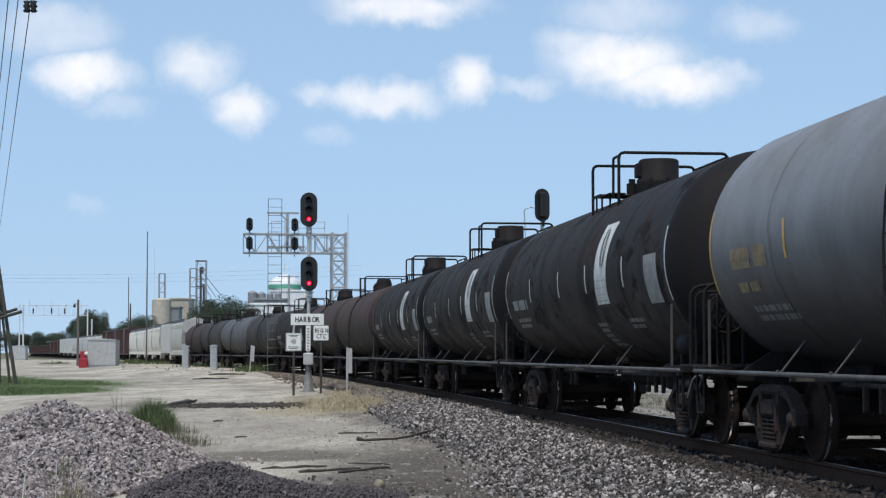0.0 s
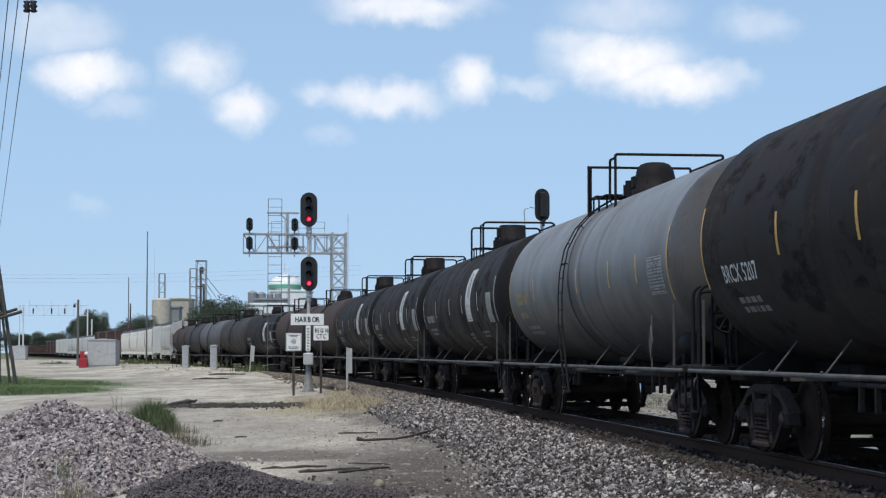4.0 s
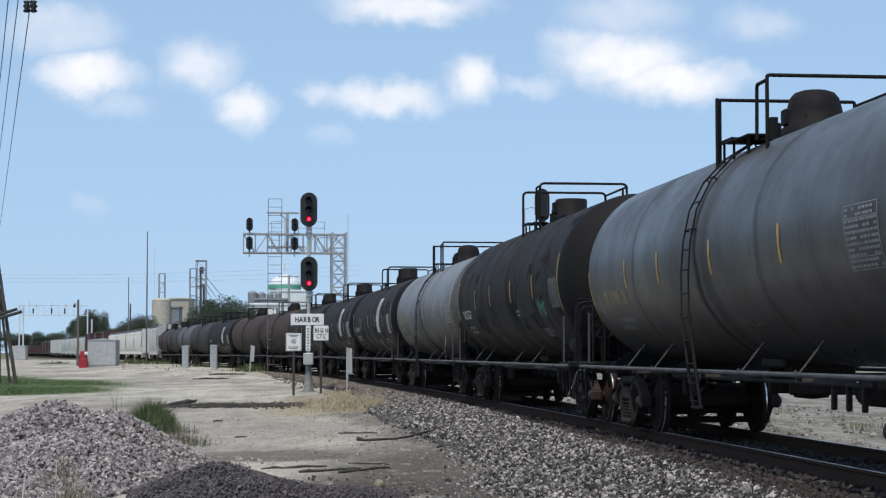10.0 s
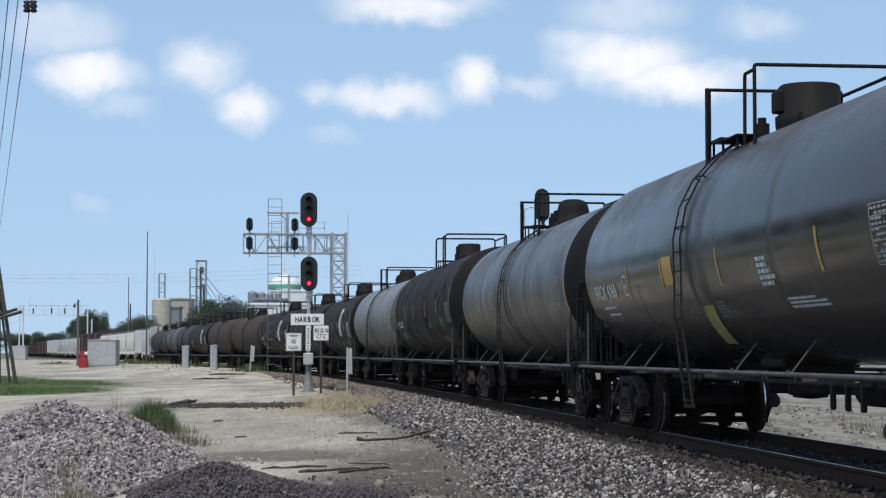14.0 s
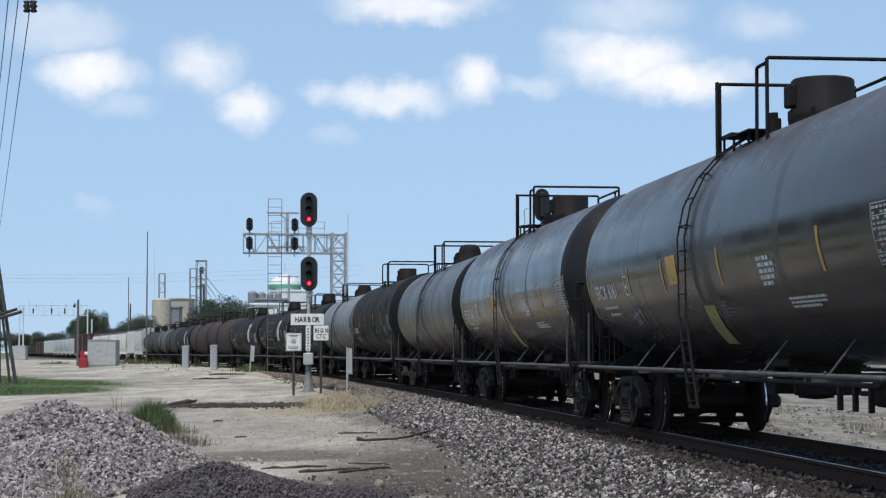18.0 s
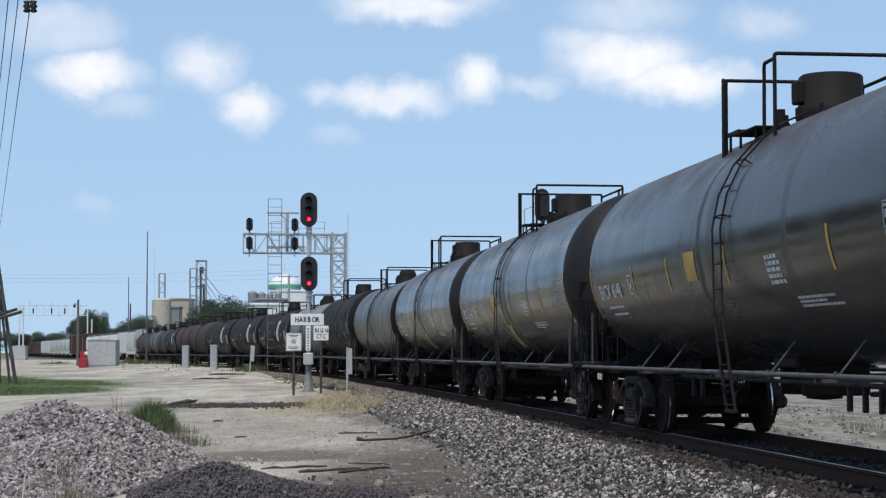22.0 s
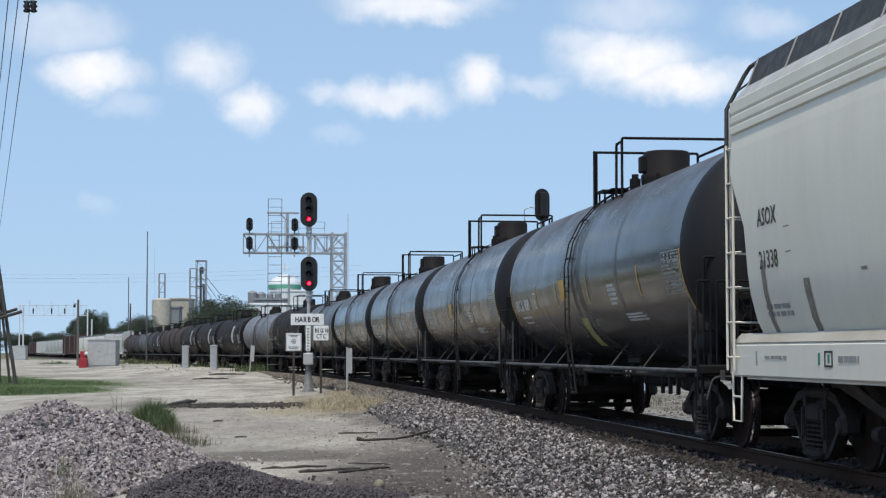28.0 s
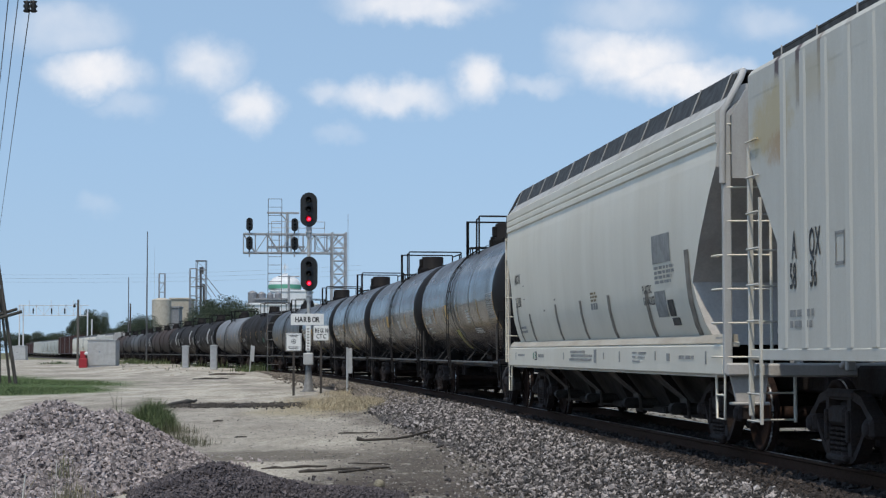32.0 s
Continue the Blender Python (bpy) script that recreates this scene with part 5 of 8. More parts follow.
CARS = [
    dict(kind="hopper", s=-124.45, long=17.6, rounded=False, paint="stained_white", fine=True, roll=True,
         label="aged white rib-sided covered hopper car with rust stains",
         marks=(("lettering", "dark_letter", "black painted letters", side_text("A", 0.40, 1.74, 2.17, False, 0.62)),
                ("lettering", "dark_letter", "black painted letters", side_text("QX", 0.40, 2.32, 2.17, False, 0.62)),
                ("lettering", "dark_letter", "black painted number", side_text("58", 0.38, 1.66, 1.86, False, 0.62)),
                ("lettering", "dark_letter", "black painted number", side_text("36", 0.38, 2.34, 1.86, False, 0.62)),
                ("small_print", "grey_panel", "grey small print", side_bars(1.66, 1.64, 2, 1.1, 0.07, False, 3)),
                ("frame_mark", "grey_panel", "small grey framed mark", side_panels([(3.15, 0.03, 2.04, 2.36), (3.40, 0.03, 2.04, 2.36), (3.15, 0.28, 2.33, 2.36), (3.15, 0.28, 2.04, 2.07)], False)))),
    dict(kind="hopper", s=-105.92, long=17.55, rounded=True, paint="white", fine=True, roll=True,
         label="white round-sided covered hopper car with tan strips",
         marks=(("lettering", "dark_letter", "black painted letters", side_text("ASOX", 0.27, 1.50, 2.57, True, 0.98)),
                ("lettering", "dark_letter", "black painted number", side_text("21338", 0.27, 1.46, 2.11, True, 1.05)),
                ("small_print", "grey_panel", "grey small print", side_bars(1.46, 1.72, 2, 1.0, 0.05, True, 5)),
                *[("reflective_strip", "tan_tape", "dirty tan reflective strip", side_panels([q], True)) for q in
                  ((1.5, 0.14, 1.42, 2.2), (2.97, 0.18, 1.42, 1.95), (5.96, 0.18, 1.42, 2.06), (8.36, 0.18, 1.42, 2.06), (10.7, 0.2, 1.42, 2.08), (13.35, 0.2, 1.42, 2.06), (15.8, 0.24, 1.42, 2.5))],
                *[("printed_square", "grey_panel", "grey square print", side_panels([q], True)) for q in ((14.0, 1.05, 2.40, 2.78), (13.95, 0.62, 1.68, 2.03))],
                *[("printed_square", "dark_letter", "dark square print", side_panels([q], True)) for q in ((14.64, 0.34, 1.68, 1.9), (14.7, 0.42, 1.56, 1.66))],
                ("small_print", "grey_panel", "grey small print", side_bars(14.05, 2.36, 4, 1.25, 0.04, True, 6)),
                ("lettering", "dark_letter", "small dark lettering", side_text("PLASTIC", 0.16, 13.22, 2.02, True, 1.0)),
                ("lettering", "dark_letter", "small dark lettering", side_text("GRANULES", 0.16, 13.22, 1.86, True, 0.9)),
                ("small_print", "old_yellow", "faded yellow-green print", side_bars(9.38, 2.16, 3, 0.62, 0.035, True, 8)),
                ("small_print", "grey_panel", "small grey figures", side_bars(9.36, 1.985, 1, 0.66, 0.10, True, 9)),
                ("bracket_mark", "tan_tape", "small rusty weld marks", side_panels([(4.75, 0.16, 1.96, 1.99), (5.95, 0.16, 2.13, 2.16), (2.45, 0.2, 2.50, 2.515), (2.45, 0.2, 2.24, 2.255)], True)),
                ("sill_print", "green_spray", "small green mark on the sill", sill_bars([(3.38, 0.05, 1.08, 1.2), (3.68, 0.05, 1.10, 1.18)])),
                ("sill_print", "dark_letter", "small black framed mark on the sill", sill_bars([(3.58, 0.022, 1.06, 1.22), (3.80, 0.022, 1.06, 1.22), (3.58, 0.24, 1.20, 1.22), (3.58, 0.24, 1.06, 1.08)])),
                ("sill_print", "grey_panel", "grey print on the sill", sill_bars([(1.15, 0.05, 1.06, 1.22), (1.5, 0.8, 1.135, 1.17), (4.0, 0.6, 1.11, 1.17), (6.7, 0.06, 1.08, 1.2), (7.4, 1.3, 1.195, 1.235), (7.45, 1.9, 1.13, 1.17), (7.3, 2.0, 1.065, 1.105), (9.5, 0.2, 1.04, 1.25), (10.25, 0.06, 1.1, 1.2), (11.45, 0.08, 1.06, 1.22), (12.4, 0.3, 1.19, 1.21), (12.8, 0.5, 1.19, 1.21), (12.4, 0.2, 1.13, 1.15), (12.75, 0.45, 1.13, 1.15), (12.4, 0.5, 1.07, 1.09), (13.85, 0.06, 1.1, 1.22), (14.55, 0.18, 1.09, 1.19), (15.25, 0.8, 1.12, 1.165), (16.6, 0.06, 1.06, 1.22)])))),
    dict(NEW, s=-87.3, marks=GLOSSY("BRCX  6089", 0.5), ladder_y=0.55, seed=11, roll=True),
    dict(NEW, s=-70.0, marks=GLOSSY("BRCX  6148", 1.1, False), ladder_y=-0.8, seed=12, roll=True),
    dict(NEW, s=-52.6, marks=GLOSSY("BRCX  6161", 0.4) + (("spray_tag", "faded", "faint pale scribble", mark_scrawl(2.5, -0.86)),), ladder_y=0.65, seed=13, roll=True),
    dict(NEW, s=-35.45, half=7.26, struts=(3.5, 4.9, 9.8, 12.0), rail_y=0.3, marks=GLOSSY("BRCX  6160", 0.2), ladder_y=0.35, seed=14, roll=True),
    dict(OLD, s=-18.7, half=7.22, shell="dull_grey", head="black", style="new", film="yellow", dome="round", rail_y=-0.2, ladder_y=0.5, seed=15, roll=True, strips=(2.8, 4.95, 7.8, 10.75), strip_arc=(-0.35, 0.08),
         label="dull dark grey tank car with faded ochre lettering",
         marks=(("number", "old_yellow", "faded ochre lettering", mark_bars(1.0, -0.35, 1, 1.7, 0.22)), ("small_print", "faded", "faded small print", mark_bars(1.3, -0.8, 2, 1.2, 0.08)),
                ("data_table", "grey_panel", "white printed data table", mark_table(12.95, 0.06, 11, 0.9, 0.6)))),
    dict(OLD, s=-1.35, half=7.35, shell="matt_black", film="yellow", size=(1.50, 2.56), rail_y=-0.9, housing_y=0.3, back=0.75, seed=16, roll=True, ladder=False, strips=(3.25, 5.85, 8.95, 11.8),
         label="worn black tank car with a green spray tag",
         marks=(("number", "lettering", "white painted car number", mark_number("BRCX 5207", 0.30, 0.85, -0.54, 1.0)),
                ("small_print", "faded", "faded small print", mark_bars(1.1, -0.74, 2, 1.2, 0.08)),
                ("spray_tag", "green_spray", "green spray-painted tag", mark_scrawl(12.1, -0.52)),
                ("data_panel", "pipe", "dark grey data panel", mark_panel(13.7, 0.85, -0.55, 0.0)),
                ("data_table", "faded", "pale printed data lines", mark_table(13.75, -0.05, 7, 0.75, 0.46)),
                ("small_print", "faded", "faded small print", mark_bars(11.6, -0.95, 4, 1.0, 0.035)),
                ("small_print", "faded", "faded small print", mark_bars(9.3, -0.5, 2, 0.6, 0.05)))),
    dict(OLD, s=15.2, half=7.2, shell="grey", head="dull_grey", dome="round", film="yellow", rail_y=-0.1, ladder_y=0.7, seed=17, roll=True, placard=True, strips=(3.1, 7.65, 10.4, 12.4), strip_arc=(-0.3, 0.12),
         label="plain grey tank car with faded ochre lettering",
         marks=(("number", "old_yellow", "faded ochre lettering", mark_bars(0.9, -0.1, 1, 1.8, 0.24)), ("small_print", "old_yellow", "faded ochre print", mark_bars(1.0, -0.5, 1, 1.2, 0.12)),
                ("small_print", "faded", "faded small print", mark_bars(1.2, -0.8, 2, 1.6, 0.08)), ("data_table", "dirty_white", "pale printed data table", mark_table(13.2, 0.0, 11, 0.85, 0.5)))),
    dict(OLD, s=32.2, half=7.4, rail_y=-0.7, shell="matt_black", marks=WHITE_STRIPED, seed=18, roll=True, ladder=False, label="worn black tank car with a white emblem panel"),
    dict(OLD, s=49.05, half=7.33, rail_y=-0.55, shell="matt_black", marks=WHITE_STRIPED, seed=19, roll=True, ladder=False, label="worn black tank car with a white emblem panel"),
    dict(OLD, s=65.6, half=7.33, rail_y=-0.7, shell="matt_black", marks=WHITE_STRIPED, seed=20, ladder=False, label="worn black tank car with a white emblem panel"),
    dict(OLD, s=82.3, shell="brown", seed=21, dome="round", fine=False, label="rusty brown tank car, weathered all over"),
    dict(OLD, s=99.0, shell="brown", seed=22, fine=False, label="rusty brown tank car, weathered all over"),
    dict(OLD, s=115.7, shell="matt_black", marks=WHITE_STRIPED, seed=23, ladder=False, fine=False, label="worn black tank car with a white emblem panel"),
    dict(OLD, s=132.0, shell="warm_grey", seed=24, fine=False, label="warm grey grimy tank car"),
    dict(OLD, s=148.0, shell="mid_grey", seed=25, dome="round", fine=False, label="grimy mid-grey tank car"),
    dict(OLD, s=164.0, shell="warm_grey", seed=26, fine=False, label="warm grey grimy tank car"),
    dict(OLD, s=179.6, shell="brown", seed=27, fine=False, label="rusty brown tank car, weathered all over"),
]
for k in range(6):
    CARS.append(dict(kind="hopper", s=197.5 + 17.5 * k, long=16.9, rounded=k != 1, paint=("cream", "old_white", "white")[min(k, 2)], label="white covered hopper car in the freight train"))
for k in range(3):
    CARS.append(dict(kind="wagon", s=304.0 + 17.5 * k, long=17.2, tall=4.95, roofed=True, paint="maroon", label="maroon boxcar in the freight train"))
for k in range(8):
    CARS.append(dict(kind="hopper", s=357.0 + 16.4 * k, long=15.8, rounded=k < 5, paint="old_white", label="white covered hopper car in the freight train"))
for k in range(3):
    CARS.append(dict(kind="wagon", s=487.0 + 16.4 * k, long=16.2, tall=4.2, roofed=True, paint="maroon", label="dark maroon boxcar in the freight train"))
for k in range(7):
    CARS.append(dict(kind="wagon", s=536.5 + 16.6 * k, long=16.4, tall=3.2, roofed=False, paint="maroon", label="rust-red gondola in the freight train"))
for spec in CARS:
    if spec["kind"] == "tank":
        spec["car"] = tank_car(spec)
    elif spec["kind"] == "hopper":
        spec["car"] = hopper_car(spec)
    else:
        spec["car"] = box_wagon(spec)


def motions():
    """The train rolls along the line; wheels of the cars that come near turn; clouds drift."""
    for spec in CARS:
        walk(spec["car"], [(t, car_pose(spec["s"] + advance(t), spec["reach"])) for t in range(33)])
        if spec.get("roll"):
            for ws in spec["wheels"]:
                y = ws.matrix_basis.translation.y
                rows = []
                for k in range(241):
                    t = k * 4 / 30
                    rows.append((t, pose(0, y, 0.457, -math.degrees(advance(t) / 0.457) + 7 * y)))
                walk(ws, rows)
    walk(CLOUDS, [(t, pose(24.0 * t / 32, 4200, 3.0 * t / 32)) for t in (0, 8, 16, 24, 32)])


# ---- track ----
def swept(profile, s0, s1, step, mt, name, off=0.0):
    """A profile of (left, up) carried along the line."""
    b = Build()
    n = int((s1 - s0) / step)
    vs, fs, k = [], [], len(profile)
    for i in range(n + 1):
        s = s0 + (s1 - s0) * i / n
        for l, z in profile:
            x, y, _ = on_track(s, l + off)
            vs.append((x, y, z))
    for i in range(n):
        for q in range(k - 1):
            fs.append((i * k + q, i * k + q + 1, (i + 1) * k + q + 1, (i + 1) * k + q))
    b.add(vs, fs)
    return b.mesh(name, mt)


# bed near black: train shade and shade between stones are in its colour
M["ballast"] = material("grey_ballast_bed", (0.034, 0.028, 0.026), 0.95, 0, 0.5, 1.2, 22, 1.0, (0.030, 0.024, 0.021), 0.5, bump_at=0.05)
M["stone"] = material("crushed_grey_stone", (0.186, 0.168, 0.160), 0.9, 0, 0.25, 3, 30, 0.2, (0.120, 0.107, 0.102), 0.5, rand=0.82, skew=2.6, island=True)
M["pink_stone"] = material("crushed_mauve_stone", (0.300, 0.262, 0.252), 0.9, 0, 0.2, 3, 30, 0.2, (0.225, 0.192, 0.186), 0.5, rand=0.5, skew=1.3, island=True)
M["dusty_stone"] = material("dusty_brown_stone", (0.185, 0.158, 0.128), 0.95, 0, 0.25, 3, 30, 0.2, (0.135, 0.112, 0.090), 0.5, rand=0.5, skew=1.5, island=True)
M["yard_pebble"] = material("mixed_grey_pebble", (0.24, 0.222, 0.205), 0.9, 0, 0.2, 3, 30, 0.2, (0.12, 0.108, 0.098), 0.5, rand=0.6, skew=1.6, island=True)
M["dark_stone"] = material("crushed_dark_stone", (0.104, 0.088, 0.090), 0.9, 0, 0.2, 3, 30, 0.2, (0.062, 0.053, 0.057), 0.5, rand=0.45, island=True)


def ground_material():
    """Pale limestone yard with damp, dirt and gravel patches; fields beyond."""
    mt = bpy.data.materials.new("limestone_yard")
    mt.use_nodes = True
    nd, ln = mt.node_tree.nodes, mt.node_tree.links
    bs = nd["Principled BSDF"]
    bs.inputs["Roughness"].default_value = 0.95
    bs.inputs["Specular IOR Level"].default_value = 0.2
    tc = nd.new("ShaderNodeTexCoord")

    def noise_at(scale, detail, stretch=(1, 1, 1)):
        mp = nd.new("ShaderNodeMapping")
        mp.inputs["Scale"].default_value = stretch
        ln.new(tc.outputs["Object"], mp.inputs[0])
        n = nd.new("ShaderNodeTexNoise")
        n.inputs["Scale"].default_value = scale
        n.inputs["Detail"].default_value = detail
        n.inputs["Roughness"].default_value = 0.65
        ln.new(mp.outputs[0], n.inputs["Vector"])
        return n.outputs[0]

    def ranged(v, a, b, lo=0.0, hi=1.0):
        r = nd.new("ShaderNodeMapRange")
        r.interpolation_type = 'SMOOTHSTEP'
        for key, q in (("From Min", a), ("From Max", b), ("To Min", lo), ("To Max", hi)):
            r.inputs[key].default_value = q
        ln.new(v, r.inputs[0])
        return r.outputs[0]

    def mixed(f, a, b):
        m = nd.new("ShaderNodeMix")
        m.data_type = 'RGBA'
        ln.new(f, m.inputs[0])
        for k, q in ((6, a), (7, b)):
            if isinstance(q, tuple):
                m.inputs[k].default_value = (*q, 1)
            else:
                ln.new(q, m.inputs[k])
        return m.outputs[2]

    def math_node(op, a, b):
        m = nd.new("ShaderNodeMath")
        m.operation = op
        for k, q in ((0, a), (1, b)):
            if isinstance(q, (int, float)):
                m.inputs[k].default_value = q
            else:
                ln.new(q, m.inputs[k])
        return m.outputs[0]

    sep = nd.new("ShaderNodeSeparateXYZ")
    ln.new(tc.outputs["Object"], sep.inputs[0])

    def blot(cx, cy, rx, ry, soft=0.5, wob=0.45):
        """A patch of dirt or turf with a ragged edge."""
        mp = nd.new("ShaderNodeMapping")
        mp.inputs["Location"].default_value = (-cx / rx, -cy / ry, 0)
        mp.inputs["Scale"].default_value = (1 / rx, 1 / ry, 0)
        ln.new(tc.outputs["Object"], mp.inputs[0])
        le = nd.new("ShaderNodeVectorMath")
        le.operation = 'LENGTH'
        ln.new(mp.outputs[0], le.inputs[0])
        d = math_node('ADD', le.outputs["Value"], math_node('MULTIPLY', math_node('SUBTRACT', rag, 0.5), wob * 2))
        return ranged(d, 1.0 + soft / 2, 1.0 - soft / 2)

    rag = noise_at(0.55, 6, (1, 0.45, 1))
    big = noise_at(0.16, 5, (1, 0.4, 1))
    med = noise_at(0.8, 7, (1, 0.22, 1))
    fine = noise_at(9.0, 6)
    grit = noise_at(60.0, 3)
    col = mixed(ranged(big, 0.38, 0.62), (0.53, 0.485, 0.405), (0.31, 0.28, 0.235))
    col = mixed(ranged(med, 0.48, 0.64, 0, 0.6), col, (0.20, 0.17, 0.138))
    col = mixed(ranged(med, 0.42, 0.30, 0, 0.8), col, (0.63, 0.585, 0.50))
    dirt = blot(0.15, 25, 1.9, 12, 0.8)
    col = mixed(math_node('MULTIPLY', dirt, 0.93), col, (0.105, 0.09, 0.075))
    col = mixed(math_node('MULTIPLY', blot(-0.75, 21.0, 1.6, 3.6, 0.7), 0.9), col, (0.085, 0.070, 0.058))
    col = mixed(math_node('MULTIPLY', blot(1.1, 27.5, 1.5, 5.0, 0.8, 0.6), 0.75), col, (0.105, 0.088, 0.073))
    col = mixed(math_node('MULTIPLY', blot(-3.6, 31.0, 1.8, 2.6, 0.7), 0.6), col, (0.22, 0.20, 0.17))
    col = mixed(math_node('MULTIPLY', blot(-2.6, 30.2, 1.3, 1.6, 0.5, 0.8), 0.9), col, (0.115, 0.098, 0.078))
    col = mixed(math_node('MULTIPLY', blot(-3.2, 43, 4.5, 12, 0.8), 0.5), col, (0.33, 0.30, 0.255))
    col = mixed(math_node('MULTIPLY', blot(-6.5, 57.5, 3.4, 2.0, 0.6, 0.7), 0.75), col, (0.13, 0.115, 0.10))
    turf = mixed(ranged(fine, 0.35, 0.65), (0.060, 0.110, 0.028), (0.085, 0.125, 0.040))
    for cx, cy, rx, ry in ((-31, 90, 15.2, 28), (-24, 80, 9.8, 12), (-41, 105, 17, 34)):
        col = mixed(blot(cx, cy, rx, ry, 0.25, 0.2), col, turf)
    col = mixed(blot(-3.2, 57, 2.4, 8, 0.9, 0.8), col, (0.36, 0.31, 0.21))
    col = mixed(math_node('MULTIPLY', ranged(sep.outputs[0], -16, -20), ranged(sep.outputs[1], 66, 60)), col, turf)
    across = math_node('ADD', sep.outputs[0], math_node('MULTIPLY', sep.outputs[1], 0.135))
    foot = math_node('MULTIPLY', ranged(math_node('ADD', across, math_node('MULTIPLY', math_node('SUBTRACT', rag, 0.5), 2.6)), 3.3, 4.6), ranged(sep.outputs[1], 80, 62))
    col = mixed(math_node('MULTIPLY', foot, ranged(med, 0.40, 0.56, 0.35, 0.85)), col, (0.160, 0.140, 0.118))
    scrub = mixed(ranged(med, 0.42, 0.58), (0.29, 0.265, 0.235), (0.16, 0.15, 0.115))
    col = mixed(ranged(across, 10.2, 11.5), col, scrub)
    far = ranged(sep.outputs[1], 380, 470)
    col = mixed(math_node('MULTIPLY', far, 0.9), col, mixed(ranged(big, 0.4, 0.6), (0.16, 0.15, 0.075), (0.09, 0.11, 0.04)))
    spots = noise_at(2.6, 6, (1, 0.35, 1))
    col = mixed(math_node('MULTIPLY', ranged(spots, 0.54, 0.66), 0.5), col, (0.17, 0.148, 0.125))
    col = mixed(math_node('MULTIPLY', ranged(spots, 0.44, 0.34), 0.35), col, (0.60, 0.565, 0.49))
    hs = nd.new("ShaderNodeHueSaturation")
    ln.new(col, hs.inputs["Color"])
    ln.new(math_node('ADD', ranged(fine, 0.3, 0.7, 0.66, 1.12), ranged(grit, 0.35, 0.65, -0.2, 0.2)), hs.inputs["Value"])
    ln.new(hs.outputs[0], bs.inputs["Base Color"])
    bp = nd.new("ShaderNodeBump")
    bp.inputs["Strength"].default_value = 0.6
    bp.inputs["Distance"].default_value = 0.03
    ln.new(math_node('ADD', fine, grit), bp.inputs["Height"])
    ln.new(bp.outputs[0], bs.inputs["Normal"])
    return mt


M["ground"] = ground_material()


def ground_height(x, y):
    """Low humps and ruts of the yard; level far out."""
    r = math.hypot(x, y)
    k = 1.0 if r < 120 else max(0.0, 1 - (r - 120) / 120)
    lift = 0.0
    if 85 < y < 420:
        off = float(np.interp(y, LINE_Y, LINE_X)) - x
        a, c = min(1.0, (y - 85) / 60), min(1.0, max(0.0, (13 - off) / 8))
        lift = 0.36 * a * a * (3 - 2 * a) * c * c * (3 - 2 * c) * min(1.0, (420 - y) / 100)
    return lift + k * (0.06 * noise.noise(Vector((x * 0.18, y * 0.10, 0.3))) + 0.025 * noise.noise(Vector((x * 0.7, y * 0.4, 4.0))))


def make_ground():
    xs = np.concatenate([-np.geomspace(4500, 40, 16), np.arange(-38, 24, 0.6), np.geomspace(25, 4500, 16)])
    ys = np.concatenate([-np.geomspace(400, 12, 8), np.arange(-10, 14, 4.0), np.arange(15, 72, 0.6), np.geomspace(73, 4600, 60)])
    vs = [(float(x), float(y), ground_height(float(x), float(y))) for y in ys for x in xs]
    n = len(xs)
    fs = [(j * n + i, j * n + i + 1, (j + 1) * n + i + 1, (j + 1) * n + i) for j in range(len(ys) - 1) for i in range(n - 1)]
    b = Build()
    b.add(vs, fs, 0, True)
    return thing("ground", b.mesh("ground", M["ground"]), pose(0, 0, 0), "pale crushed-limestone yard with damp and dirty patches", "ground", kind="structure")


make_ground()
BED = [(3.9, -0.12), (3.4, 0.02), (2.8, 0.10), (2.2, 0.20), (1.75, 0.275), (0, 0.285), (-1.75, 0.275), (-2.6, 0.16), (-3.6, -0.1)]
BED_SLIM = [(2.5, -0.12), (2.25, 0.06), (2.0, 0.18), (1.7, 0.27), (1.5, 0.277), (0, 0.285), (-1.75, 0.275), (-2.6, 0.16), (-3.6, -0.1)]
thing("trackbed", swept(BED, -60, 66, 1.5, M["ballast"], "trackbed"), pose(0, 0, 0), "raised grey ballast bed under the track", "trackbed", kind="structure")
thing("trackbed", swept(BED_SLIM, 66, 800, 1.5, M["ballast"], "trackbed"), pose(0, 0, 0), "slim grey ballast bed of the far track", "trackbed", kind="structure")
RAIL = [(0.036, 0.0), (0.036, -0.03), (0.01, -0.045), (0.009, -0.14), (0.07, -0.155), (0.07, -0.172), (-0.07, -0.172), (-0.07, -0.155), (-0.009, -0.14), (-0.01, -0.045), (-0.036, -0.03), (-0.036, 0.0)]
for off in (-0.755, 0.755):
    rail = thing("rail", swept([(l, z + RAIL_TOP - 0.003) for l, z in RAIL], -60, 800, 1.5, M["rail"], "rail", off), pose(0, 0, 0), "rusty dark steel rail with a worn head", "rail", "rails of the track")
    head = swept([(0.026, RAIL_TOP), (-0.026, RAIL_TOP)][::-1], -60, 800, 1.5, M["rail_head"], "rail_head", off)
    part("rail_head", head, rail, "dull worn rail head")


def tie_mesh():
    b = Build()
    b.box(-1.30, -0.115, -0.17, 1.30, 0.115, 0.0, 0.015)
    for x in (-0.755, 0.755):
        b.box(x - 0.18, -0.09, 0.0, x + 0.18, 0.09, 0.012, 0.004, 1)
        for u in (-0.1, 0.1):
            b.box(x + u - 0.012, -0.06, 0.01, x + u + 0.012, -0.03, 0.04, 0.0, 1)
    return b.mesh("tie", M["tie"], M["rail"])


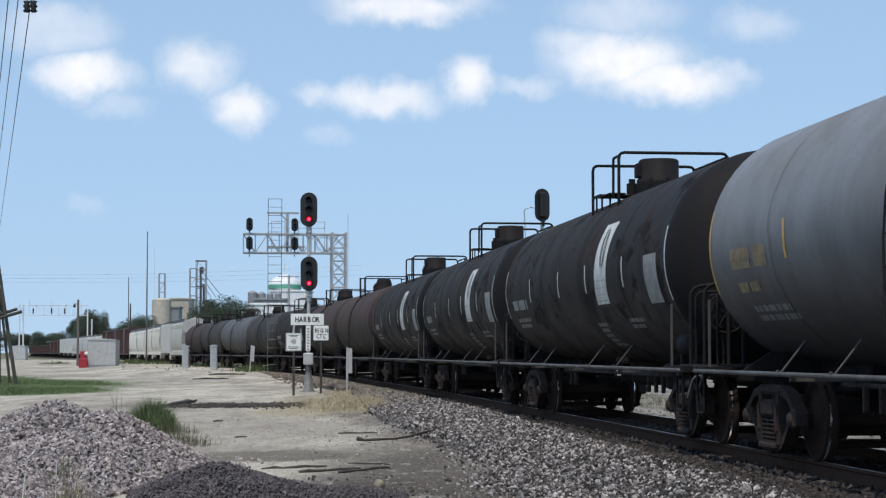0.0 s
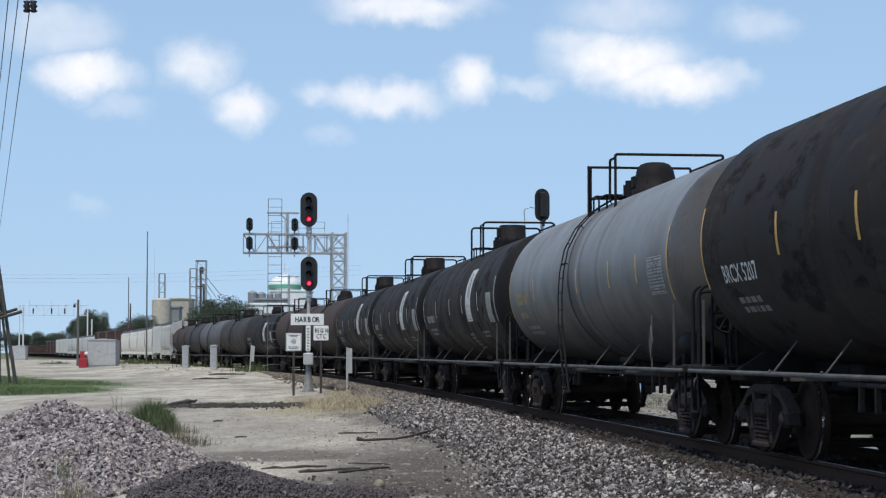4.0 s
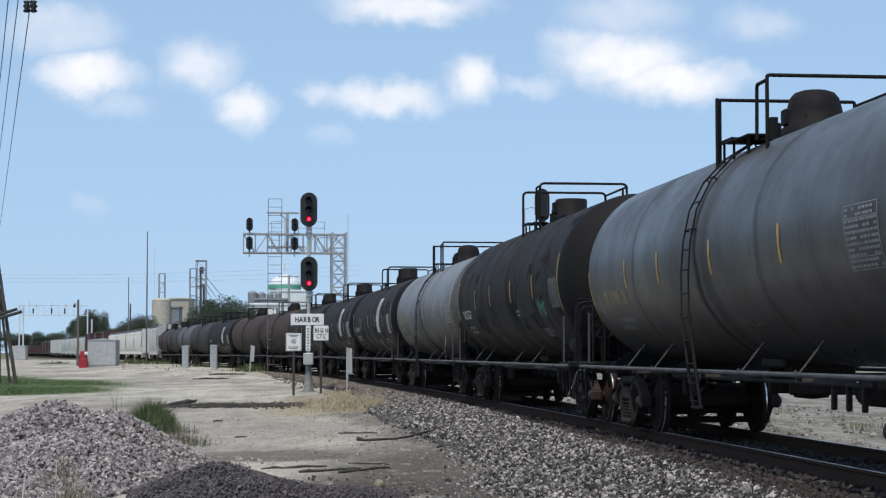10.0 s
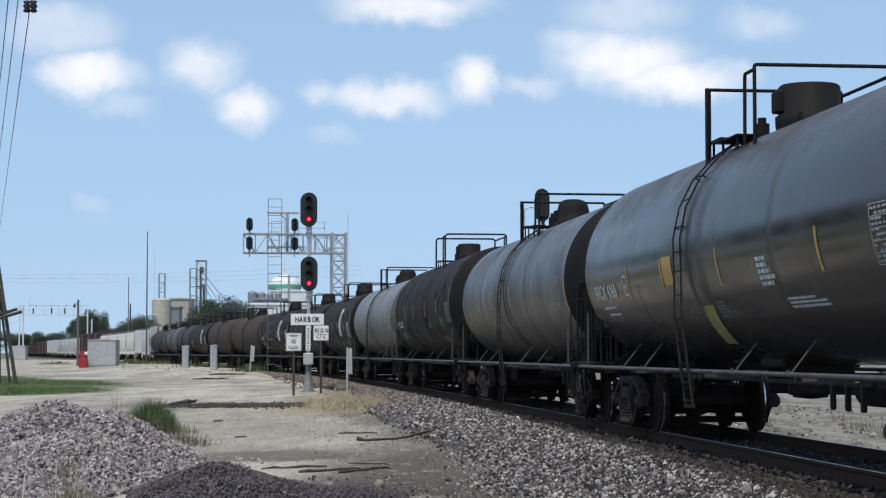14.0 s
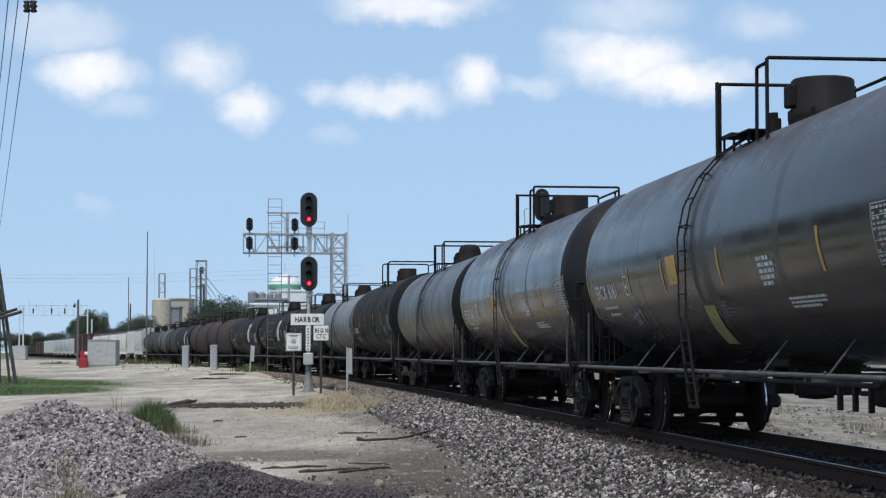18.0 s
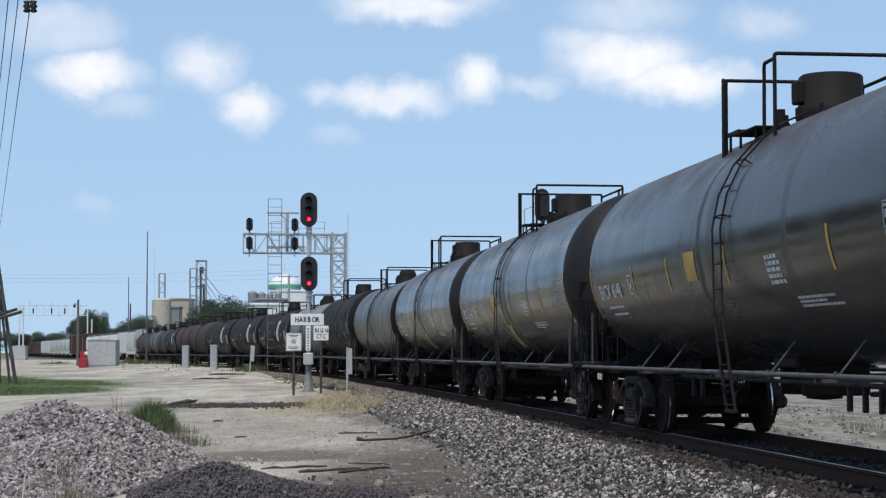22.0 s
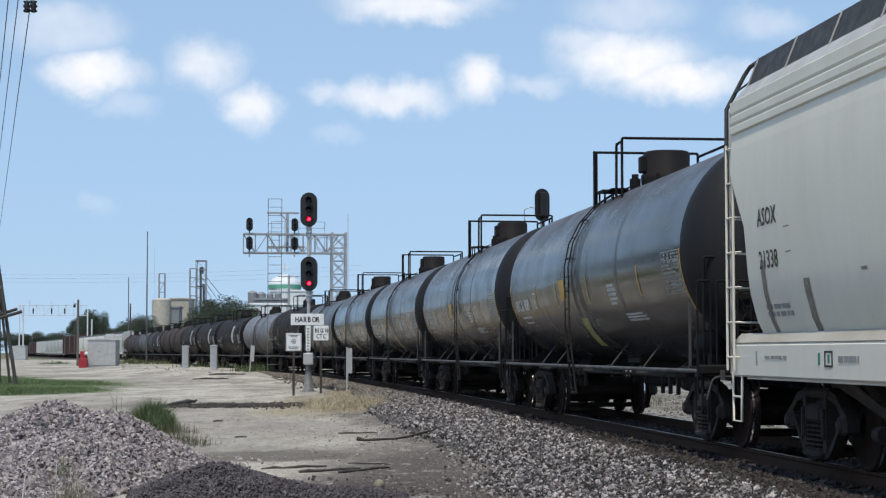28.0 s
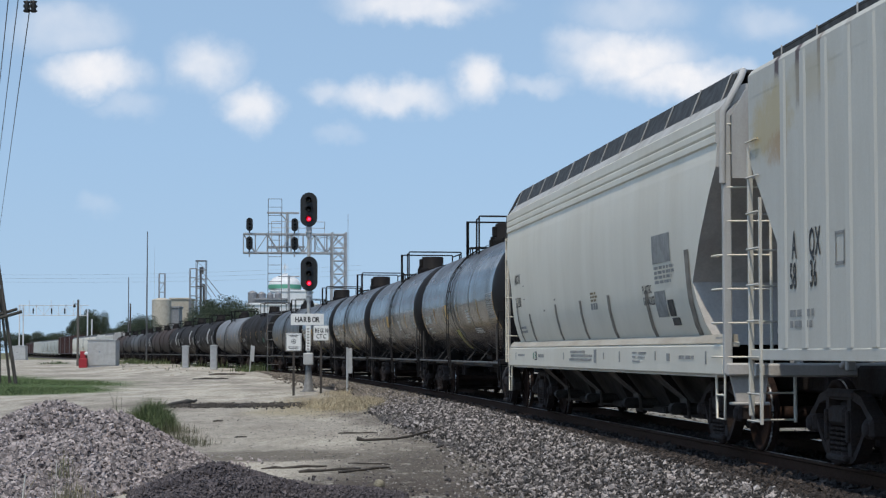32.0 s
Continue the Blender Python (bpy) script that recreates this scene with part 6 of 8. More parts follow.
TIE = tie_mesh()
track_ties = tagged(new("track_ties"), "weathered wooden ties laid across the ballast", "railway ties", kind="structure")
for k in range(150):
    s = 10 + 0.55 * k
    x, y, h = on_track(s)
    ob = new("tie", TIE)
    ob.parent = track_ties
    ob.matrix_basis = pose(x, y, RAIL_TOP - 0.172 + random.uniform(-0.012, 0.004), 0, 0, math.degrees(h) + random.uniform(-1, 1))


# ---- loose stone ----
def stone_field(name, places, sizes, mt, label, category, seed, small=False):
    """Many small crushed stones as one mesh; places: rows of x, y, z; small ones have eight facets."""
    rng = np.random.default_rng(seed)
    cube = np.array([(x, y, z) for x in (-1, 1) for y in (-1, 1) for z in (-1, 1)], float) * 0.72
    tri = np.array([0, 1, 3, 0, 3, 2, 4, 6, 7, 4, 7, 5, 0, 4, 5, 0, 5, 1, 2, 3, 7, 2, 7, 6, 0, 2, 6, 0, 6, 4, 1, 5, 7, 1, 7, 3]).reshape(-1, 3)
    if small:
        cube = np.array([(1, 0, 0), (-1, 0, 0), (0, 1, 0), (0, -1, 0), (0, 0, 1), (0, 0, -1)], float) * 1.2
        tri = np.array([0, 2, 4, 2, 1, 4, 1, 3, 4, 3, 0, 4, 2, 0, 5, 1, 2, 5, 3, 1, 5, 0, 3, 5]).reshape(-1, 3)
    n, c, t = len(places), len(cube), len(tri)
    v = cube[None] + rng.uniform(-0.42, 0.42, (n, c, 3))
    v = v * rng.uniform(0.6, 1.25, (n, 1, 3))
    q = rng.normal(size=(n, 4))
    q /= np.linalg.norm(q, axis=1)[:, None]
    w, x, y, z = q.T
    rot = np.stack([1 - 2 * (y * y + z * z), 2 * (x * y - z * w), 2 * (x * z + y * w), 2 * (x * y + z * w), 1 - 2 * (x * x + z * z), 2 * (y * z - x * w),
                    2 * (x * z - y * w), 2 * (y * z + x * w), 1 - 2 * (x * x + y * y)], 1).reshape(n, 3, 3)
    v = np.einsum('nij,nkj->nki', rot, v) * np.asarray(sizes)[:, None, None] + np.asarray(places)[:, None, :]
    f = (tri[None] + c * np.arange(n)[:, None, None]).reshape(-1)
    me = bpy.data.meshes.new(name)
    me.vertices.add(n * c)
    me.vertices.foreach_set("co", v.reshape(-1).astype(np.float32))
    me.loops.add(len(f))
    me.loops.foreach_set("vertex_index", f.astype(np.int32))
    me.polygons.add(n * t)
    me.polygons.foreach_set("loop_start", np.arange(0, n * t * 3, 3, dtype=np.int32))
    me.polygons.foreach_set("use_smooth", np.zeros(n * t, dtype=bool))
    me.materials.append(mt)
    me.update(calc_edges=True)
    return thing(name, me, pose(0, 0, 0), label, category, kind="stuff")


def bed_height(left):
    a = [p[0] for p in BED][::-1]
    return np.interp(left, a, [p[1] for p in BED][::-1])


rng = np.random.default_rng(4)
n = 165000
s = 13 + 75 * rng.random(n) ** 1.35
left = rng.uniform(1.35, 6.0, n)
edge = 3.15 + 0.75 * np.clip((30 - s) / 9, 0, 1) - 0.9 * np.clip((s - 60) / 12, 0, 1) + 0.3 * np.sin(s * 0.7) * np.sin(s * 0.23)
keep = (left > 1.35 + (0.42 + rng.exponential(0.10, n)) * np.clip((44 - s) / 24, 0, 1)) & (left < edge + rng.exponential(0.17, n) * np.clip((70 - s) / 40, 0.25, 1))
s, left = s[keep], left[keep]
px = np.interp(s, GRID, LINE_X) - left * np.cos(np.interp(s, GRID, TURN))
py = np.interp(s, GRID, LINE_Y) - left * np.sin(np.interp(s, GRID, TURN))
pz = np.maximum(bed_height(left), 0.0) + rng.uniform(-0.015, 0.04, len(s))
spots = np.stack([px, py, pz], 1)
sizes = (0.0150 + 0.019 * rng.random(len(s)) ** 2) * (1 + np.clip((s - 25) / 60, 0, 0.3))
dusty = rng.random(len(s)) < np.clip((py - 50) / 16, 0, 0.92)
stone_field("ballast_stones", spots[~dusty], sizes[~dusty], M["stone"], "crushed grey ballast stones along the track", "ballast", 5, True)
stone_field("ballast_stones", spots[dusty], sizes[dusty], M["dusty_stone"], "dusty brown ballast stones along the farther track", "ballast", 15, True)

n = 15000
s, left = 12 + 60 * rng.random(n) ** 1.4, rng.uniform(-1.6, 1.55, n)
keep = np.abs(np.abs(left) - 0.755) > 0.09
s, left = s[keep], left[keep]
px = np.interp(s, GRID, LINE_X) - left * np.cos(np.interp(s, GRID, TURN))
py = np.interp(s, GRID, LINE_Y) - left * np.sin(np.interp(s, GRID, TURN))
stone_field("ballast_stones", np.stack([px, py, bed_height(left) + rng.uniform(-0.01, 0.02, len(s))], 1), 0.018 + 0.02 * rng.random(len(s)), M["dark_ballast"], "oily ballast between the rails, darkened for the train's shade", "ballast", 7)
n = 11000
s = 12 + 32 * rng.random(n) ** 1.2
left = 1.2 + (0.25 + 0.55 * np.clip((44 - s) / 24, 0, 1)) * rng.random(n) + rng.exponential(0.05, n)
px = np.interp(s, GRID, LINE_X) - left * np.cos(np.interp(s, GRID, TURN))
py = np.interp(s, GRID, LINE_Y) - left * np.sin(np.interp(s, GRID, TURN))
stone_field("ballast_stones", np.stack([px, py, bed_height(left) + rng.uniform(-0.005, 0.02, n)], 1), 0.012 + 0.014 * rng.random(n), M["dark_ballast"], "oily brown ballast beside the rail, darkened for the train's shade", "ballast", 9)
n = 9000
s, left = 84 + 90 * rng.random(n) ** 1.2, 1.4 + rng.exponential(0.3, n)
px = np.interp(s, GRID, LINE_X) - left * np.cos(np.interp(s, GRID, TURN))
py = np.interp(s, GRID, LINE_Y) - left * np.sin(np.interp(s, GRID, TURN))
stone_field("ballast_stones", np.stack([px, py, np.maximum(bed_height(left), 0.0) + 0.01], 1), 0.03 + 0.04 * rng.random(n), M["dusty_stone"], "dusty brown ballast stones along the far track", "ballast", 6)


def pile_height(x, y, peaks):
    z = 0.0
    for cx, cy, rx, ry, h in peaks:
        d = np.hypot((x - cx) / rx, (y - cy) / ry)
        z = np.maximum(z, h * (1 - np.sqrt(d * d + 0.03)) / (1 - 0.03 ** 0.5))
    return z


def stone_pile(name, peaks, area, count, size, mt, label, seed):
    """A heap: a lumpy core and loose stones over it."""
    rng = np.random.default_rng(seed)
    x0, x1, y0, y1 = area
    b = Build()
    nx, ny = 40, 40
    xs, ys = np.linspace(x0, x1, nx), np.linspace(y0, y1, ny)
    vs = [(float(x), float(y), float(pile_height(x, y, peaks)) - 0.05) for y in ys for x in xs]
    b.add(vs, [(j * nx + i, j * nx + i + 1, (j + 1) * nx + i + 1, (j + 1) * nx + i) for j in range(ny - 1) for i in range(nx - 1)], 0, True)
    # dark core: the shade in gaps between stones is put into its colour
    heap = thing(name, b.mesh(name, M["dark_stone"]), pose(0, 0, 0), label, "gravel pile")
    x, y = rng.uniform(x0, x1, count), rng.uniform(y0, y1, count)
    z = pile_height(x, y, peaks)
    keep = (z > 0.015) | (rng.random(count) < 0.015)
    x, y, z = x[keep], y[keep], z[keep]
    st = stone_field("gravel", np.stack([x, y, z + rng.uniform(-0.03, 0.03, len(x))], 1), rng.uniform(0.7, 1.35, len(x)) * size, mt, "", "", seed + 1)
    st.parent = heap
    return heap


stone_pile("gravel_pile", [(-5.55, 26.6, 2.0, 3.4, 0.93), (-4.72, 26.3, 1.5, 3.2, 0.81), (-6.9, 25.6, 2.2, 3.4, 0.66), (-4.9, 24.2, 1.8, 3.2, 0.58), (-4.2, 24.6, 1.1, 3.0, 0.42), (-6.0, 22.5, 2.4, 3.4, 0.42)], (-9.4, -2.6, 18.6, 30.4), 50000, 0.0255, M["pink_stone"],
           "heap of crushed mauve-grey stone", 8)
stone_pile("dark_gravel_pile", [(-2.65, 21.9, 1.05, 2.0, 0.34), (-2.0, 20.8, 1.0, 1.7, 0.25), (-2.3, 20.2, 1.0, 1.8, 0.28), (-1.45, 21.0, 1.25, 1.9, 0.10)], (-4.6, 0.2, 18.0, 24.8), 34000, 0.017, M["dark_stone"],
           "low heap of dark crushed stone", 9)

# ---- clouds ----
def cloud_material(blobs):
    mt = bpy.data.materials.new("cloud")
    mt.use_nodes = True
    nd, ln = mt.node_tree.nodes, mt.node_tree.links
    nd.remove(nd["Principled BSDF"])
    out = nd["Material Output"]
    tc = nd.new("ShaderNodeTexCoord")
    wob = nd.new("ShaderNodeTexNoise")
    wob.inputs["Scale"].default_value = 0.012
    wob.inputs["Detail"].default_value = 6
    wob.inputs["Roughness"].default_value = 0.55
    ln.new(tc.outputs["Object"], wob.inputs["Vector"])
    sub = nd.new("ShaderNodeVectorMath")
    sub.operation = 'MULTIPLY_ADD'
    sub.inputs[1].default_value = (90, 0, 90)
    sub.inputs[2].default_value = (-45, 0, -45)
    ln.new(wob.outputs["Color"], sub.inputs[0])
    add = nd.new("ShaderNodeVectorMath")
    ln.new(tc.outputs["Object"], add.inputs[0])
    ln.new(sub.outputs[0], add.inputs[1])
    total = None
    for cx, cz, rx, rz, k in blobs:
        mp = nd.new("ShaderNodeMapping")
        mp.inputs["Location"].default_value = (-cx / rx, 0, -cz / rz)
        mp.inputs["Scale"].default_value = (1 / rx, 0, 1 / rz)
        ln.new(add.outputs[0], mp.inputs[0])
        le = nd.new("ShaderNodeVectorMath")
        le.operation = 'LENGTH'
        ln.new(mp.outputs[0], le.inputs[0])
        mr = nd.new("ShaderNodeMapRange")
        mr.interpolation_type = 'SMOOTHSTEP'
        mr.inputs["From Min"].default_value = 1.35
        mr.inputs["From Max"].default_value = 0.25
        mr.inputs["To Max"].default_value = k
        ln.new(le.outputs["Value"], mr.inputs[0])
        if total is None:
            total = mr.outputs[0]
        else:
            mx = nd.new("ShaderNodeMath")
            mx.operation = 'MAXIMUM'
            ln.new(total, mx.inputs[0])
            ln.new(mr.outputs[0], mx.inputs[1])
            total = mx.outputs[0]
    n2 = nd.new("ShaderNodeTexNoise")
    n2.inputs["Scale"].default_value = 0.02
    n2.inputs["Detail"].default_value = 6
    ln.new(tc.outputs["Object"], n2.inputs["Vector"])
    mr = nd.new("ShaderNodeMapRange")
    mr.inputs["From Min"].default_value = 0.3
    mr.inputs["From Max"].default_value = 0.65
    mr.inputs["To Min"].default_value = 0.78
    mr.inputs["To Max"].default_value = 1.0
    ln.new(n2.outputs[0], mr.inputs[0])
    mul = nd.new("ShaderNodeMath")
    mul.operation = 'MULTIPLY'
    ln.new(total, mul.inputs[0])
    ln.new(mr.outputs[0], mul.inputs[1])
    em = nd.new("ShaderNodeEmission")
    em.inputs["Color"].default_value = (0.97, 0.97, 1.0, 1)
    em.inputs["Strength"].default_value = 0.74
    tr = nd.new("ShaderNodeBsdfTransparent")
    mixer = nd.new("ShaderNodeMixShader")
    ln.new(mul.outputs[0], mixer.inputs[0])
    ln.new(tr.outputs[0], mixer.inputs[1])
    ln.new(em.outputs[0], mixer.inputs[2])
    ln.new(mixer.outputs[0], out.inputs["Surface"])
    return mt


def sky_at(x, y, rx, ry, k):
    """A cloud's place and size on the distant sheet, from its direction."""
    q = 4200 / 3296.0
    return ((x - 784) * q, EYE_Z + (624 - y) * q, rx * q, ry * q, k)


BLOBS = [sky_at(*p) for p in (
    (145, 128, 95, 45, 0.95), (95, 50, 110, 50, 0.45), (345, 118, 70, 52, 0.72), (420, 190, 55, 42, 0.9), (715, 8, 140, 34, 0.85), (670, 172, 115, 34, 0.8),
    (826, 142, 44, 48, 0.9), (560, 165, 40, 26, 0.5), (1100, 102, 128, 56, 1.0), (1185, 142, 130, 42, 1.0), (1030, 78, 70, 40, 0.6), (1300, 130, 50, 26, 0.4), (1100, 20, 110, 45, 0.4),
    (1345, 40, 75, 36, 0.35), (930, 150, 70, 22, 0.4), (150, 365, 40, 22, 0.16), (580, 242, 40, 20, 0.2), (200, 185, 60, 30, 0.3))]
b = Build()
b.add([(-1900, 0, 20), (1900, 0, 20), (1900, 0, 1300), (-1900, 0, 1300)], [(0, 1, 2, 3)])
CLOUDS = thing("backdrop", b.mesh("backdrop", cloud_material(BLOBS)), pose(0, 4200, 0), "small white fair-weather clouds drifting in a blue sky", "clouds", kind="structure")


# ---- signals, signs and line-side gear ----
def spot(x, y, d):
    """A place d metres off that is seen in the direction of the picture point (x, y)."""
    k = d / 3296.0
    return (x - 784) * k, d, EYE_Z + (624 - y) * k


def head_part(name_parent, at, size=1.0, lit=None, back=False):
    """A colour-light signal head: oval backplate, three hooded lenses, housing and bracket."""
    def plate():
        b = Build()
        n, w, h = 18, 0.36, 0.37
        pts = []
        for k in range(n + 1):
            a = math.pi * k / n
            pts.append((w * math.cos(a), h + w * math.sin(a)))
        for k in range(n + 1):
            a = math.pi + math.pi * k / n
            pts.append((w * math.cos(a), -h + w * math.sin(a)))
        b.prism(pts, -0.012, 0.012, 'y')
        b.box(-0.17, 0.012, -0.55, 0.17, 0.24, 0.55, 0.04)
        b.tube([(0, 0.12, -0.62), (0, 0.12, -0.95)], 0.06, 10)
        b.tube([(0, 0.12, -0.74), (0, 0.12, -0.68)], 0.10, 12)
        for z in (-0.4, 0.0, 0.4):
            for k in range(10):
                a, c = math.pi * (1.12 * k / 10 - 0.06), math.pi * (1.12 * (k + 1) / 10 - 0.06)
                p = [(0.135 * math.cos(q), -y, z + 0.135 * math.sin(q)) for q, y in ((a, 0.012), (c, 0.012), (c, 0.30), (a, 0.30))]
                p2 = [(x * 0.95, y, z + (zz - z) * 0.95) for x, y, zz in p]
                b.add(p + p2, [(0, 1, 2, 3), (7, 6, 5, 4), (2, 6, 7, 3)])
        return b.mesh("signal_head", M["signal_black"])

    def disc(mt):
        b = Build()
        b.spin([(0.105, 0.0), (0.085, -0.015), (0.0, -0.022)], 20, 'y')
        if mt is M["lamp_red"]:
            b.spin([(0.058, -0.021), (0.045, -0.027), (0.0, -0.030)], 14, 'y', (0.012, 0, -0.005), 1)
        return b.mesh("lens", mt, M["lamp_core"])
    head = part("signal_head", shared("signal_head", plate), name_parent, "black oval backplate with hooded lenses", at)
    for k, z in enumerate((-0.4, 0.0, 0.4)):
        on = lit == k
        part("lens", shared(("lens", on), lambda: disc(M["lamp_red"] if on else M["lens"])), head, "glowing red lens" if on else "", pose(0, -0.016, z))
    return head


def near_signal():
    x, y = -5.70, 78.9
    top = spot(545, 371, y)[2]
    mid = spot(545, 485, y)[2]
    sig = thing("signal_mast", None, pose(x, y, 0), "tall silver signal mast with two red lights", "railway signal", "signals of the line")
    b = Build()
    b.tube([(0, 0.15, 0.0), (0, 0.15, top + 0.2)], 0.075, 14)
    part("mast", b.mesh("mast", M["alu"]), sig)
    b = Build()
    b.spin([(0.25, 0.0), (0.25, 0.06), (0.20, 0.12), (0.13, 0.75), (0.10, 1.25), (0.0, 1.26)], 20, 'z', (0, 0.15, 0))
    b.box(-0.34, -0.18, -0.1, 0.34, 0.5, 0.03, 0.02)
    part("base_casting", b.mesh("base_casting", M["mast_base"]), sig)
    head_part(sig, pose(0, 0.02, top), lit=0)
    head_part(sig, pose(0.02, 0.02, mid), lit=0)
    for z in (top - 0.95, mid - 0.93):
        b = Build()
        b.tube([(0, 0.15, z - 0.22), (0, 0.15, z + 0.22)], 0.12, 12)
        b.box(-0.13, 0.0, z - 0.05, 0.13, 0.15, z + 0.05, 0.02)
        part("head_bracket", b.mesh("head_bracket", M["galv"]), sig)
    _, _, za = spot(545, 646, y)
    _, _, zb = spot(545, 625, y)
    b = Build()
    b.box(-0.20, -0.14, za, 0.22, 0.05, zb, 0.03)
    b.box(-0.03, 0.04, za + 0.1, 0.03, 0.1, zb - 0.1)
    part("junction_box", b.mesh("junction_box", M["alu"]), sig)
    # name board
    _, _, z0 = spot(545, 576, y)
    _, _, z1 = spot(545, 556, y)
    b = Build()
    b.box(-0.74, -0.10, z0, 0.66, -0.075, z1, 0.012)
    board = part("name_board", b.mesh("name_board", M["sign_white"]), sig, "white name board with black capitals")
    b = Build()
    for k, letter in enumerate("HARBOR"):
        flat_text(b, letter, 0.31, lambda u, v: (-0.56 + 0.178 * k + u * 0.78, -0.104, z0 + 0.13 + v), 0.035)
    part("lettering", b.mesh("lettering", M["dark_letter"]), board)
    # number strip, not to be read
    _, _, z2 = spot(545, 621, y)
    b = Build()
    b.box(-0.10, -0.09, z2, 0.10, -0.075, z0 - 0.02, 0.006)
    plate = part("number_strip", b.mesh("number_strip", M["sign_white"]), sig, "white upright strip with dark bars")
    b = Build()
    for k in range(8):
        z = z0 - 0.12 - k * (z0 - z2 - 0.1) / 8
        b.box(-0.05, -0.094, z - 0.07, 0.05, -0.091, z, 0)
    part("dark_bar", b.mesh("dark_bar", M["grey_panel"]), plate)


near_signal()


def far_signal():
    """The mast across the line that the train hides but for its head."""
    x, y, z = spot(960, 363, 82.0)
    sig = thing("signal_mast", None, pose(x, y, 0), "signal mast across the line, unlit, half hidden by the train", "railway signal", "signals of the line")
    b = Build()
    b.tube([(0, 0.15, 0), (0, 0.15, z - 0.4)], 0.075, 12)
    part("mast", b.mesh("mast", M["alu"]), sig)
    head_part(sig, pose(0, 0, z, 0, 0, 203))
    b = Build()
    b.tube(rail_frame([(-0.35, 0.5, 0.2), (-0.78, 0.5, z - 0.15), (-0.45, 0.5, z - 0.05), (-0.35, 0.5, z - 0.1)], 0.02, 0.1), 0.022, 6)
    for k in range(16):
        b.tube([(-0.35 - 0.02 * k, 0.5, 0.6 + 0.35 * k), (0.0, 0.2, 0.6 + 0.35 * k)], 0.012, 5)
    part("ladder", b.mesh("ladder", M["galv"]), sig)


far_signal()


def post_sign(x, y, z0, z1, wide, zt, face, label, emblem):
    """A small sign plate on a slim post."""
    ob = thing("post_sign", None, pose(x, y, 0), label, "sign", "signs by the signal mast")
    b = Build()
    b.box(-0.045, 0.0, -0.15, 0.045, 0.07, zt, 0.01)
    part("post", b.mesh("post", M["dark_post"]), ob)
    b = Build()
    b.box(-wide / 2, -0.03, z0, wide / 2, -0.005, z1, 0.01)
    plate = part("plate", b.mesh("plate", M["sign_white"]), ob, "white sign plate")
    b = Build()
    emblem(b, z0, z1)
    part("lettering", b.mesh("lettering", M["dark_letter"]), plate)


def emblem_ctc(b, z0, z1):
    for k, letter in enumerate("BEGIN"):
        flat_text(b, letter, 0.23, lambda u, v: (-0.25 + 0.105 * k + u * 0.66, -0.034, z1 - 0.27 + v), 0.03)
    for k, letter in enumerate("CTC"):
        flat_text(b, letter, 0.25, lambda u, v: (-0.19 + 0.135 * k + u * 0.72, -0.034, z0 + 0.08 + v), 0.03)


def emblem_round(b, z0, z1):
    zc, n = (z0 + z1) / 2 + 0.03, 20
    for k in range(n):
        a, c = 2 * math.pi * k / n, 2 * math.pi * (k + 1) / n
        b.add([(r * math.cos(q), -0.034, zc + r * math.sin(q)) for q, r in ((a, 0.075), (a, 0.095), (c, 0.095), (c, 0.075))], [(0, 1, 2, 3)])
    b.box(-0.012, -0.036, zc - 0.06, 0.012, -0.032, zc + 0.06)
    b.box(-0.055, -0.036, zc - 0.01, 0.055, -0.032, zc + 0.012)
    # lines of print above and below, and a thin border
    for k, w in enumerate((0.17, 0.20)):
        x = -w
        while x < w:
            b.box(x, -0.036, z0 + 0.085 + 0.06 * k, min(w, x + 0.055), -0.032, z0 + 0.12 + 0.06 * k)
            x += 0.075
    b.box(-0.19, -0.036, z1 - 0.10, 0.19, -0.032, z1 - 0.075)
    b.box(-0.14, -0.036, z1 - 0.15, 0.14, -0.032, z1 - 0.13)
    b.box(-0.28, -0.036, z0 + 0.02, -0.27, -0.032, z1 - 0.02)
    b.box(0.27, -0.036, z0 + 0.02, 0.28, -0.032, z1 - 0.02)
    b.box(-0.28, -0.036, z0 + 0.02, 0.28, -0.032, z0 + 0.03)
    b.box(-0.28, -0.036, z1 - 0.03, 0.28, -0.032, z1 - 0.02)


def sign_heights(ya, yb, d):
    return spot(0, ya, d)[2], spot(0, yb, d)[2]


za, zb = sign_heights(622, 590, 71.7)
post_sign(-5.74, 71.7, za, zb, 0.60, zb - 0.05, "", "small white square sign with a dark emblem on a dark post", emblem_round)
za, zb = sign_heights(603, 577, 74.6)
post_sign(-4.88, 74.6, za, zb, 0.60, zb - 0.05, "", "small white sign with black capitals on a dark post", emblem_ctc)

def marker_post(px, d, top, low, tilt, wide):
    x, y, _ = spot(px, 683, d)
    mk = thing("marker_post", None, pose(x, y, 0, 0, tilt, 0), "grey steel marker post with a flat side plate", "marker post", "marker posts by the track")
    zt, zl = spot(0, top, d)[2], spot(0, low, d)[2]
    b = Build()
    b.tube([(0, 0, -0.1), (0, 0, zt)], 0.045, 10)
    part("post", b.mesh("post", M["alu"]), mk)
    b = Build()
    b.box(0.04, -0.03, zl, 0.04 + wide, 0.0, zt - 0.05, 0.01)
    part("plate", b.mesh("plate", M["alu"]), mk)


marker_post(615, 75.0, 615, 661, 0, 0.16)
marker_post(442.5, 128.0, 611, 640, 3, 0.20)


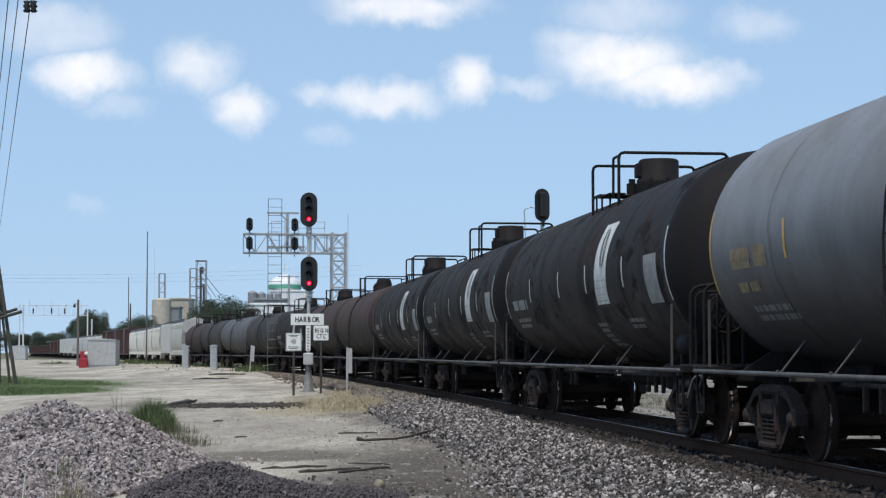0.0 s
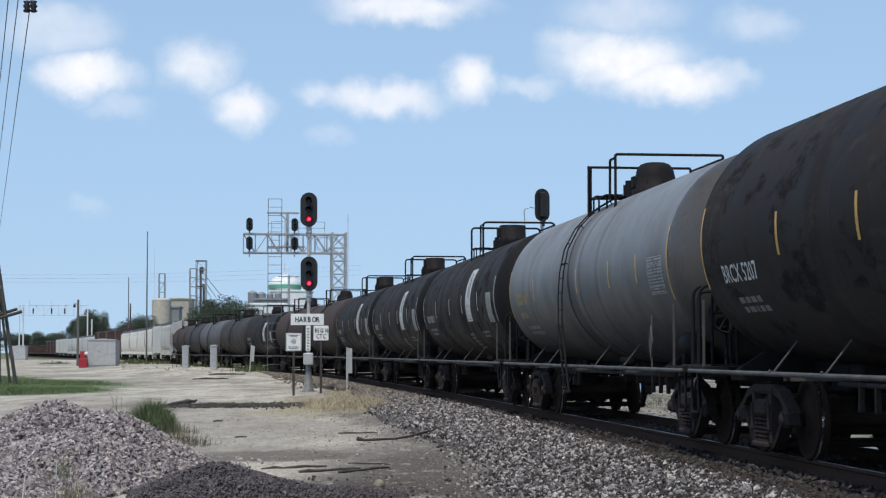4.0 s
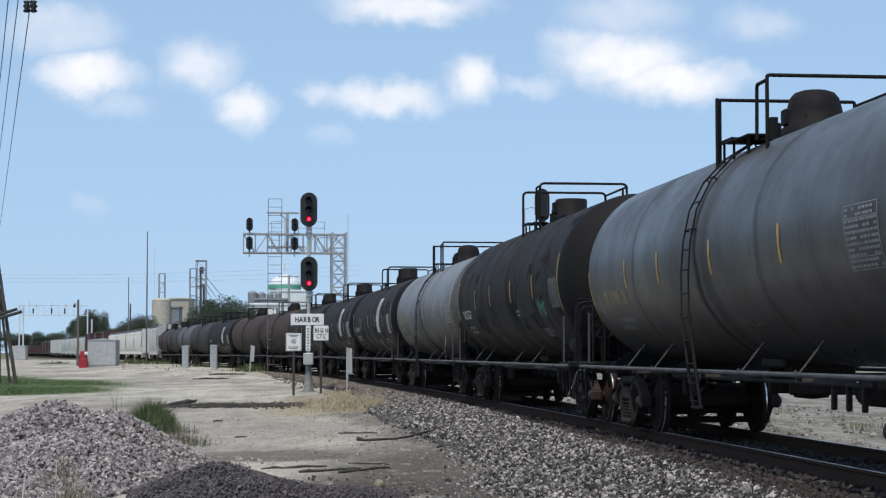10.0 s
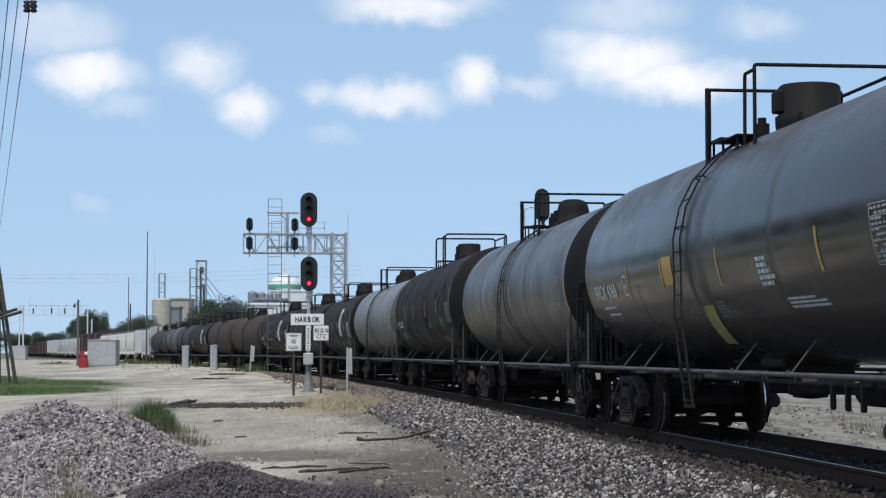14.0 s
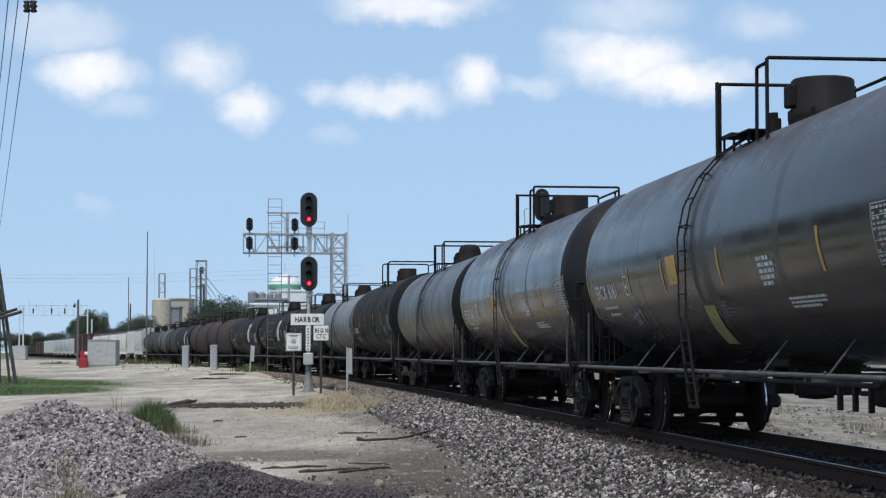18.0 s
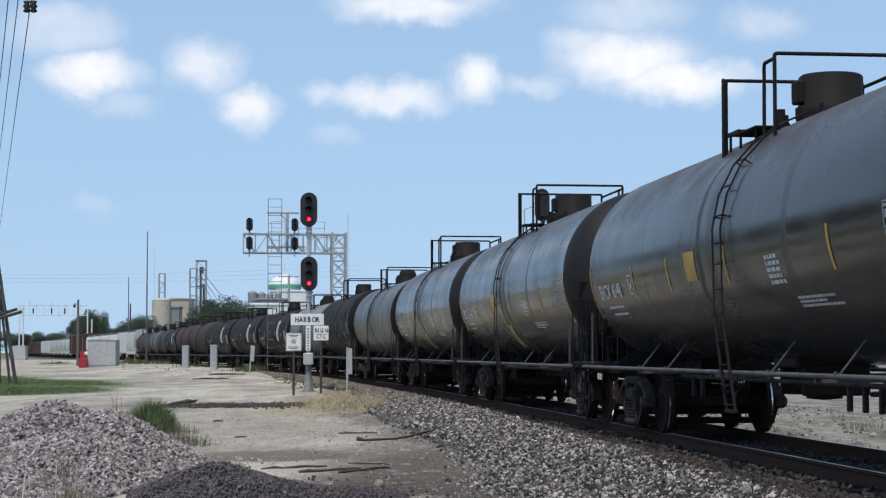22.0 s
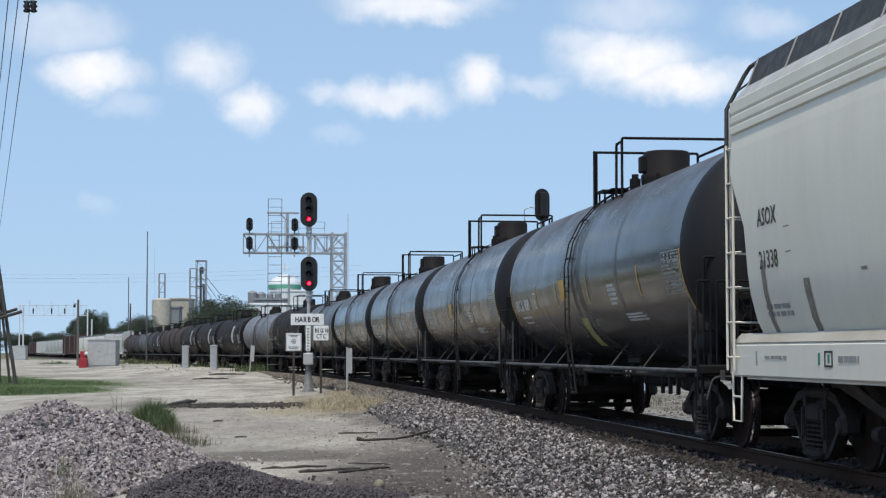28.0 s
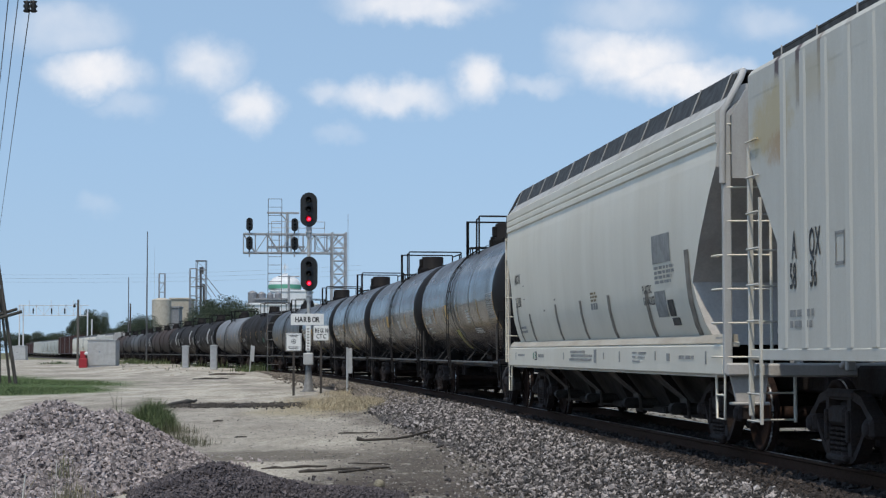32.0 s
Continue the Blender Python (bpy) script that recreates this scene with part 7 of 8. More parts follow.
def gantry():
    """A cantilever signal bridge over the track, with its heads and railings."""
    d = 128.0
    k = d / 3296.0
    x0, x1 = (431 - 784) * k, (599 - 784) * k
    zt, zb = spot(0, 416, d)[2], spot(0, 449, d)[2]
    g = thing("signal_bridge", None, pose(x1, d, 0, 0, 0, 8), "galvanised lattice signal bridge reaching over the track", "signal bridge")
    # column: four legs and crossed braces
    hw = 0.47
    for x in (-hw, hw):
        for y in (-hw, hw):
            b = Build()
            b.box(x - 0.07, y - 0.07, 0, x + 0.07, y + 0.07, zt + 0.15, 0.01)
            part("column_leg", b.mesh("column_leg", M["galv"]), g)
    def bay():
        b = Build()
        for y in (-hw, hw):
            b.tube([(-hw, y, 0), (hw, y, 0.9)], 0.028, 6)
            b.tube([(hw, y, 0), (-hw, y, 0.9)], 0.028, 6)
            b.tube([(-hw, y, 0), (hw, y, 0)], 0.028, 6)
        for x in (-hw, hw):
            b.tube([(x, -hw, 0), (x, hw, 0.9)], 0.028, 6)
        return b.mesh("brace", M["galv"])
    n = int(zt / 0.9)
    for i in range(n):
        part("brace", shared("gantry_bay", bay), g, "", pose(0, 0, zt - 0.9 * (i + 1)))
    # beam
    long = (x1 - x0)
    for y in (-0.4, 0.4):
        for z in (zb, zt):
            b = Build()
            b.box(-long, y - 0.06, z - 0.06, hw, y + 0.06, z + 0.06, 0.01)
            part("beam_chord", b.mesh("beam_chord", M["galv"]), g)
    m = 8
    for i in range(m):
        xa, xb = -long + long * i / m, -long + long * (i + 1) / m
        b = Build()
        for y in (-0.4, 0.4):
            b.tube([(xa, y, zb), (xb, y, zt)] if i % 2 else [(xa, y, zt), (xb, y, zb)], 0.03, 6)
            b.tube([(xa, y, zb), (xa, y, zt)], 0.025, 6)
        b.tube([(xa, -0.4, zt), (xa, 0.4, zt)], 0.025, 6)
        part("brace", b.mesh("brace", M["galv"]), g)
    b = Build()
    b.box(-long, -0.38, zb + 0.02, 0, 0.38, zb + 0.05)
    part("walkway", b.mesh("walkway", M["grating"]), g)
    for za, xa, xb in ((zt + 0.42, -long + 1.9, -1.0), (zt + 0.85, -long + 1.9, -1.0)):
        b = Build()
        b.tube([(xa, -0.45, za), (xb, -0.45, za)], 0.022, 6)
        part("railing", b.mesh("railing", M["galv"]), g)
    b = Build()
    for i in range(5):
        x = -long + 1.9 + i * (long - 2.9) / 4
        b.tube([(x, -0.45, zb), (x, -0.45, zt + 0.85)], 0.022, 6)
    part("railing", b.mesh("railing", M["galv"]), g)
    for px in (441, 520):
        x = (px - 784) * k - x1
        b = Build()
        b.tube([(x, -0.55, zb - 0.3), (x, -0.55, zt + 1.0)], 0.05, 8)
        b.box(x - 0.06, -0.55, zt - 0.1, x + 0.06, -0.4, zt, 0.01)
        part("head_pipe", b.mesh("head_pipe", M["galv"]), g)
        for py in (400, 433):
            h = head_part(g, pose(x, -0.7, spot(0, py, d)[2]) @ Matrix.Scale(0.62, 4))
    # upper bracket arm and post
    xp = (508 - 784) * k - x1
    za = spot(0, 378, d)[2]
    b = Build()
    b.tube([(xp, 0, zb), (xp, 0, za)], 0.10, 10)
    b.box(xp - 1.4, -0.07, za - 0.07, xp + 0.8, 0.07, za + 0.07, 0.015)
    b.tube([(xp - 0.5, 0, za), (xp, 0, za - 0.6)], 0.05, 8)
    part("bracket_arm", b.mesh("bracket_arm", M["galv"]), g)
    b = Build()
    b.box(xp - 1.4, -0.2, zb + 0.36, xp + 1.2, 0.2, zb + 0.48, 0.015)
    part("bracket_platform", b.mesh("bracket_platform", M["galv"]), g)
    b = Build()
    for r in (0.5, 0.62):
        b.tube([(-1.05 + r * math.cos(a), -0.42, (zt + zb) / 2 + r * 0.9 * math.sin(a)) for a in np.linspace(0, 6.2, 24)], 0.017, 6)
    part("cable_coil", b.mesh("cable_coil", M["dull_steel"]), g)
    b = Build()
    b.tube([(0.62, -0.3, 0), (0.62, -0.3, zt + 1.4)], 0.016, 6)
    part("antenna", b.mesh("antenna", M["galv"]), g)


gantry()


def tall_ladder():
    d = 123.5
    k = d / 3296.0
    xa, xb = (474 - 784) * k, (498 - 784) * k
    z1 = spot(0, 352, d)[2]
    lad = thing("steel_ladder", None, pose((xa + xb) / 2, d, 0), "tall galvanised ladder beside the track", "ladder")
    w = (xb - xa) / 2
    for x in (-w, w):
        b = Build()
        b.box(x - 0.02, -0.02, 0.2, x + 0.02, 0.02, z1, 0.008)
        part("rail", b.mesh("rail", M["dull_steel"]), lad)
    b = Build()
    b.tube([(-w, 0, 0), (w, 0, 0)], 0.018, 6)
    rung = b.mesh("rung", M["dull_steel"])
    n = int((z1 - 0.7) / 0.55)
    for i in range(n + 1):
        part("rung", rung, lad, "", pose(0, 0, z1 - 0.55 * i))
    b = Build()
    b.box(-w - 0.15, -0.2, -0.1, w + 0.15, 0.2, 0.25, 0.03)
    part("footing", b.mesh("footing", M["dull_steel"]), lad)


tall_ladder()


def bungalow(x, y, w, deep, h, label):
    ob = thing("equipment_shed", None, pose(x, y, ground_height(x, y)), label, "equipment shed", "railway equipment sheds")
    b = Build()
    b.box(-w / 2, 0, 0.12, w / 2, deep, h, 0.03)
    part("body", b.mesh("body", M["alu"]), ob)
    b = Build()
    b.prism([(-w / 2 - 0.06, h), (w / 2 + 0.06, h), (w / 2 + 0.06, h + 0.05), (0, h + 0.2), (-w / 2 - 0.06, h + 0.05)], -0.06, deep + 0.06, 'y')
    part("roof", b.mesh("roof", M["alu"]), ob)
    b = Build()
    b.box(-0.35, -0.03, 0.25, 0.62, 0.0, h - 0.25, 0.012)
    door = part("door", b.mesh("door", M["alu"]), ob)
    b = Build()
    b.box(-0.30, -0.06, h * 0.55, -0.12, -0.03, h * 0.55 + 0.12, 0.01)
    part("handle", b.mesh("handle", M["tread"]), door)
    b = Build()
    b.box(-w / 2 + 0.05, 0.05, -0.3, w / 2 - 0.05, deep - 0.05, 0.12)
    part("plinth", b.mesh("plinth", M["galv"]), ob)


bungalow(-35.7, 195.0, 2.95, 2.4, 2.75, "silver sheet-metal equipment shed in the yard")
bungalow(-87.0, 382.0, 2.9, 2.4, 2.9, "silver sheet-metal equipment shed far off")

# red cabinet beside the shed
x, y = -37.5, 194.2
rc = thing("red_cabinet", None, pose(x, y, ground_height(x, y)), "bright red steel cabinet with a white dial, beside the silver shed", "cabinet")
b = Build()
b.box(-0.42, 0, 0, 0.42, 0.6, 1.0, 0.04)
b.box(-0.30, 0.05, 1.0, 0.25, 0.5, 1.75, 0.05)
part("body", b.mesh("body", M["red"]), rc)
b = Build()
b.spin([(0.0, -0.04), (0.17, -0.04), (0.19, 0.0)], 16, 'y', (0.34, 0.02, 1.5))
part("dial", b.mesh("dial", M["sign_white"]), rc, "round white dial")


def case(px, d, w, ya, yb):
    x, y, z = spot(px, ya, d)
    g = ground_height(x, y)
    ob = thing("relay_case", None, pose(x, y, g), "slim grey steel relay case standing by the track", "relay case", "relay cases by the track")
    h = spot(0, yb, d)[2] - g
    b = Build()
    b.box(-w / 2, 0, 0.0, w / 2, 0.5, h - 0.1, 0.02)
    part("body", b.mesh("body", M["alu"]), ob)
    b = Build()
    b.prism([(-w / 2 - 0.05, h - 0.1), (w / 2 + 0.05, h - 0.1), (w / 2 + 0.03, h - 0.02), (0, h + 0.02), (-w / 2 - 0.03, h - 0.02)], -0.05, 0.55, 'y')
    part("cap", b.mesh("cap", M["alu"]), ob)
    b = Build()
    b.box(-w / 2 + 0.06, -0.015, 0.2, w / 2 - 0.06, 0.0, h - 0.25, 0.006)
    part("door", b.mesh("door", M["galv"]), ob)


case(328.5, 152, 0.50, 648, 612)
case(378.5, 140, 0.50, 650, 611)


def pole(px, d, y_top, r, mt, label, top=0.8, y_ground=None, arms=()):
    x, y, z = spot(px, y_top, d)
    ob = thing("pole", None, pose(x, y, 0), label, "pole")
    b = Build()
    b.tube([(0, 0, -0.5), (0, 0, z * 0.5), (0, 0, z)], [r, r * (1 + top) / 2, r * top], 10)
    part("shaft", b.mesh("shaft", M[mt]), ob)
    for dz, w in arms:
        b = Build()
        b.box(-w / 2, -0.06, z - dz - 0.06, w / 2, 0.06, z - dz + 0.06, 0.01)
        part("arm", b.mesh("arm", M[mt]), ob)
    return ob


yard_pole = pole(138.5, 212, 531, 0.15, "driftwood_grey", "weathered wooden pole in the yard with a small lamp")
b = Build()
zt = spot(0, 531, 212)[2]
b.tube([(0, 0, zt - 0.55), (-0.28, 0, zt - 0.45), (-0.40, 0, zt - 0.50)], 0.04, 6)
lamp_arm = part("lamp_arm", b.mesh("lamp_arm", M["plant_dark"]), yard_pole)
b = Build()
b.spin([(0.05, 0.0), (0.12, -0.12), (0.16, -0.40), (0.0, -0.44)], 10, 'z', (-0.42, 0, zt - 0.46))
part("lamp_housing", b.mesh("lamp_housing", M["signal_black"]), lamp_arm)
pole(260, 225, 410, 0.11, "plant_dark", "tall slim grey antenna pole", 0.5)
pole(227.5, 330, 491, 0.12, "plant_dark", "slim grey pole far off", 0.6)
pole(231, 330, 538, 0.16, "post_wood", "dark wooden pole far off")
pole(273, 300, 436, 0.025, "galv", "thin whip antenna far off", 0.5)
pole(511, 175, 488, 0.12, "galv", "grey mast with a short arm beyond the track", 0.9, arms=((0.1, 2.0),))

# leaning A-frame of old poles at the edge of the lawn
x, y = -22.6, 97.5
fr = thing("utility_pole", None, pose(x, y, 0), "leaning frame of dark weathered poles with a cross plank", "utility pole")
for a, c, e, r in (((0.34, 0, -0.3), (-0.42, 0.1, 4.29), (-0.80, 0.2, 6.6), 0.10), ((-0.12, 0.6, -0.3), (-0.56, 0.5, 3.5), (-0.75, 0.5, 5.0), 0.075), ((-0.62, 0.3, -0.3), (-0.66, 0.3, 2.5), (-0.7, 0.3, 4.4), 0.07)):
    b = Build()
    b.tube([a, c, e], [r, r * 0.9, r * 0.8], 10)
    part("pole", b.mesh("pole", M["post_wood"]), fr)
for z0, z1, x1, y in ((3.22, 3.78, 0.60, -0.2), (3.42, 3.93, 0.26, 0.25)):
    b = Build()
    b.tube([(-1.3, y, z0), (x1, y, z1)], 0.11, 4)
    part("plank", b.mesh("plank", M["post_wood"]), fr)

# overhead wires at the edge of the view, with a pair of insulators
for px, py, qx in ((46, 14, -15), (27, -20, -30), (9, -20, -38)):
    a, p = Vector(spot(qx, 500, 97.7)), Vector(spot(px, py, 15.0))
    e = p + (p - a) * ((15.0 + 12) / 82.7)
    b = Build()
    b.tube([a, (a + p) / 2 + Vector((0, 0, -0.10)), p, e], 0.0045, 5)
    thing("overhead_wire", b.mesh("overhead_wire", M["copper"]), pose(0, 0, 0), "thin black overhead wire against the sky", "wire", "overhead wires")
x, y, z = spot(47, 7, 15)
ins = thing("insulator", None, pose(x, y, z), "pair of dark insulators hung on an overhead wire", "insulator")
for dx in (-0.028, 0.028):
    b = Build()
    b.spin([(0.0, -0.05), (0.02, -0.05), (0.032, -0.04), (0.018, -0.02), (0.032, 0.0), (0.018, 0.02), (0.03, 0.04), (0.0, 0.05)], 12, 'z', (dx, 0, 0))
    part("bell", b.mesh("bell", M["signal_black"]), ins)


def far_gantry():
    d = 385.0
    k = d / 3296.0
    x0 = (40 - 784) * k
    g = thing("signal_bridge", None, pose(x0, d, 0), "pale lattice signal bridge over the far tracks", "signal bridge")
    long = (157 - 40) * k
    zt, zb = spot(0, 541, d)[2], spot(0, 559, d)[2]
    for y in (-0.6, 0.6):
        for z in (zb, zt):
            b = Build()
            b.box(-0.8, y - 0.045, z - 0.045, long, y + 0.045, z + 0.045, 0.02)
            part("beam_chord", b.mesh("beam_chord", M["hazed_galv"]), g)
    for i in range(9):
        b = Build()
        xa, xb = long * i / 9, long * (i + 1) / 9
        b.tube([(xa, -0.6, zb if i % 2 else zt), (xb, -0.6, zt if i % 2 else zb)], 0.04, 6)
        b.box(xa - 0.04, -0.66, zb, xa + 0.04, -0.54, zt + (1.0 if i % 3 == 1 else 0.2))
        part("brace", b.mesh("brace", M["hazed_galv"]), g)
    for x, z in ((-0.6, zt), (0.2, zt), (long - 0.2, zt - 0.9), (long + 0.7, zt - 2.9)):
        b = Build()
        b.box(x - 0.12, -0.12, -0.5, x + 0.12, 0.12, z, 0.02)
        part("column_leg", b.mesh("column_leg", M["hazed_galv"]), g)
    for x in (2.4, 6.2, 8.9):
        b = Build()
        b.box(x - 0.14, -0.9, zb + 0.3, x + 0.14, -0.7, zb + 1.5, 0.08)
        part("signal_head", b.mesh("signal_head", M["signal_black"]), g)


far_gantry()

# ---- the plant and trees beyond ----
M["concrete"] = material("tan_silo_concrete", (0.45, 0.405, 0.335), 0.9, 0, 0.12, 0.12, 1.2, 0.1, (0.37, 0.335, 0.28), 0.5, (1, 1, 0.3))
M["plant_white"] = material("white_plant_cladding", (0.70, 0.71, 0.72), 0.6, 0, 0.1, 0.2, 2, 0.05)
M["plant_grey"] = material("grey_plant_steel", (0.26, 0.265, 0.275), 0.6, 0.2, 0.15, 0.2, 2, 0.05, (0.19, 0.19, 0.20), 0.5)
M["plant_green"] = material("green_band_paint", (0.10, 0.33, 0.22), 0.6, 0, 0.1, 0.2, 2, 0.0)


def silo(px, w_px, ya, d, mt, label, parent=None, yb=624, roof=0.06):
    x, y, z = spot(px, ya, d)
    r = w_px * d / 3296 / 2
    ob = thing("silo", None, pose(x, y, 0), label, "silo", "silos of the plant")
    b = Build()
    b.spin([(r, 0), (r, z * 0.96)], 32)
    part("wall", b.mesh("wall", M[mt]), ob)
    b = Build()
    b.spin([(r * 1.02, z * 0.955), (r * 1.02, z * 0.97), (r * 0.3, z), (0, z)], 32)
    part("roof", b.mesh("roof", M[mt]), ob)
    return ob


silo(286, 34, 528, 640, "concrete", "tan concrete grain silo")
silo(447, 17, 515, 620, "plant_grey", "grey steel bin of the plant")
silo(463, 15, 517, 620, "plant_grey", "grey steel bin of the plant")
silo(478, 12, 518, 625, "plant_grey", "grey steel bin of the plant")
silo(492, 12, 517, 625, "plant_grey", "grey steel bin of the plant")


def lattice_tower(px, w_px, ya, d, label, gear):
    x, y, z = spot(px, ya, d)
    w = w_px * d / 3296 / 2
    ob = thing("elevator_tower", None, pose(x, y, 0), label, "elevator tower", "towers of the plant")
    for a in (-w, w):
        for c in (-w, w):
            b = Build()
            b.box(a - 0.12, c - 0.12, 0, a + 0.12, c + 0.12, z, 0.03)
            part("leg", b.mesh("leg", M["plant_grey"]), ob)
    n = int(z / 3.2)
    for i in range(n):
        za, zb = z - 3.2 * (i + 1), z - 3.2 * i
        b = Build()
        if gear or i % 3 == 1:
            b.tube([(-w, -w, za), (w, -w, zb)] if i % 2 else [(w, -w, za), (-w, -w, zb)], 0.09, 5)
        b.box(-w, -w - 0.1, zb - 0.12, w, -w + 0.1, zb + 0.12)
        b.box(-w, w - 0.1, zb - 0.12, w, w + 0.1, zb + 0.12)
        part("brace", b.mesh("brace", M["plant_grey"]), ob)
    if gear:
        for a, h in ((-0.1 * w, 1.0), (0.55 * w, 0.85)):
            b = Build()
            b.box(a - 0.2 * w, -0.4 * w, 0, a + 0.2 * w, 0.4 * w, z * h - 3.0, 0.1)
            part("elevator_leg", b.mesh("elevator_leg", M["plant_dark"]), ob)
        b = Build()
        b.box(-w * 1.1, -w * 1.1, z - 0.25, w * 1.1, w * 1.1, z + 0.1, 0.05)
        b.box(-w * 0.9, -w * 0.9, z - 9.2, w * 0.9, w * 0.9, z - 8.7, 0.1)
        b.box(-w * 0.35, -w * 0.4, z - 4.6, w * 0.45, w * 0.5, z - 2.2, 0.15)
        b.box(-w * 0.9, -w * 0.9, z - 16.2, w * 0.9, w * 0.9, z - 15.7, 0.1)
        part("head_house", b.mesh("head_house", M["plant_dark"]), ob)
        for k, xe in enumerate((w * 4.6, w * 3.2, w * 2.2)):
            b = Build()
            b.tube([(0.3 * w, -w, z - 4 - 2 * k), (xe, -w, z * 0.62)], 0.14, 6)
            part("spout", b.mesh("spout", M["plant_grey"]), ob)


lattice_tower(356, 17, 462, 650, "grey steel grain-elevator tower with spouts", True)
lattice_tower(342, 12, 476, 655, "grey steel lattice tower beside the elevator", False)
lattice_tower(286.5, 10, 485, 645, "slim grey lattice tower on the silo", False)


def plant_building(x0, x1, ya, d, deep, mt, label, windows=0):
    k = d / 3296
    z = spot(0, ya, d)[2]
    w = (x1 - x0) * k
    ob = thing("plant_building", None, pose((x0 - 784) * k, d, 0), label, "industrial building", "buildings of the plant")
    b = Build()
    b.box(0, 0, 0, w, deep, z, 0.1)
    part("wall", b.mesh("wall", M[mt]), ob)
    b = Build()
    b.box(-0.3, -0.3, z, w + 0.3, deep + 0.3, z + 0.7, 0.1)
    part("roof", b.mesh("roof", M[mt]), ob)
    for i in range(windows):
        b = Build()
        a = w * (i + 0.25) / windows
        b.box(a, -0.12, z * 0.45, a + w / windows * 0.45, 0.0, z * 0.82, 0.03)
        part("window", b.mesh("window", M["lens"]), ob)


plant_building(437, 560, 541, 560, 20, "plant_white", "long low white plant building", 7)
plant_building(452, 505, 532, 610, 14, "plant_grey", "grey plant building with pipes on its roof", 3)
plant_building(479, 549, 517, 700, 14, "plant_white", "white plant building below the water tower", 6)
plant_building(301, 334, 531, 662, 16, "concrete", "tan concrete silo block with a flat top")
plant_building(303, 317, 546, 640, 8, "plant_grey", "small grey annex beside the silos")

x, y, z = spot(504, 487, 720)
wt = thing("water_tower", None, pose(x, y, 0), "white water tower with a green band", "water tower")
r = 58 * 720 / 3296 / 2
zc = spot(0, 507, 720)[2]
b = Build()
prof = [(r * math.cos(a), zc + 4.3 * math.sin(a) * (1 if a > 0 else 1.0)) for a in np.linspace(-1.35, math.pi / 2, 18)]
b.spin(prof, 40)
part("bowl", b.mesh("bowl", M["plant_white"]), wt)
b = Build()
b.spin([(r * 1.004, zc - 1.1), (r * 1.012, zc), (r * 1.004, zc + 0.5)], 40)
part("band", b.mesh("band", M["plant_green"]), wt, "green painted band")
b = Build()
b.spin([(3.2, 0), (2.2, 4), (2.0, zc - 5), (3.6, zc - 3.6)], 24)
part("column", b.mesh("column", M["plant_white"]), wt)
b = Build()
b.tube([(0, 0, zc + 4.2), (0, 0, zc + 9.0)], 0.12, 6)
for k in range(5):
    q = k * math.pi / 5
    b.tube([(-1.5 * math.cos(q), -0.1, zc + 7.4 - 1.5 * math.sin(q)), (1.5 * math.cos(q), -0.1, zc + 7.4 + 1.5 * math.sin(q))], 0.08, 5)
b.box(-1.0, -0.4, zc + 4.2, 1.0, 0.4, zc + 4.9, 0.05)
part("top_rail", b.mesh("top_rail", M["plant_white"]), wt)

M["bark"] = material("grey_bark", (0.11, 0.09, 0.07), 0.95, 0, 0.25, 1.5, 12, 0.4, (0.07, 0.058, 0.045), 0.5)
M["leaf"] = material("dark_green_leaves", (0.030, 0.047, 0.029), 0.8, 0, 0.2, 0.3, 3, 0.0, (0.050, 0.066, 0.036), 0.5, rand=0.35, island=True)
M["blade"] = material("green_grass_blades", (0.058, 0.088, 0.028), 0.8, 0, 0.2, 1.0, 6, 0.0, (0.09, 0.108, 0.042), 0.5, rand=0.4, island=True)
M["dry_weed"] = material("grey_green_weed", (0.13, 0.13, 0.075), 0.85, 0, 0.2, 1.0, 6, 0.0, (0.20, 0.18, 0.11), 0.5, rand=0.4, island=True)
M["brown_weed"] = material("dull_brown_green_weed", (0.085, 0.078, 0.045), 0.85, 0, 0.2, 1.0, 6, 0.0, (0.060, 0.066, 0.032), 0.5, rand=0.4, island=True)
M["lawn"] = material("mown_green_grass", (0.074, 0.118, 0.040), 0.85, 0, 0.2, 0.4, 6, 0.0, (0.112, 0.138, 0.060), 0.5, rand=0.3, island=True)
M["straw"] = material("dry_straw_grass", (0.43, 0.36, 0.24), 0.85, 0, 0.2, 1.0, 6, 0.0, (0.33, 0.28, 0.19), 0.5, rand=0.3, island=True)


def tri_soup(name, centres, size, mt, seed, flat=0.0, up=0.0):
    """Many small leaf triangles and quads in one mesh."""
    rng = np.random.default_rng(seed)
    n = len(centres)
    a = rng.normal(size=(n, 3))
    a /= np.linalg.norm(a, axis=1)[:, None]
    c = np.cross(a, rng.normal(size=(n, 3)))
    c /= np.linalg.norm(c, axis=1)[:, None]
    s = size * rng.uniform(0.6, 1.4, (n, 1))
    v = np.stack([centres - a * s, centres - c * s * 0.6, centres + a * s, centres + c * s * 0.6], 1).reshape(-1, 3)
    me = bpy.data.meshes.new(name)
    me.vertices.add(4 * n)
    me.vertices.foreach_set("co", v.reshape(-1).astype(np.float32))
    me.loops.add(4 * n)
    me.loops.foreach_set("vertex_index", np.arange(4 * n, dtype=np.int32))
    me.polygons.add(n)
    me.polygons.foreach_set("loop_start", np.arange(0, 4 * n, 4, dtype=np.int32))
    me.materials.append(mt)
    me.update(calc_edges=True)
    return me


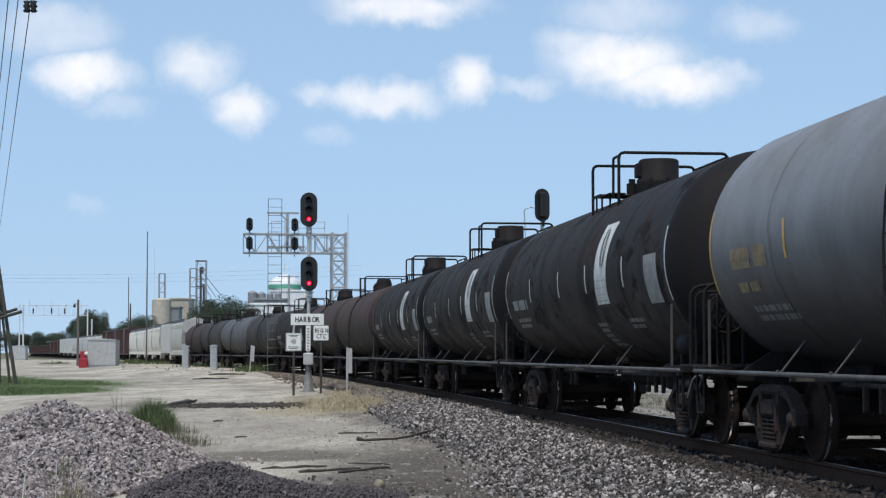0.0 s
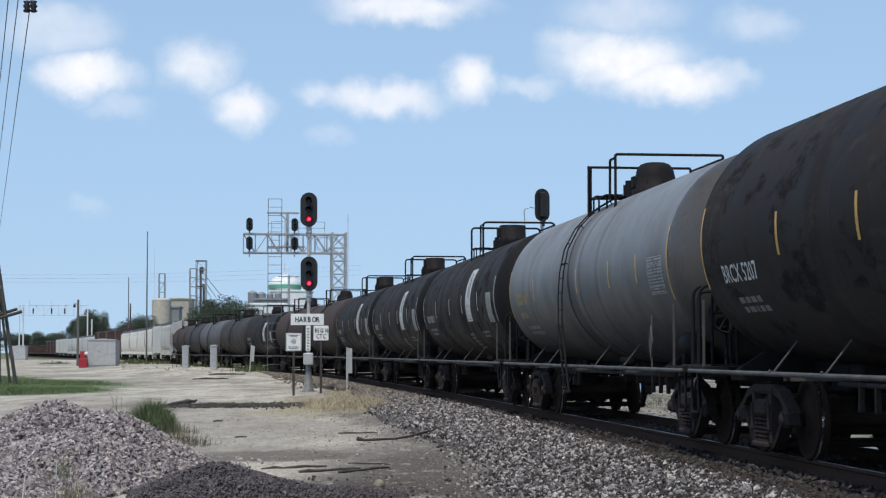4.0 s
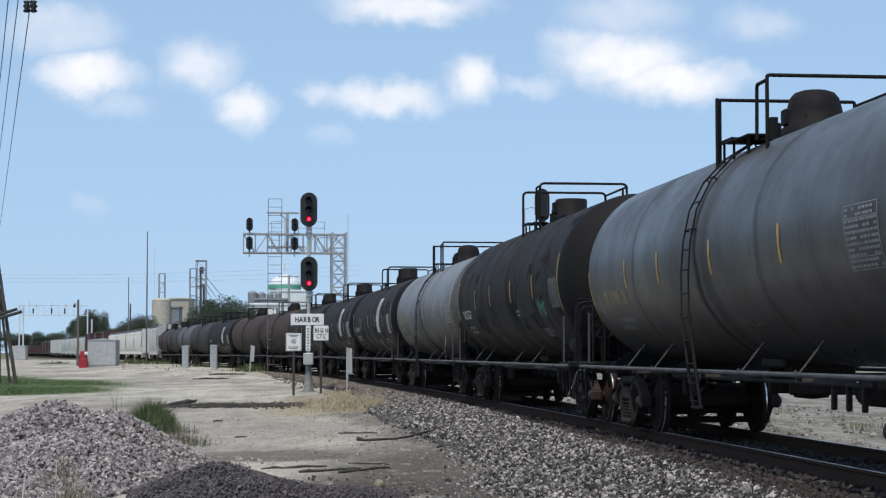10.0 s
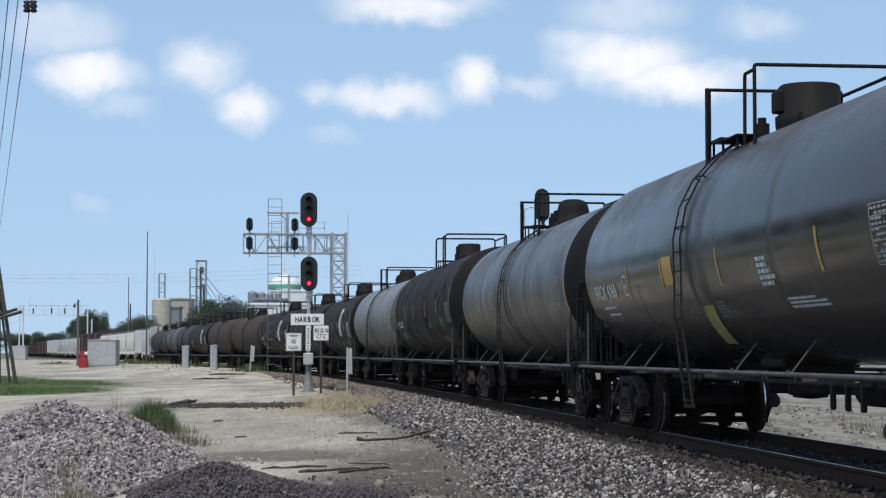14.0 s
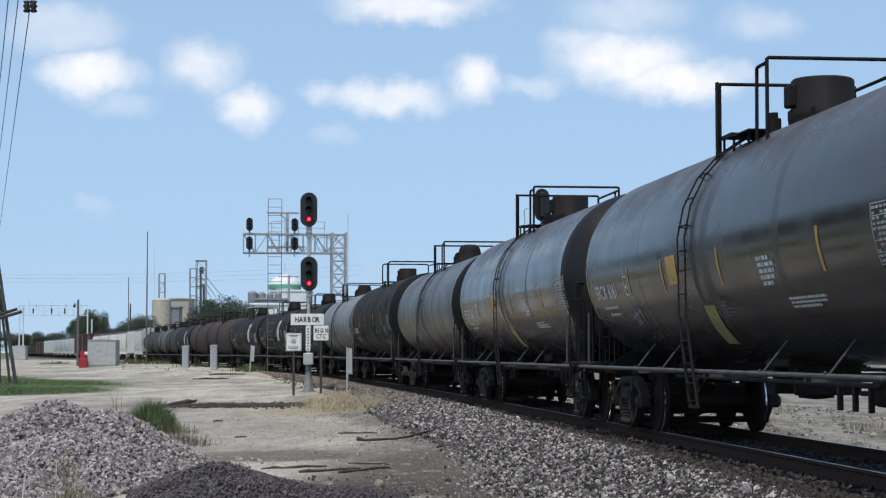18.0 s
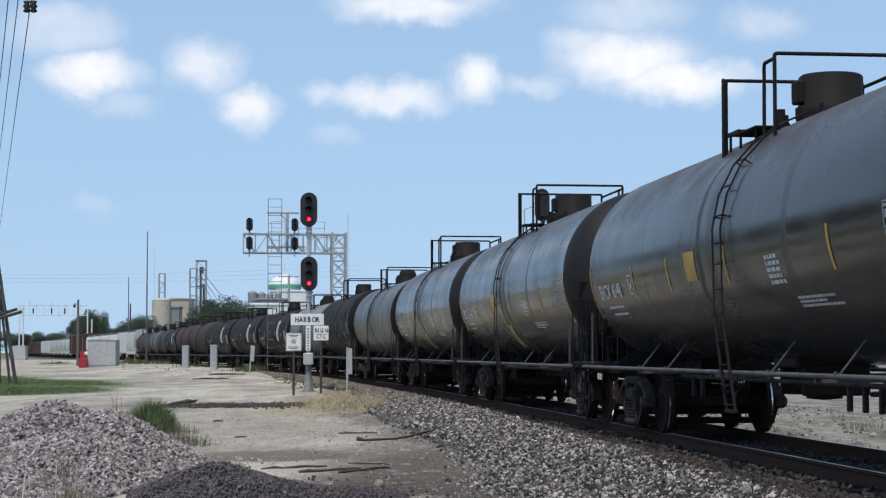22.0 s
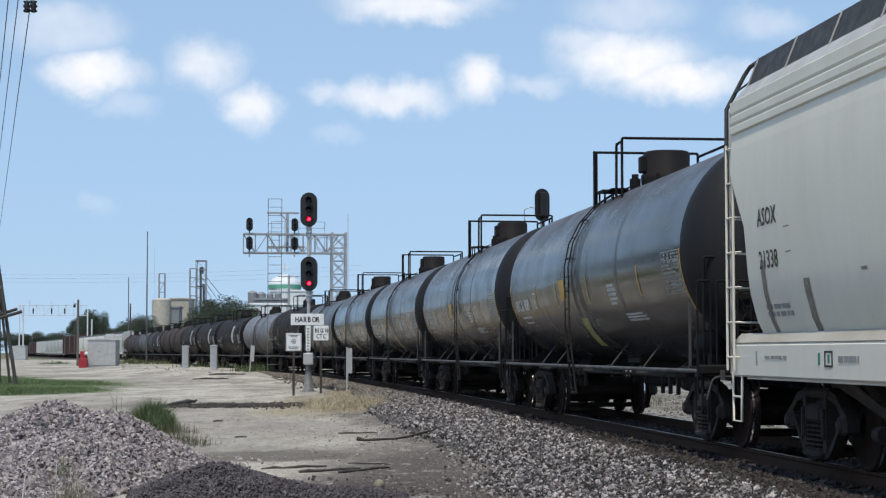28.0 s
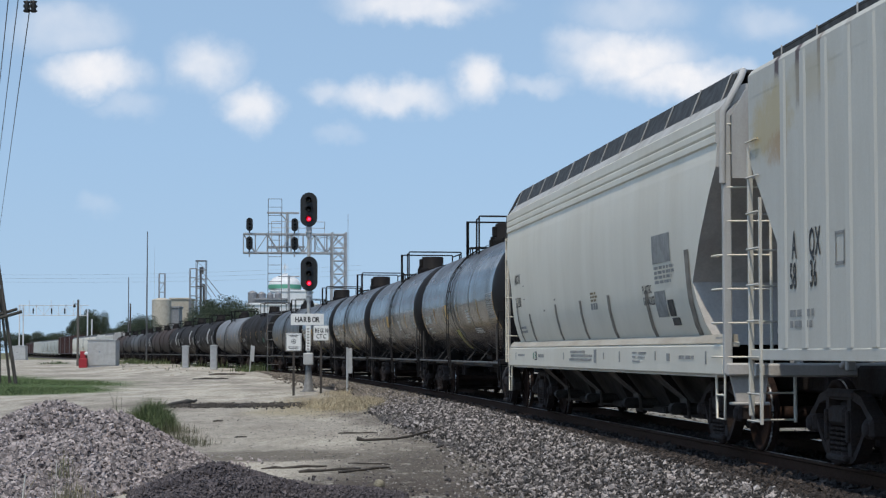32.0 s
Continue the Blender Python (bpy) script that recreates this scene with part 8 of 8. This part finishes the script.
def tree(seed, height, spread, leaves=11000):
    """A broad-leaved tree: trunk, limbs, and a crown of leaf clumps with gaps."""
    rng = np.random.default_rng(seed)
    ob = new("tree")
    b = Build()
    trunk = height * 0.38
    b.tube([(0, 0, -0.3), (0.05 * height * rng.uniform(-1, 1) * 0.4, 0, trunk * 0.6), (0, 0, trunk), (0, 0, height * 0.75)], [height * 0.035, height * 0.028, height * 0.024, height * 0.006], 9)
    clumps = []
    for k in range(16):
        a = 2.4 * k + rng.uniform(-0.3, 0.3)
        q = rng.uniform(0.25, 1.0) ** 0.6 * spread / 2
        zz = height * (0.36 + 0.56 * rng.random())
        q *= 1.0 - 0.55 * max(0.0, (zz / height - 0.62) / 0.38)
        tip = (q * math.cos(a), q * math.sin(a), zz)
        b.tube([(0, 0, min(trunk * 1.1, zz * 0.75)), (tip[0] * 0.5, tip[1] * 0.5, zz * 0.86), tip], [height * 0.012, height * 0.008, height * 0.003], 6)
        clumps.append((tip, rng.uniform(0.13, 0.24) * spread))
    clumps.append(((0, 0, height * 0.82), spread * 0.2))
    part("trunk", b.mesh("trunk", M["bark"]), ob)
    pts = []
    per = leaves // len(clumps)
    for (cx, cy, cz), r in clumps:
        d = rng.normal(size=(per, 3))
        d /= np.linalg.norm(d, axis=1)[:, None]
        d *= r * rng.random((per, 1)) ** 0.45
        d[:, 2] *= 0.72
        pts.append(d + np.array((cx, cy, cz)))
    part("crown", tri_soup("crown", np.concatenate(pts), height * 0.0125, M["leaf"], seed + 1), ob)
    return ob


PROTO = [tree(31, 12, 12), tree(32, 13, 10), tree(33, 10, 12)]
LABELS = ("broad-leaved green tree at the yard's edge", "dark green tree in the distance")


def plant_tree(px, d, y_top, which, wide=1.0, k=1):
    x, y, z = spot(px, y_top, d)
    h = (12, 13, 10)[which]
    m = pose(x, y, 0, 0, 0, (px * 37) % 360) @ Matrix.Diagonal((z / h * wide, z / h * wide, z / h, 1))
    t = copy_thing(PROTO[which], pose(0, 0, 0))
    t.matrix_basis = m
    tagged(t, LABELS[k], "tree", "trees round the yard")


TREES = [(141, 640, 560, 0, 0.6, 0), (157, 650, 549, 1, 0.7, 0), (177, 660, 557, 2, 0.5, 0), (148, 635, 572, 2, 0.6, 0), (166, 645, 552, 0, 0.6, 0)]
TREES += [(18 + 15 * i, 760 + 12 * (i % 3), 588 + 5 * ((i * 5) % 3), i % 3, 1.2, 1) for i in range(7)]
TREES += [(196 + 12 * i, 520 + 14 * (i % 3), 582 - 5 * i + 4 * (i % 2), (i + 1) % 3, 0.8, 1) for i in range(6)]
TREES += [(352 + 13 * i, 400 + 13 * (i % 3), 546 - 5 * ((i * 3) % 4) + (14 if i in (0, 6) else 0), i % 3, 0.8, 0) for i in range(7)]
TREES += [(345 + 17 * i, 385, 566, (i + 2) % 3, 0.9, 0) for i in range(6)]
for q in TREES:
    plant_tree(*q)
# woods that close the place to the sides and behind
rng = np.random.default_rng(77)
for i in range(62):
    a = radians(100 + i * 5.2)
    if 60 < math.degrees(a) % 360 < 106.5:
        continue
    d = rng.uniform(120, 190)
    x, y = d * math.cos(a), d * math.sin(a)
    if abs(x - np.interp(y, LINE_Y, LINE_X)) < 14:
        continue
    m = pose(x, y, 0, 0, 0, float(rng.uniform(0, 360))) @ Matrix.Scale(float(rng.uniform(0.9, 1.3)), 4)
    t = copy_thing(PROTO[i % 3], pose(0, 0, 0))
    t.matrix_basis = m
    tagged(t, LABELS[1], "tree", "trees round the yard")
for i in range(15):
    a, d = radians(106.6 + 1.7 * i), 205 - 5.0 * i + 14 * (i % 3)
    t = copy_thing(PROTO[(i * 2) % 3], pose(0, 0, 0))
    t.matrix_basis = pose(d * math.cos(a), d * math.sin(a), 0, 0, 0, 61.0 * i) @ Matrix.Scale(1.35 + 0.12 * ((i * 5) % 4), 4)
    tagged(t, LABELS[1], "tree", "trees round the yard")
for p in PROTO:
    for o in (*p.children_recursive, p):
        bpy.data.objects.remove(o)


# ---- grass, weeds and litter ----
def blades(name, spots, mt, label, category, seed, kind="stuff"):
    """Bent grass blades; spots: rows of x, y, z, length, width, spread."""
    rng = np.random.default_rng(seed)
    p = np.asarray(spots, float)
    n = len(p)
    a = rng.uniform(0, 2 * np.pi, n)
    lean = rng.uniform(0.05, 1.0, n) * p[:, 5]
    d = np.stack([np.cos(a), np.sin(a), 0 * a], 1)
    side = np.stack([-np.sin(a), np.cos(a), 0 * a], 1) * p[:, 4:5] / 2
    base = p[:, :3]
    ln = p[:, 3:4]
    mid = base + d * (lean[:, None] * ln * 0.3) + np.array((0, 0, 0.55)) * ln
    tip = base + d * (lean[:, None] * ln) + np.array((0, 0, 1.0)) * ln * (1 - 0.3 * lean[:, None])
    v = np.stack([base - side, base + side, mid + side * 0.7, mid - side * 0.7, tip], 1).reshape(-1, 3)
    f = []
    k = 5 * np.arange(n)
    quads = np.stack([k, k + 1, k + 2, k + 3], 1)
    tris = np.stack([k + 3, k + 2, k + 4], 1)
    me = bpy.data.meshes.new(name)
    me.vertices.add(5 * n)
    me.vertices.foreach_set("co", v.reshape(-1).astype(np.float32))
    loops = np.concatenate([quads.reshape(-1), tris.reshape(-1)])
    me.loops.add(len(loops))
    me.loops.foreach_set("vertex_index", loops.astype(np.int32))
    me.polygons.add(2 * n)
    me.polygons.foreach_set("loop_start", np.concatenate([np.arange(0, 4 * n, 4), 4 * n + np.arange(0, 3 * n, 3)]).astype(np.int32))
    me.materials.append(mt)
    me.update(calc_edges=True)
    return thing(name, me, pose(0, 0, 0), label, category, kind=kind)


def scatter(cx, cy, rx, ry, n, seed, length, width=0.02, spread=0.5, base=0.0, soft=0.25):
    rng = np.random.default_rng(seed)
    r, a = np.sqrt(rng.random(n)) * (1 + soft * rng.normal(size=n)), rng.uniform(0, 2 * np.pi, n)
    x, y = cx + rx * r * np.cos(a), cy + ry * r * np.sin(a)
    k = np.clip(1.15 - r * 0.5, 0.35, 1.2)
    return np.stack([x, y, np.full(n, base - 0.02), length * k * rng.uniform(0.5, 1.2, n), np.full(n, width), np.full(n, spread)], 1)


blades("lawn", np.concatenate([scatter(-31, 90, 14.2, 26.5, 62000, 51, 0.13, 0.028, 0.9, 0.0, 0.05), scatter(-24, 80, 9.2, 11.2, 22000, 151, 0.13, 0.028, 0.9, 0.0, 0.05), scatter(-41, 105, 16, 32, 30000, 152, 0.16, 0.035, 0.9, 0.0, 0.05)]), M["lawn"], "green patch of mown grass beside the pale road", "grass", 50)
blades("dry_grass", np.concatenate([scatter(-2.75, 60, 1.6, 7, 13000, 52, 0.28, 0.010, 1.3), scatter(-2.3, 57, 1.0, 3.5, 6000, 53, 0.36, 0.010, 1.1), scatter(-4.3, 64, 1.7, 5, 2600, 58, 0.16, 0.010, 1.3), scatter(-3.2, 74, 1.5, 9, 5000, 158, 0.26, 0.012, 1.3)]), M["straw"], "patch of tall straw-coloured dry grass by the signs", "dry grass", 54)
blades("grass_tuft", np.concatenate([scatter(-6.25, 40.2, 0.38, 1.3, 2600, 55, 0.74, 0.010, 0.8), scatter(-5.85, 39.0, 0.26, 1.0, 1000, 66, 0.50, 0.010, 0.9), scatter(-6.7, 40.4, 0.24, 1.0, 300, 67, 0.66, 0.009, 0.7)]), M["blade"], "tall green grass tuft beside the gravel heap", "grass", 56)
blades("weed_clump", np.concatenate([scatter(-7.05, 40.4, 0.42, 1.3, 300, 59, 0.56, 0.008, 0.8), scatter(-6.95, 40.2, 0.25, 0.8, 16, 68, 1.05, 0.014, 0.35), scatter(-5.5, 38.0, 0.5, 0.9, 260, 69, 0.36, 0.008, 1.0)]), M["brown_weed"], "dry brown weed stalks beside the green tuft", "weeds", 70)
blades("weed_clump", np.concatenate([scatter(-4.55, 33.4, 0.42, 1.3, 420, 57, 0.26, 0.007, 1.2), scatter(-5.0, 34.6, 0.35, 1.2, 260, 60, 0.28, 0.007, 1.2)]), M["brown_weed"], "thin brownish weeds at the foot of the gravel heap", "weeds", 61)
blades("weed_clump", np.concatenate([scatter(-3.75, 18.9, 0.22, 0.2, 170, 62, 0.36, 0.005, 0.7, 0.12), scatter(-4.30, 21.3, 0.15, 0.3, 60, 65, 0.34, 0.006, 0.6, 0.25)]), M["dry_weed"], "dry grey-green weeds growing on the gravel heap", "weeds", 63)
rows = []
for px, d, n in ((237, 215, 420), (282, 205, 160), (400, 150, 50), (460, 132, 420), (350, 165, 40), (100, 250, 200)):
    x, y, _ = spot(px, 640, d)
    rows.append(scatter(x, y, 1.9, 3.0, n, px, 0.75, 0.06, 0.8, ground_height(x, y)))
blades("weed_clump", np.concatenate(rows), M["blade"], "rank green weeds along the far track", "weeds", 64)

# stems and sticks
for pts, r, mt in (([(-4.19, 18.6, 0.05), (-4.15, 18.6, 0.45)], 0.011, "white_film"), ([(-4.24, 18.6, 0.05), (-4.02, 18.6, 0.47)], 0.004, "straw"), ([(-3.85, 18.6, 0.0), (-3.84, 18.6, 0.58)], 0.004, "white_film"), ([(-3.6, 18.7, 0.0), (-3.66, 18.7, 0.42)], 0.003, "straw")):
    b = Build()
    b.tube(pts, [r, r * 0.6], 6)
    thing("dry_stem", b.mesh("dry_stem", M[mt]), pose(0, 0, 0), "pale dry stem standing in the gravel", "stem", "dry stems")
M["driftwood"] = material("dark_rotten_wood", (0.034, 0.029, 0.025), 0.95, 0, 0.3, 2, 18, 0.6, (0.07, 0.060, 0.050), 0.45, (1, 1, 1))


def stick(p, q, r, label="dark rotten timber lying in the dirt"):
    (x0, y0), (x1, y1) = p, q
    rng = random.Random(int(x0 * 100 + y0 * 7))
    b = Build()
    n = 7
    pts = []
    for i in range(n):
        t = i / (n - 1)
        x, y = x0 + (x1 - x0) * t + rng.uniform(-0.03, 0.03), y0 + (y1 - y0) * t + rng.uniform(-0.1, 0.1)
        pts.append((x, y, ground_height(x, y) + r * rng.uniform(0.2, 0.6)))
    b.tube(pts, [r * rng.uniform(0.45, 0.95) * (0.6 if i in (0, n - 1) else 1) for i in range(n)], 6)
    thing("timber", b.mesh("timber", M["driftwood"]), pose(0, 0, 0), label, "timber", "old timbers in the yard")


for p, q, r in (((-2.58, 26.64), (-1.66, 27.04), 0.028), ((-1.99, 25.65), (-1.15, 26.39), 0.035), ((-2.13, 38.33), (-1.36, 38.6), 0.03), ((-1.39, 27.72), (-0.79, 27.72), 0.018), ((-1.41, 25.41), (-0.8, 26.77), 0.03),
                ((-8.35, 57.0), (-8.1, 61.5), 0.10), ((-7.5, 58.2), (-5.9, 58.0), 0.06), ((-6.2, 57.5), (-4.6, 57.4), 0.05), ((-14.5, 108), (-12.5, 108.6), 0.08), ((-14.8, 118), (-12.6, 119), 0.08),
                ((-5.58, 45.3), (-5.4, 45.6), 0.03), ((-4.07, 36.3), (-3.83, 36.5), 0.025), ((-0.12, 32.6), (0.06, 33.9), 0.035), ((1.2, 27.5), (1.55, 29.0), 0.02)):
    stick(p, q, r)
b = Build()
b.tube([(-1.58, 34.5, 0.07), (-1.45, 34.45, 0.04), (-1.21, 34.5, 0.05), (-0.9, 34.9, 0.045), (-0.68, 35.4, 0.06), (-0.4, 36.8, 0.08), (-0.16, 38.0, 0.09), (0.1, 39.8, 0.10), (0.3, 41.2, 0.13)], [0.045, 0.026, 0.024, 0.02, 0.026, 0.02, 0.021, 0.018, 0.012], 8)
b.tube([(-0.4, 36.8, 0.08), (-0.2, 36.6, 0.14), (-0.02, 36.9, 0.20)], [0.018, 0.012, 0.006], 6)
thing("branch", b.mesh("branch", M["driftwood"]), pose(0, 0, 0), "crooked dark branch lying at the foot of the ballast", "branch")
rng = np.random.default_rng(91)
n = 1500
x = rng.uniform(-8.6, -4.2, n)
y = 58 + 1.1 * rng.normal(size=n) + 0.3 * (x + 6)
far = np.stack([x, y, 0.01 + 0 * x], 1)
stone_field("rubble", far, rng.uniform(0.015, 0.055, n), M["driftwood"], "low line of dark rubble and rotten wood", "rubble", 92)
n = 9000
x, y = rng.uniform(-9, 2.6, n), 21 + 62 * rng.random(n) ** 1.5
near = np.stack([x, y, np.array([ground_height(float(p), float(q)) for p, q in zip(x, y)])], 1)
stone_field("yard_stones", near, 0.005 + 0.014 * rng.random(n) ** 4, M["yard_pebble"], "small stones strewn over the limestone yard", "stones", 93, True)
n = 16000
s = 19 + 46 * rng.random(n) ** 1.4
left = 2.9 + 0.75 * np.clip((30 - s) / 9, 0, 1) + rng.exponential(0.75, n)
x = np.interp(s, GRID, LINE_X) - left * np.cos(np.interp(s, GRID, TURN))
y = np.interp(s, GRID, LINE_Y) - left * np.sin(np.interp(s, GRID, TURN))
z = np.maximum(bed_height(left), np.array([ground_height(float(p), float(q)) for p, q in zip(x, y)]))
stone_field("yard_stones", np.stack([x, y, z], 1), 0.006 + 0.015 * rng.random(n) ** 3, M["yard_pebble"], "fine gravel spilled at the foot of the ballast", "stones", 95, True)
n = 130
s, left = rng.uniform(120, 260, n), rng.uniform(3.2, 9, n)
x = np.interp(s, GRID, LINE_X) - left * np.cos(np.interp(s, GRID, TURN))
y = np.interp(s, GRID, LINE_Y) - left * np.sin(np.interp(s, GRID, TURN))
z = np.array([ground_height(float(p), float(q)) for p, q in zip(x, y)])
stone_field("rubble", np.stack([x, y, z], 1), 0.05 + 0.16 * rng.random(n) ** 4, M["concrete"], "pale broken rock along the far track", "rubble", 94)
M["tan_rock"] = material("tan_limestone", (0.25, 0.225, 0.16), 0.95, 0, 0.3, 12, 60, 0.4, (0.14, 0.125, 0.09), 0.5)
b = Build()
b.spin([(0.0, 0.0), (0.06, 0.01), (0.072, 0.045), (0.058, 0.095), (0.03, 0.112), (0.0, 0.115)], 12)
thing("rock", b.mesh("rock", M["tan_rock"]), pose(-0.79, 22.9, -0.01, 14, 9, 20), "rounded pale tan rock lying on the dirt", "rock")

# thin far wires over the yard
for py, qy, d in ((491, 470, 300), (497, 478, 310), (503, 487, 320)):
    a, c = Vector(spot(-160, py - 6, d)), Vector(spot(640, qy, d + 40))
    b = Build()
    b.tube([a + (c - a) * k / 8 + Vector((0, 0, -9.0 * (k / 8) * (1 - k / 8) * 0.35)) for k in range(9)], 0.012, 5)
    thing("overhead_wire", b.mesh("overhead_wire", M["plant_grey"]), pose(0, 0, 0), "faint far overhead wire across the yard", "wire", "overhead wires")

# rough ground beyond the track
rng = np.random.default_rng(97)
n = 3600
s, left = 14 + 70 * rng.random(n) ** 1.3, -3.0 - 7 * rng.random(n)
x = np.interp(s, GRID, LINE_X) - left * np.cos(np.interp(s, GRID, TURN))
y = np.interp(s, GRID, LINE_Y) - left * np.sin(np.interp(s, GRID, TURN))
z = np.array([ground_height(float(p), float(q)) for p, q in zip(x, y)])
stone_field("rubble", np.stack([x, y, z], 1), 0.015 + 0.05 * rng.random(n) ** 3, M["yard_pebble"], "broken pale stone on the ground beyond the track", "rubble", 98)
rows = []
for k in range(26):
    s = 16 + 55 * rng.random()
    x, y, h = on_track(s, -4.2 - 4.5 * rng.random())
    rows.append(scatter(x, y, 0.35, 0.6, 40, 200 + k, 0.30, 0.016, 0.9, ground_height(x, y)))
blades("weed_clump", np.concatenate(rows), M["dry_weed"], "low dusty weeds beyond the track", "weeds", 99)

motions()
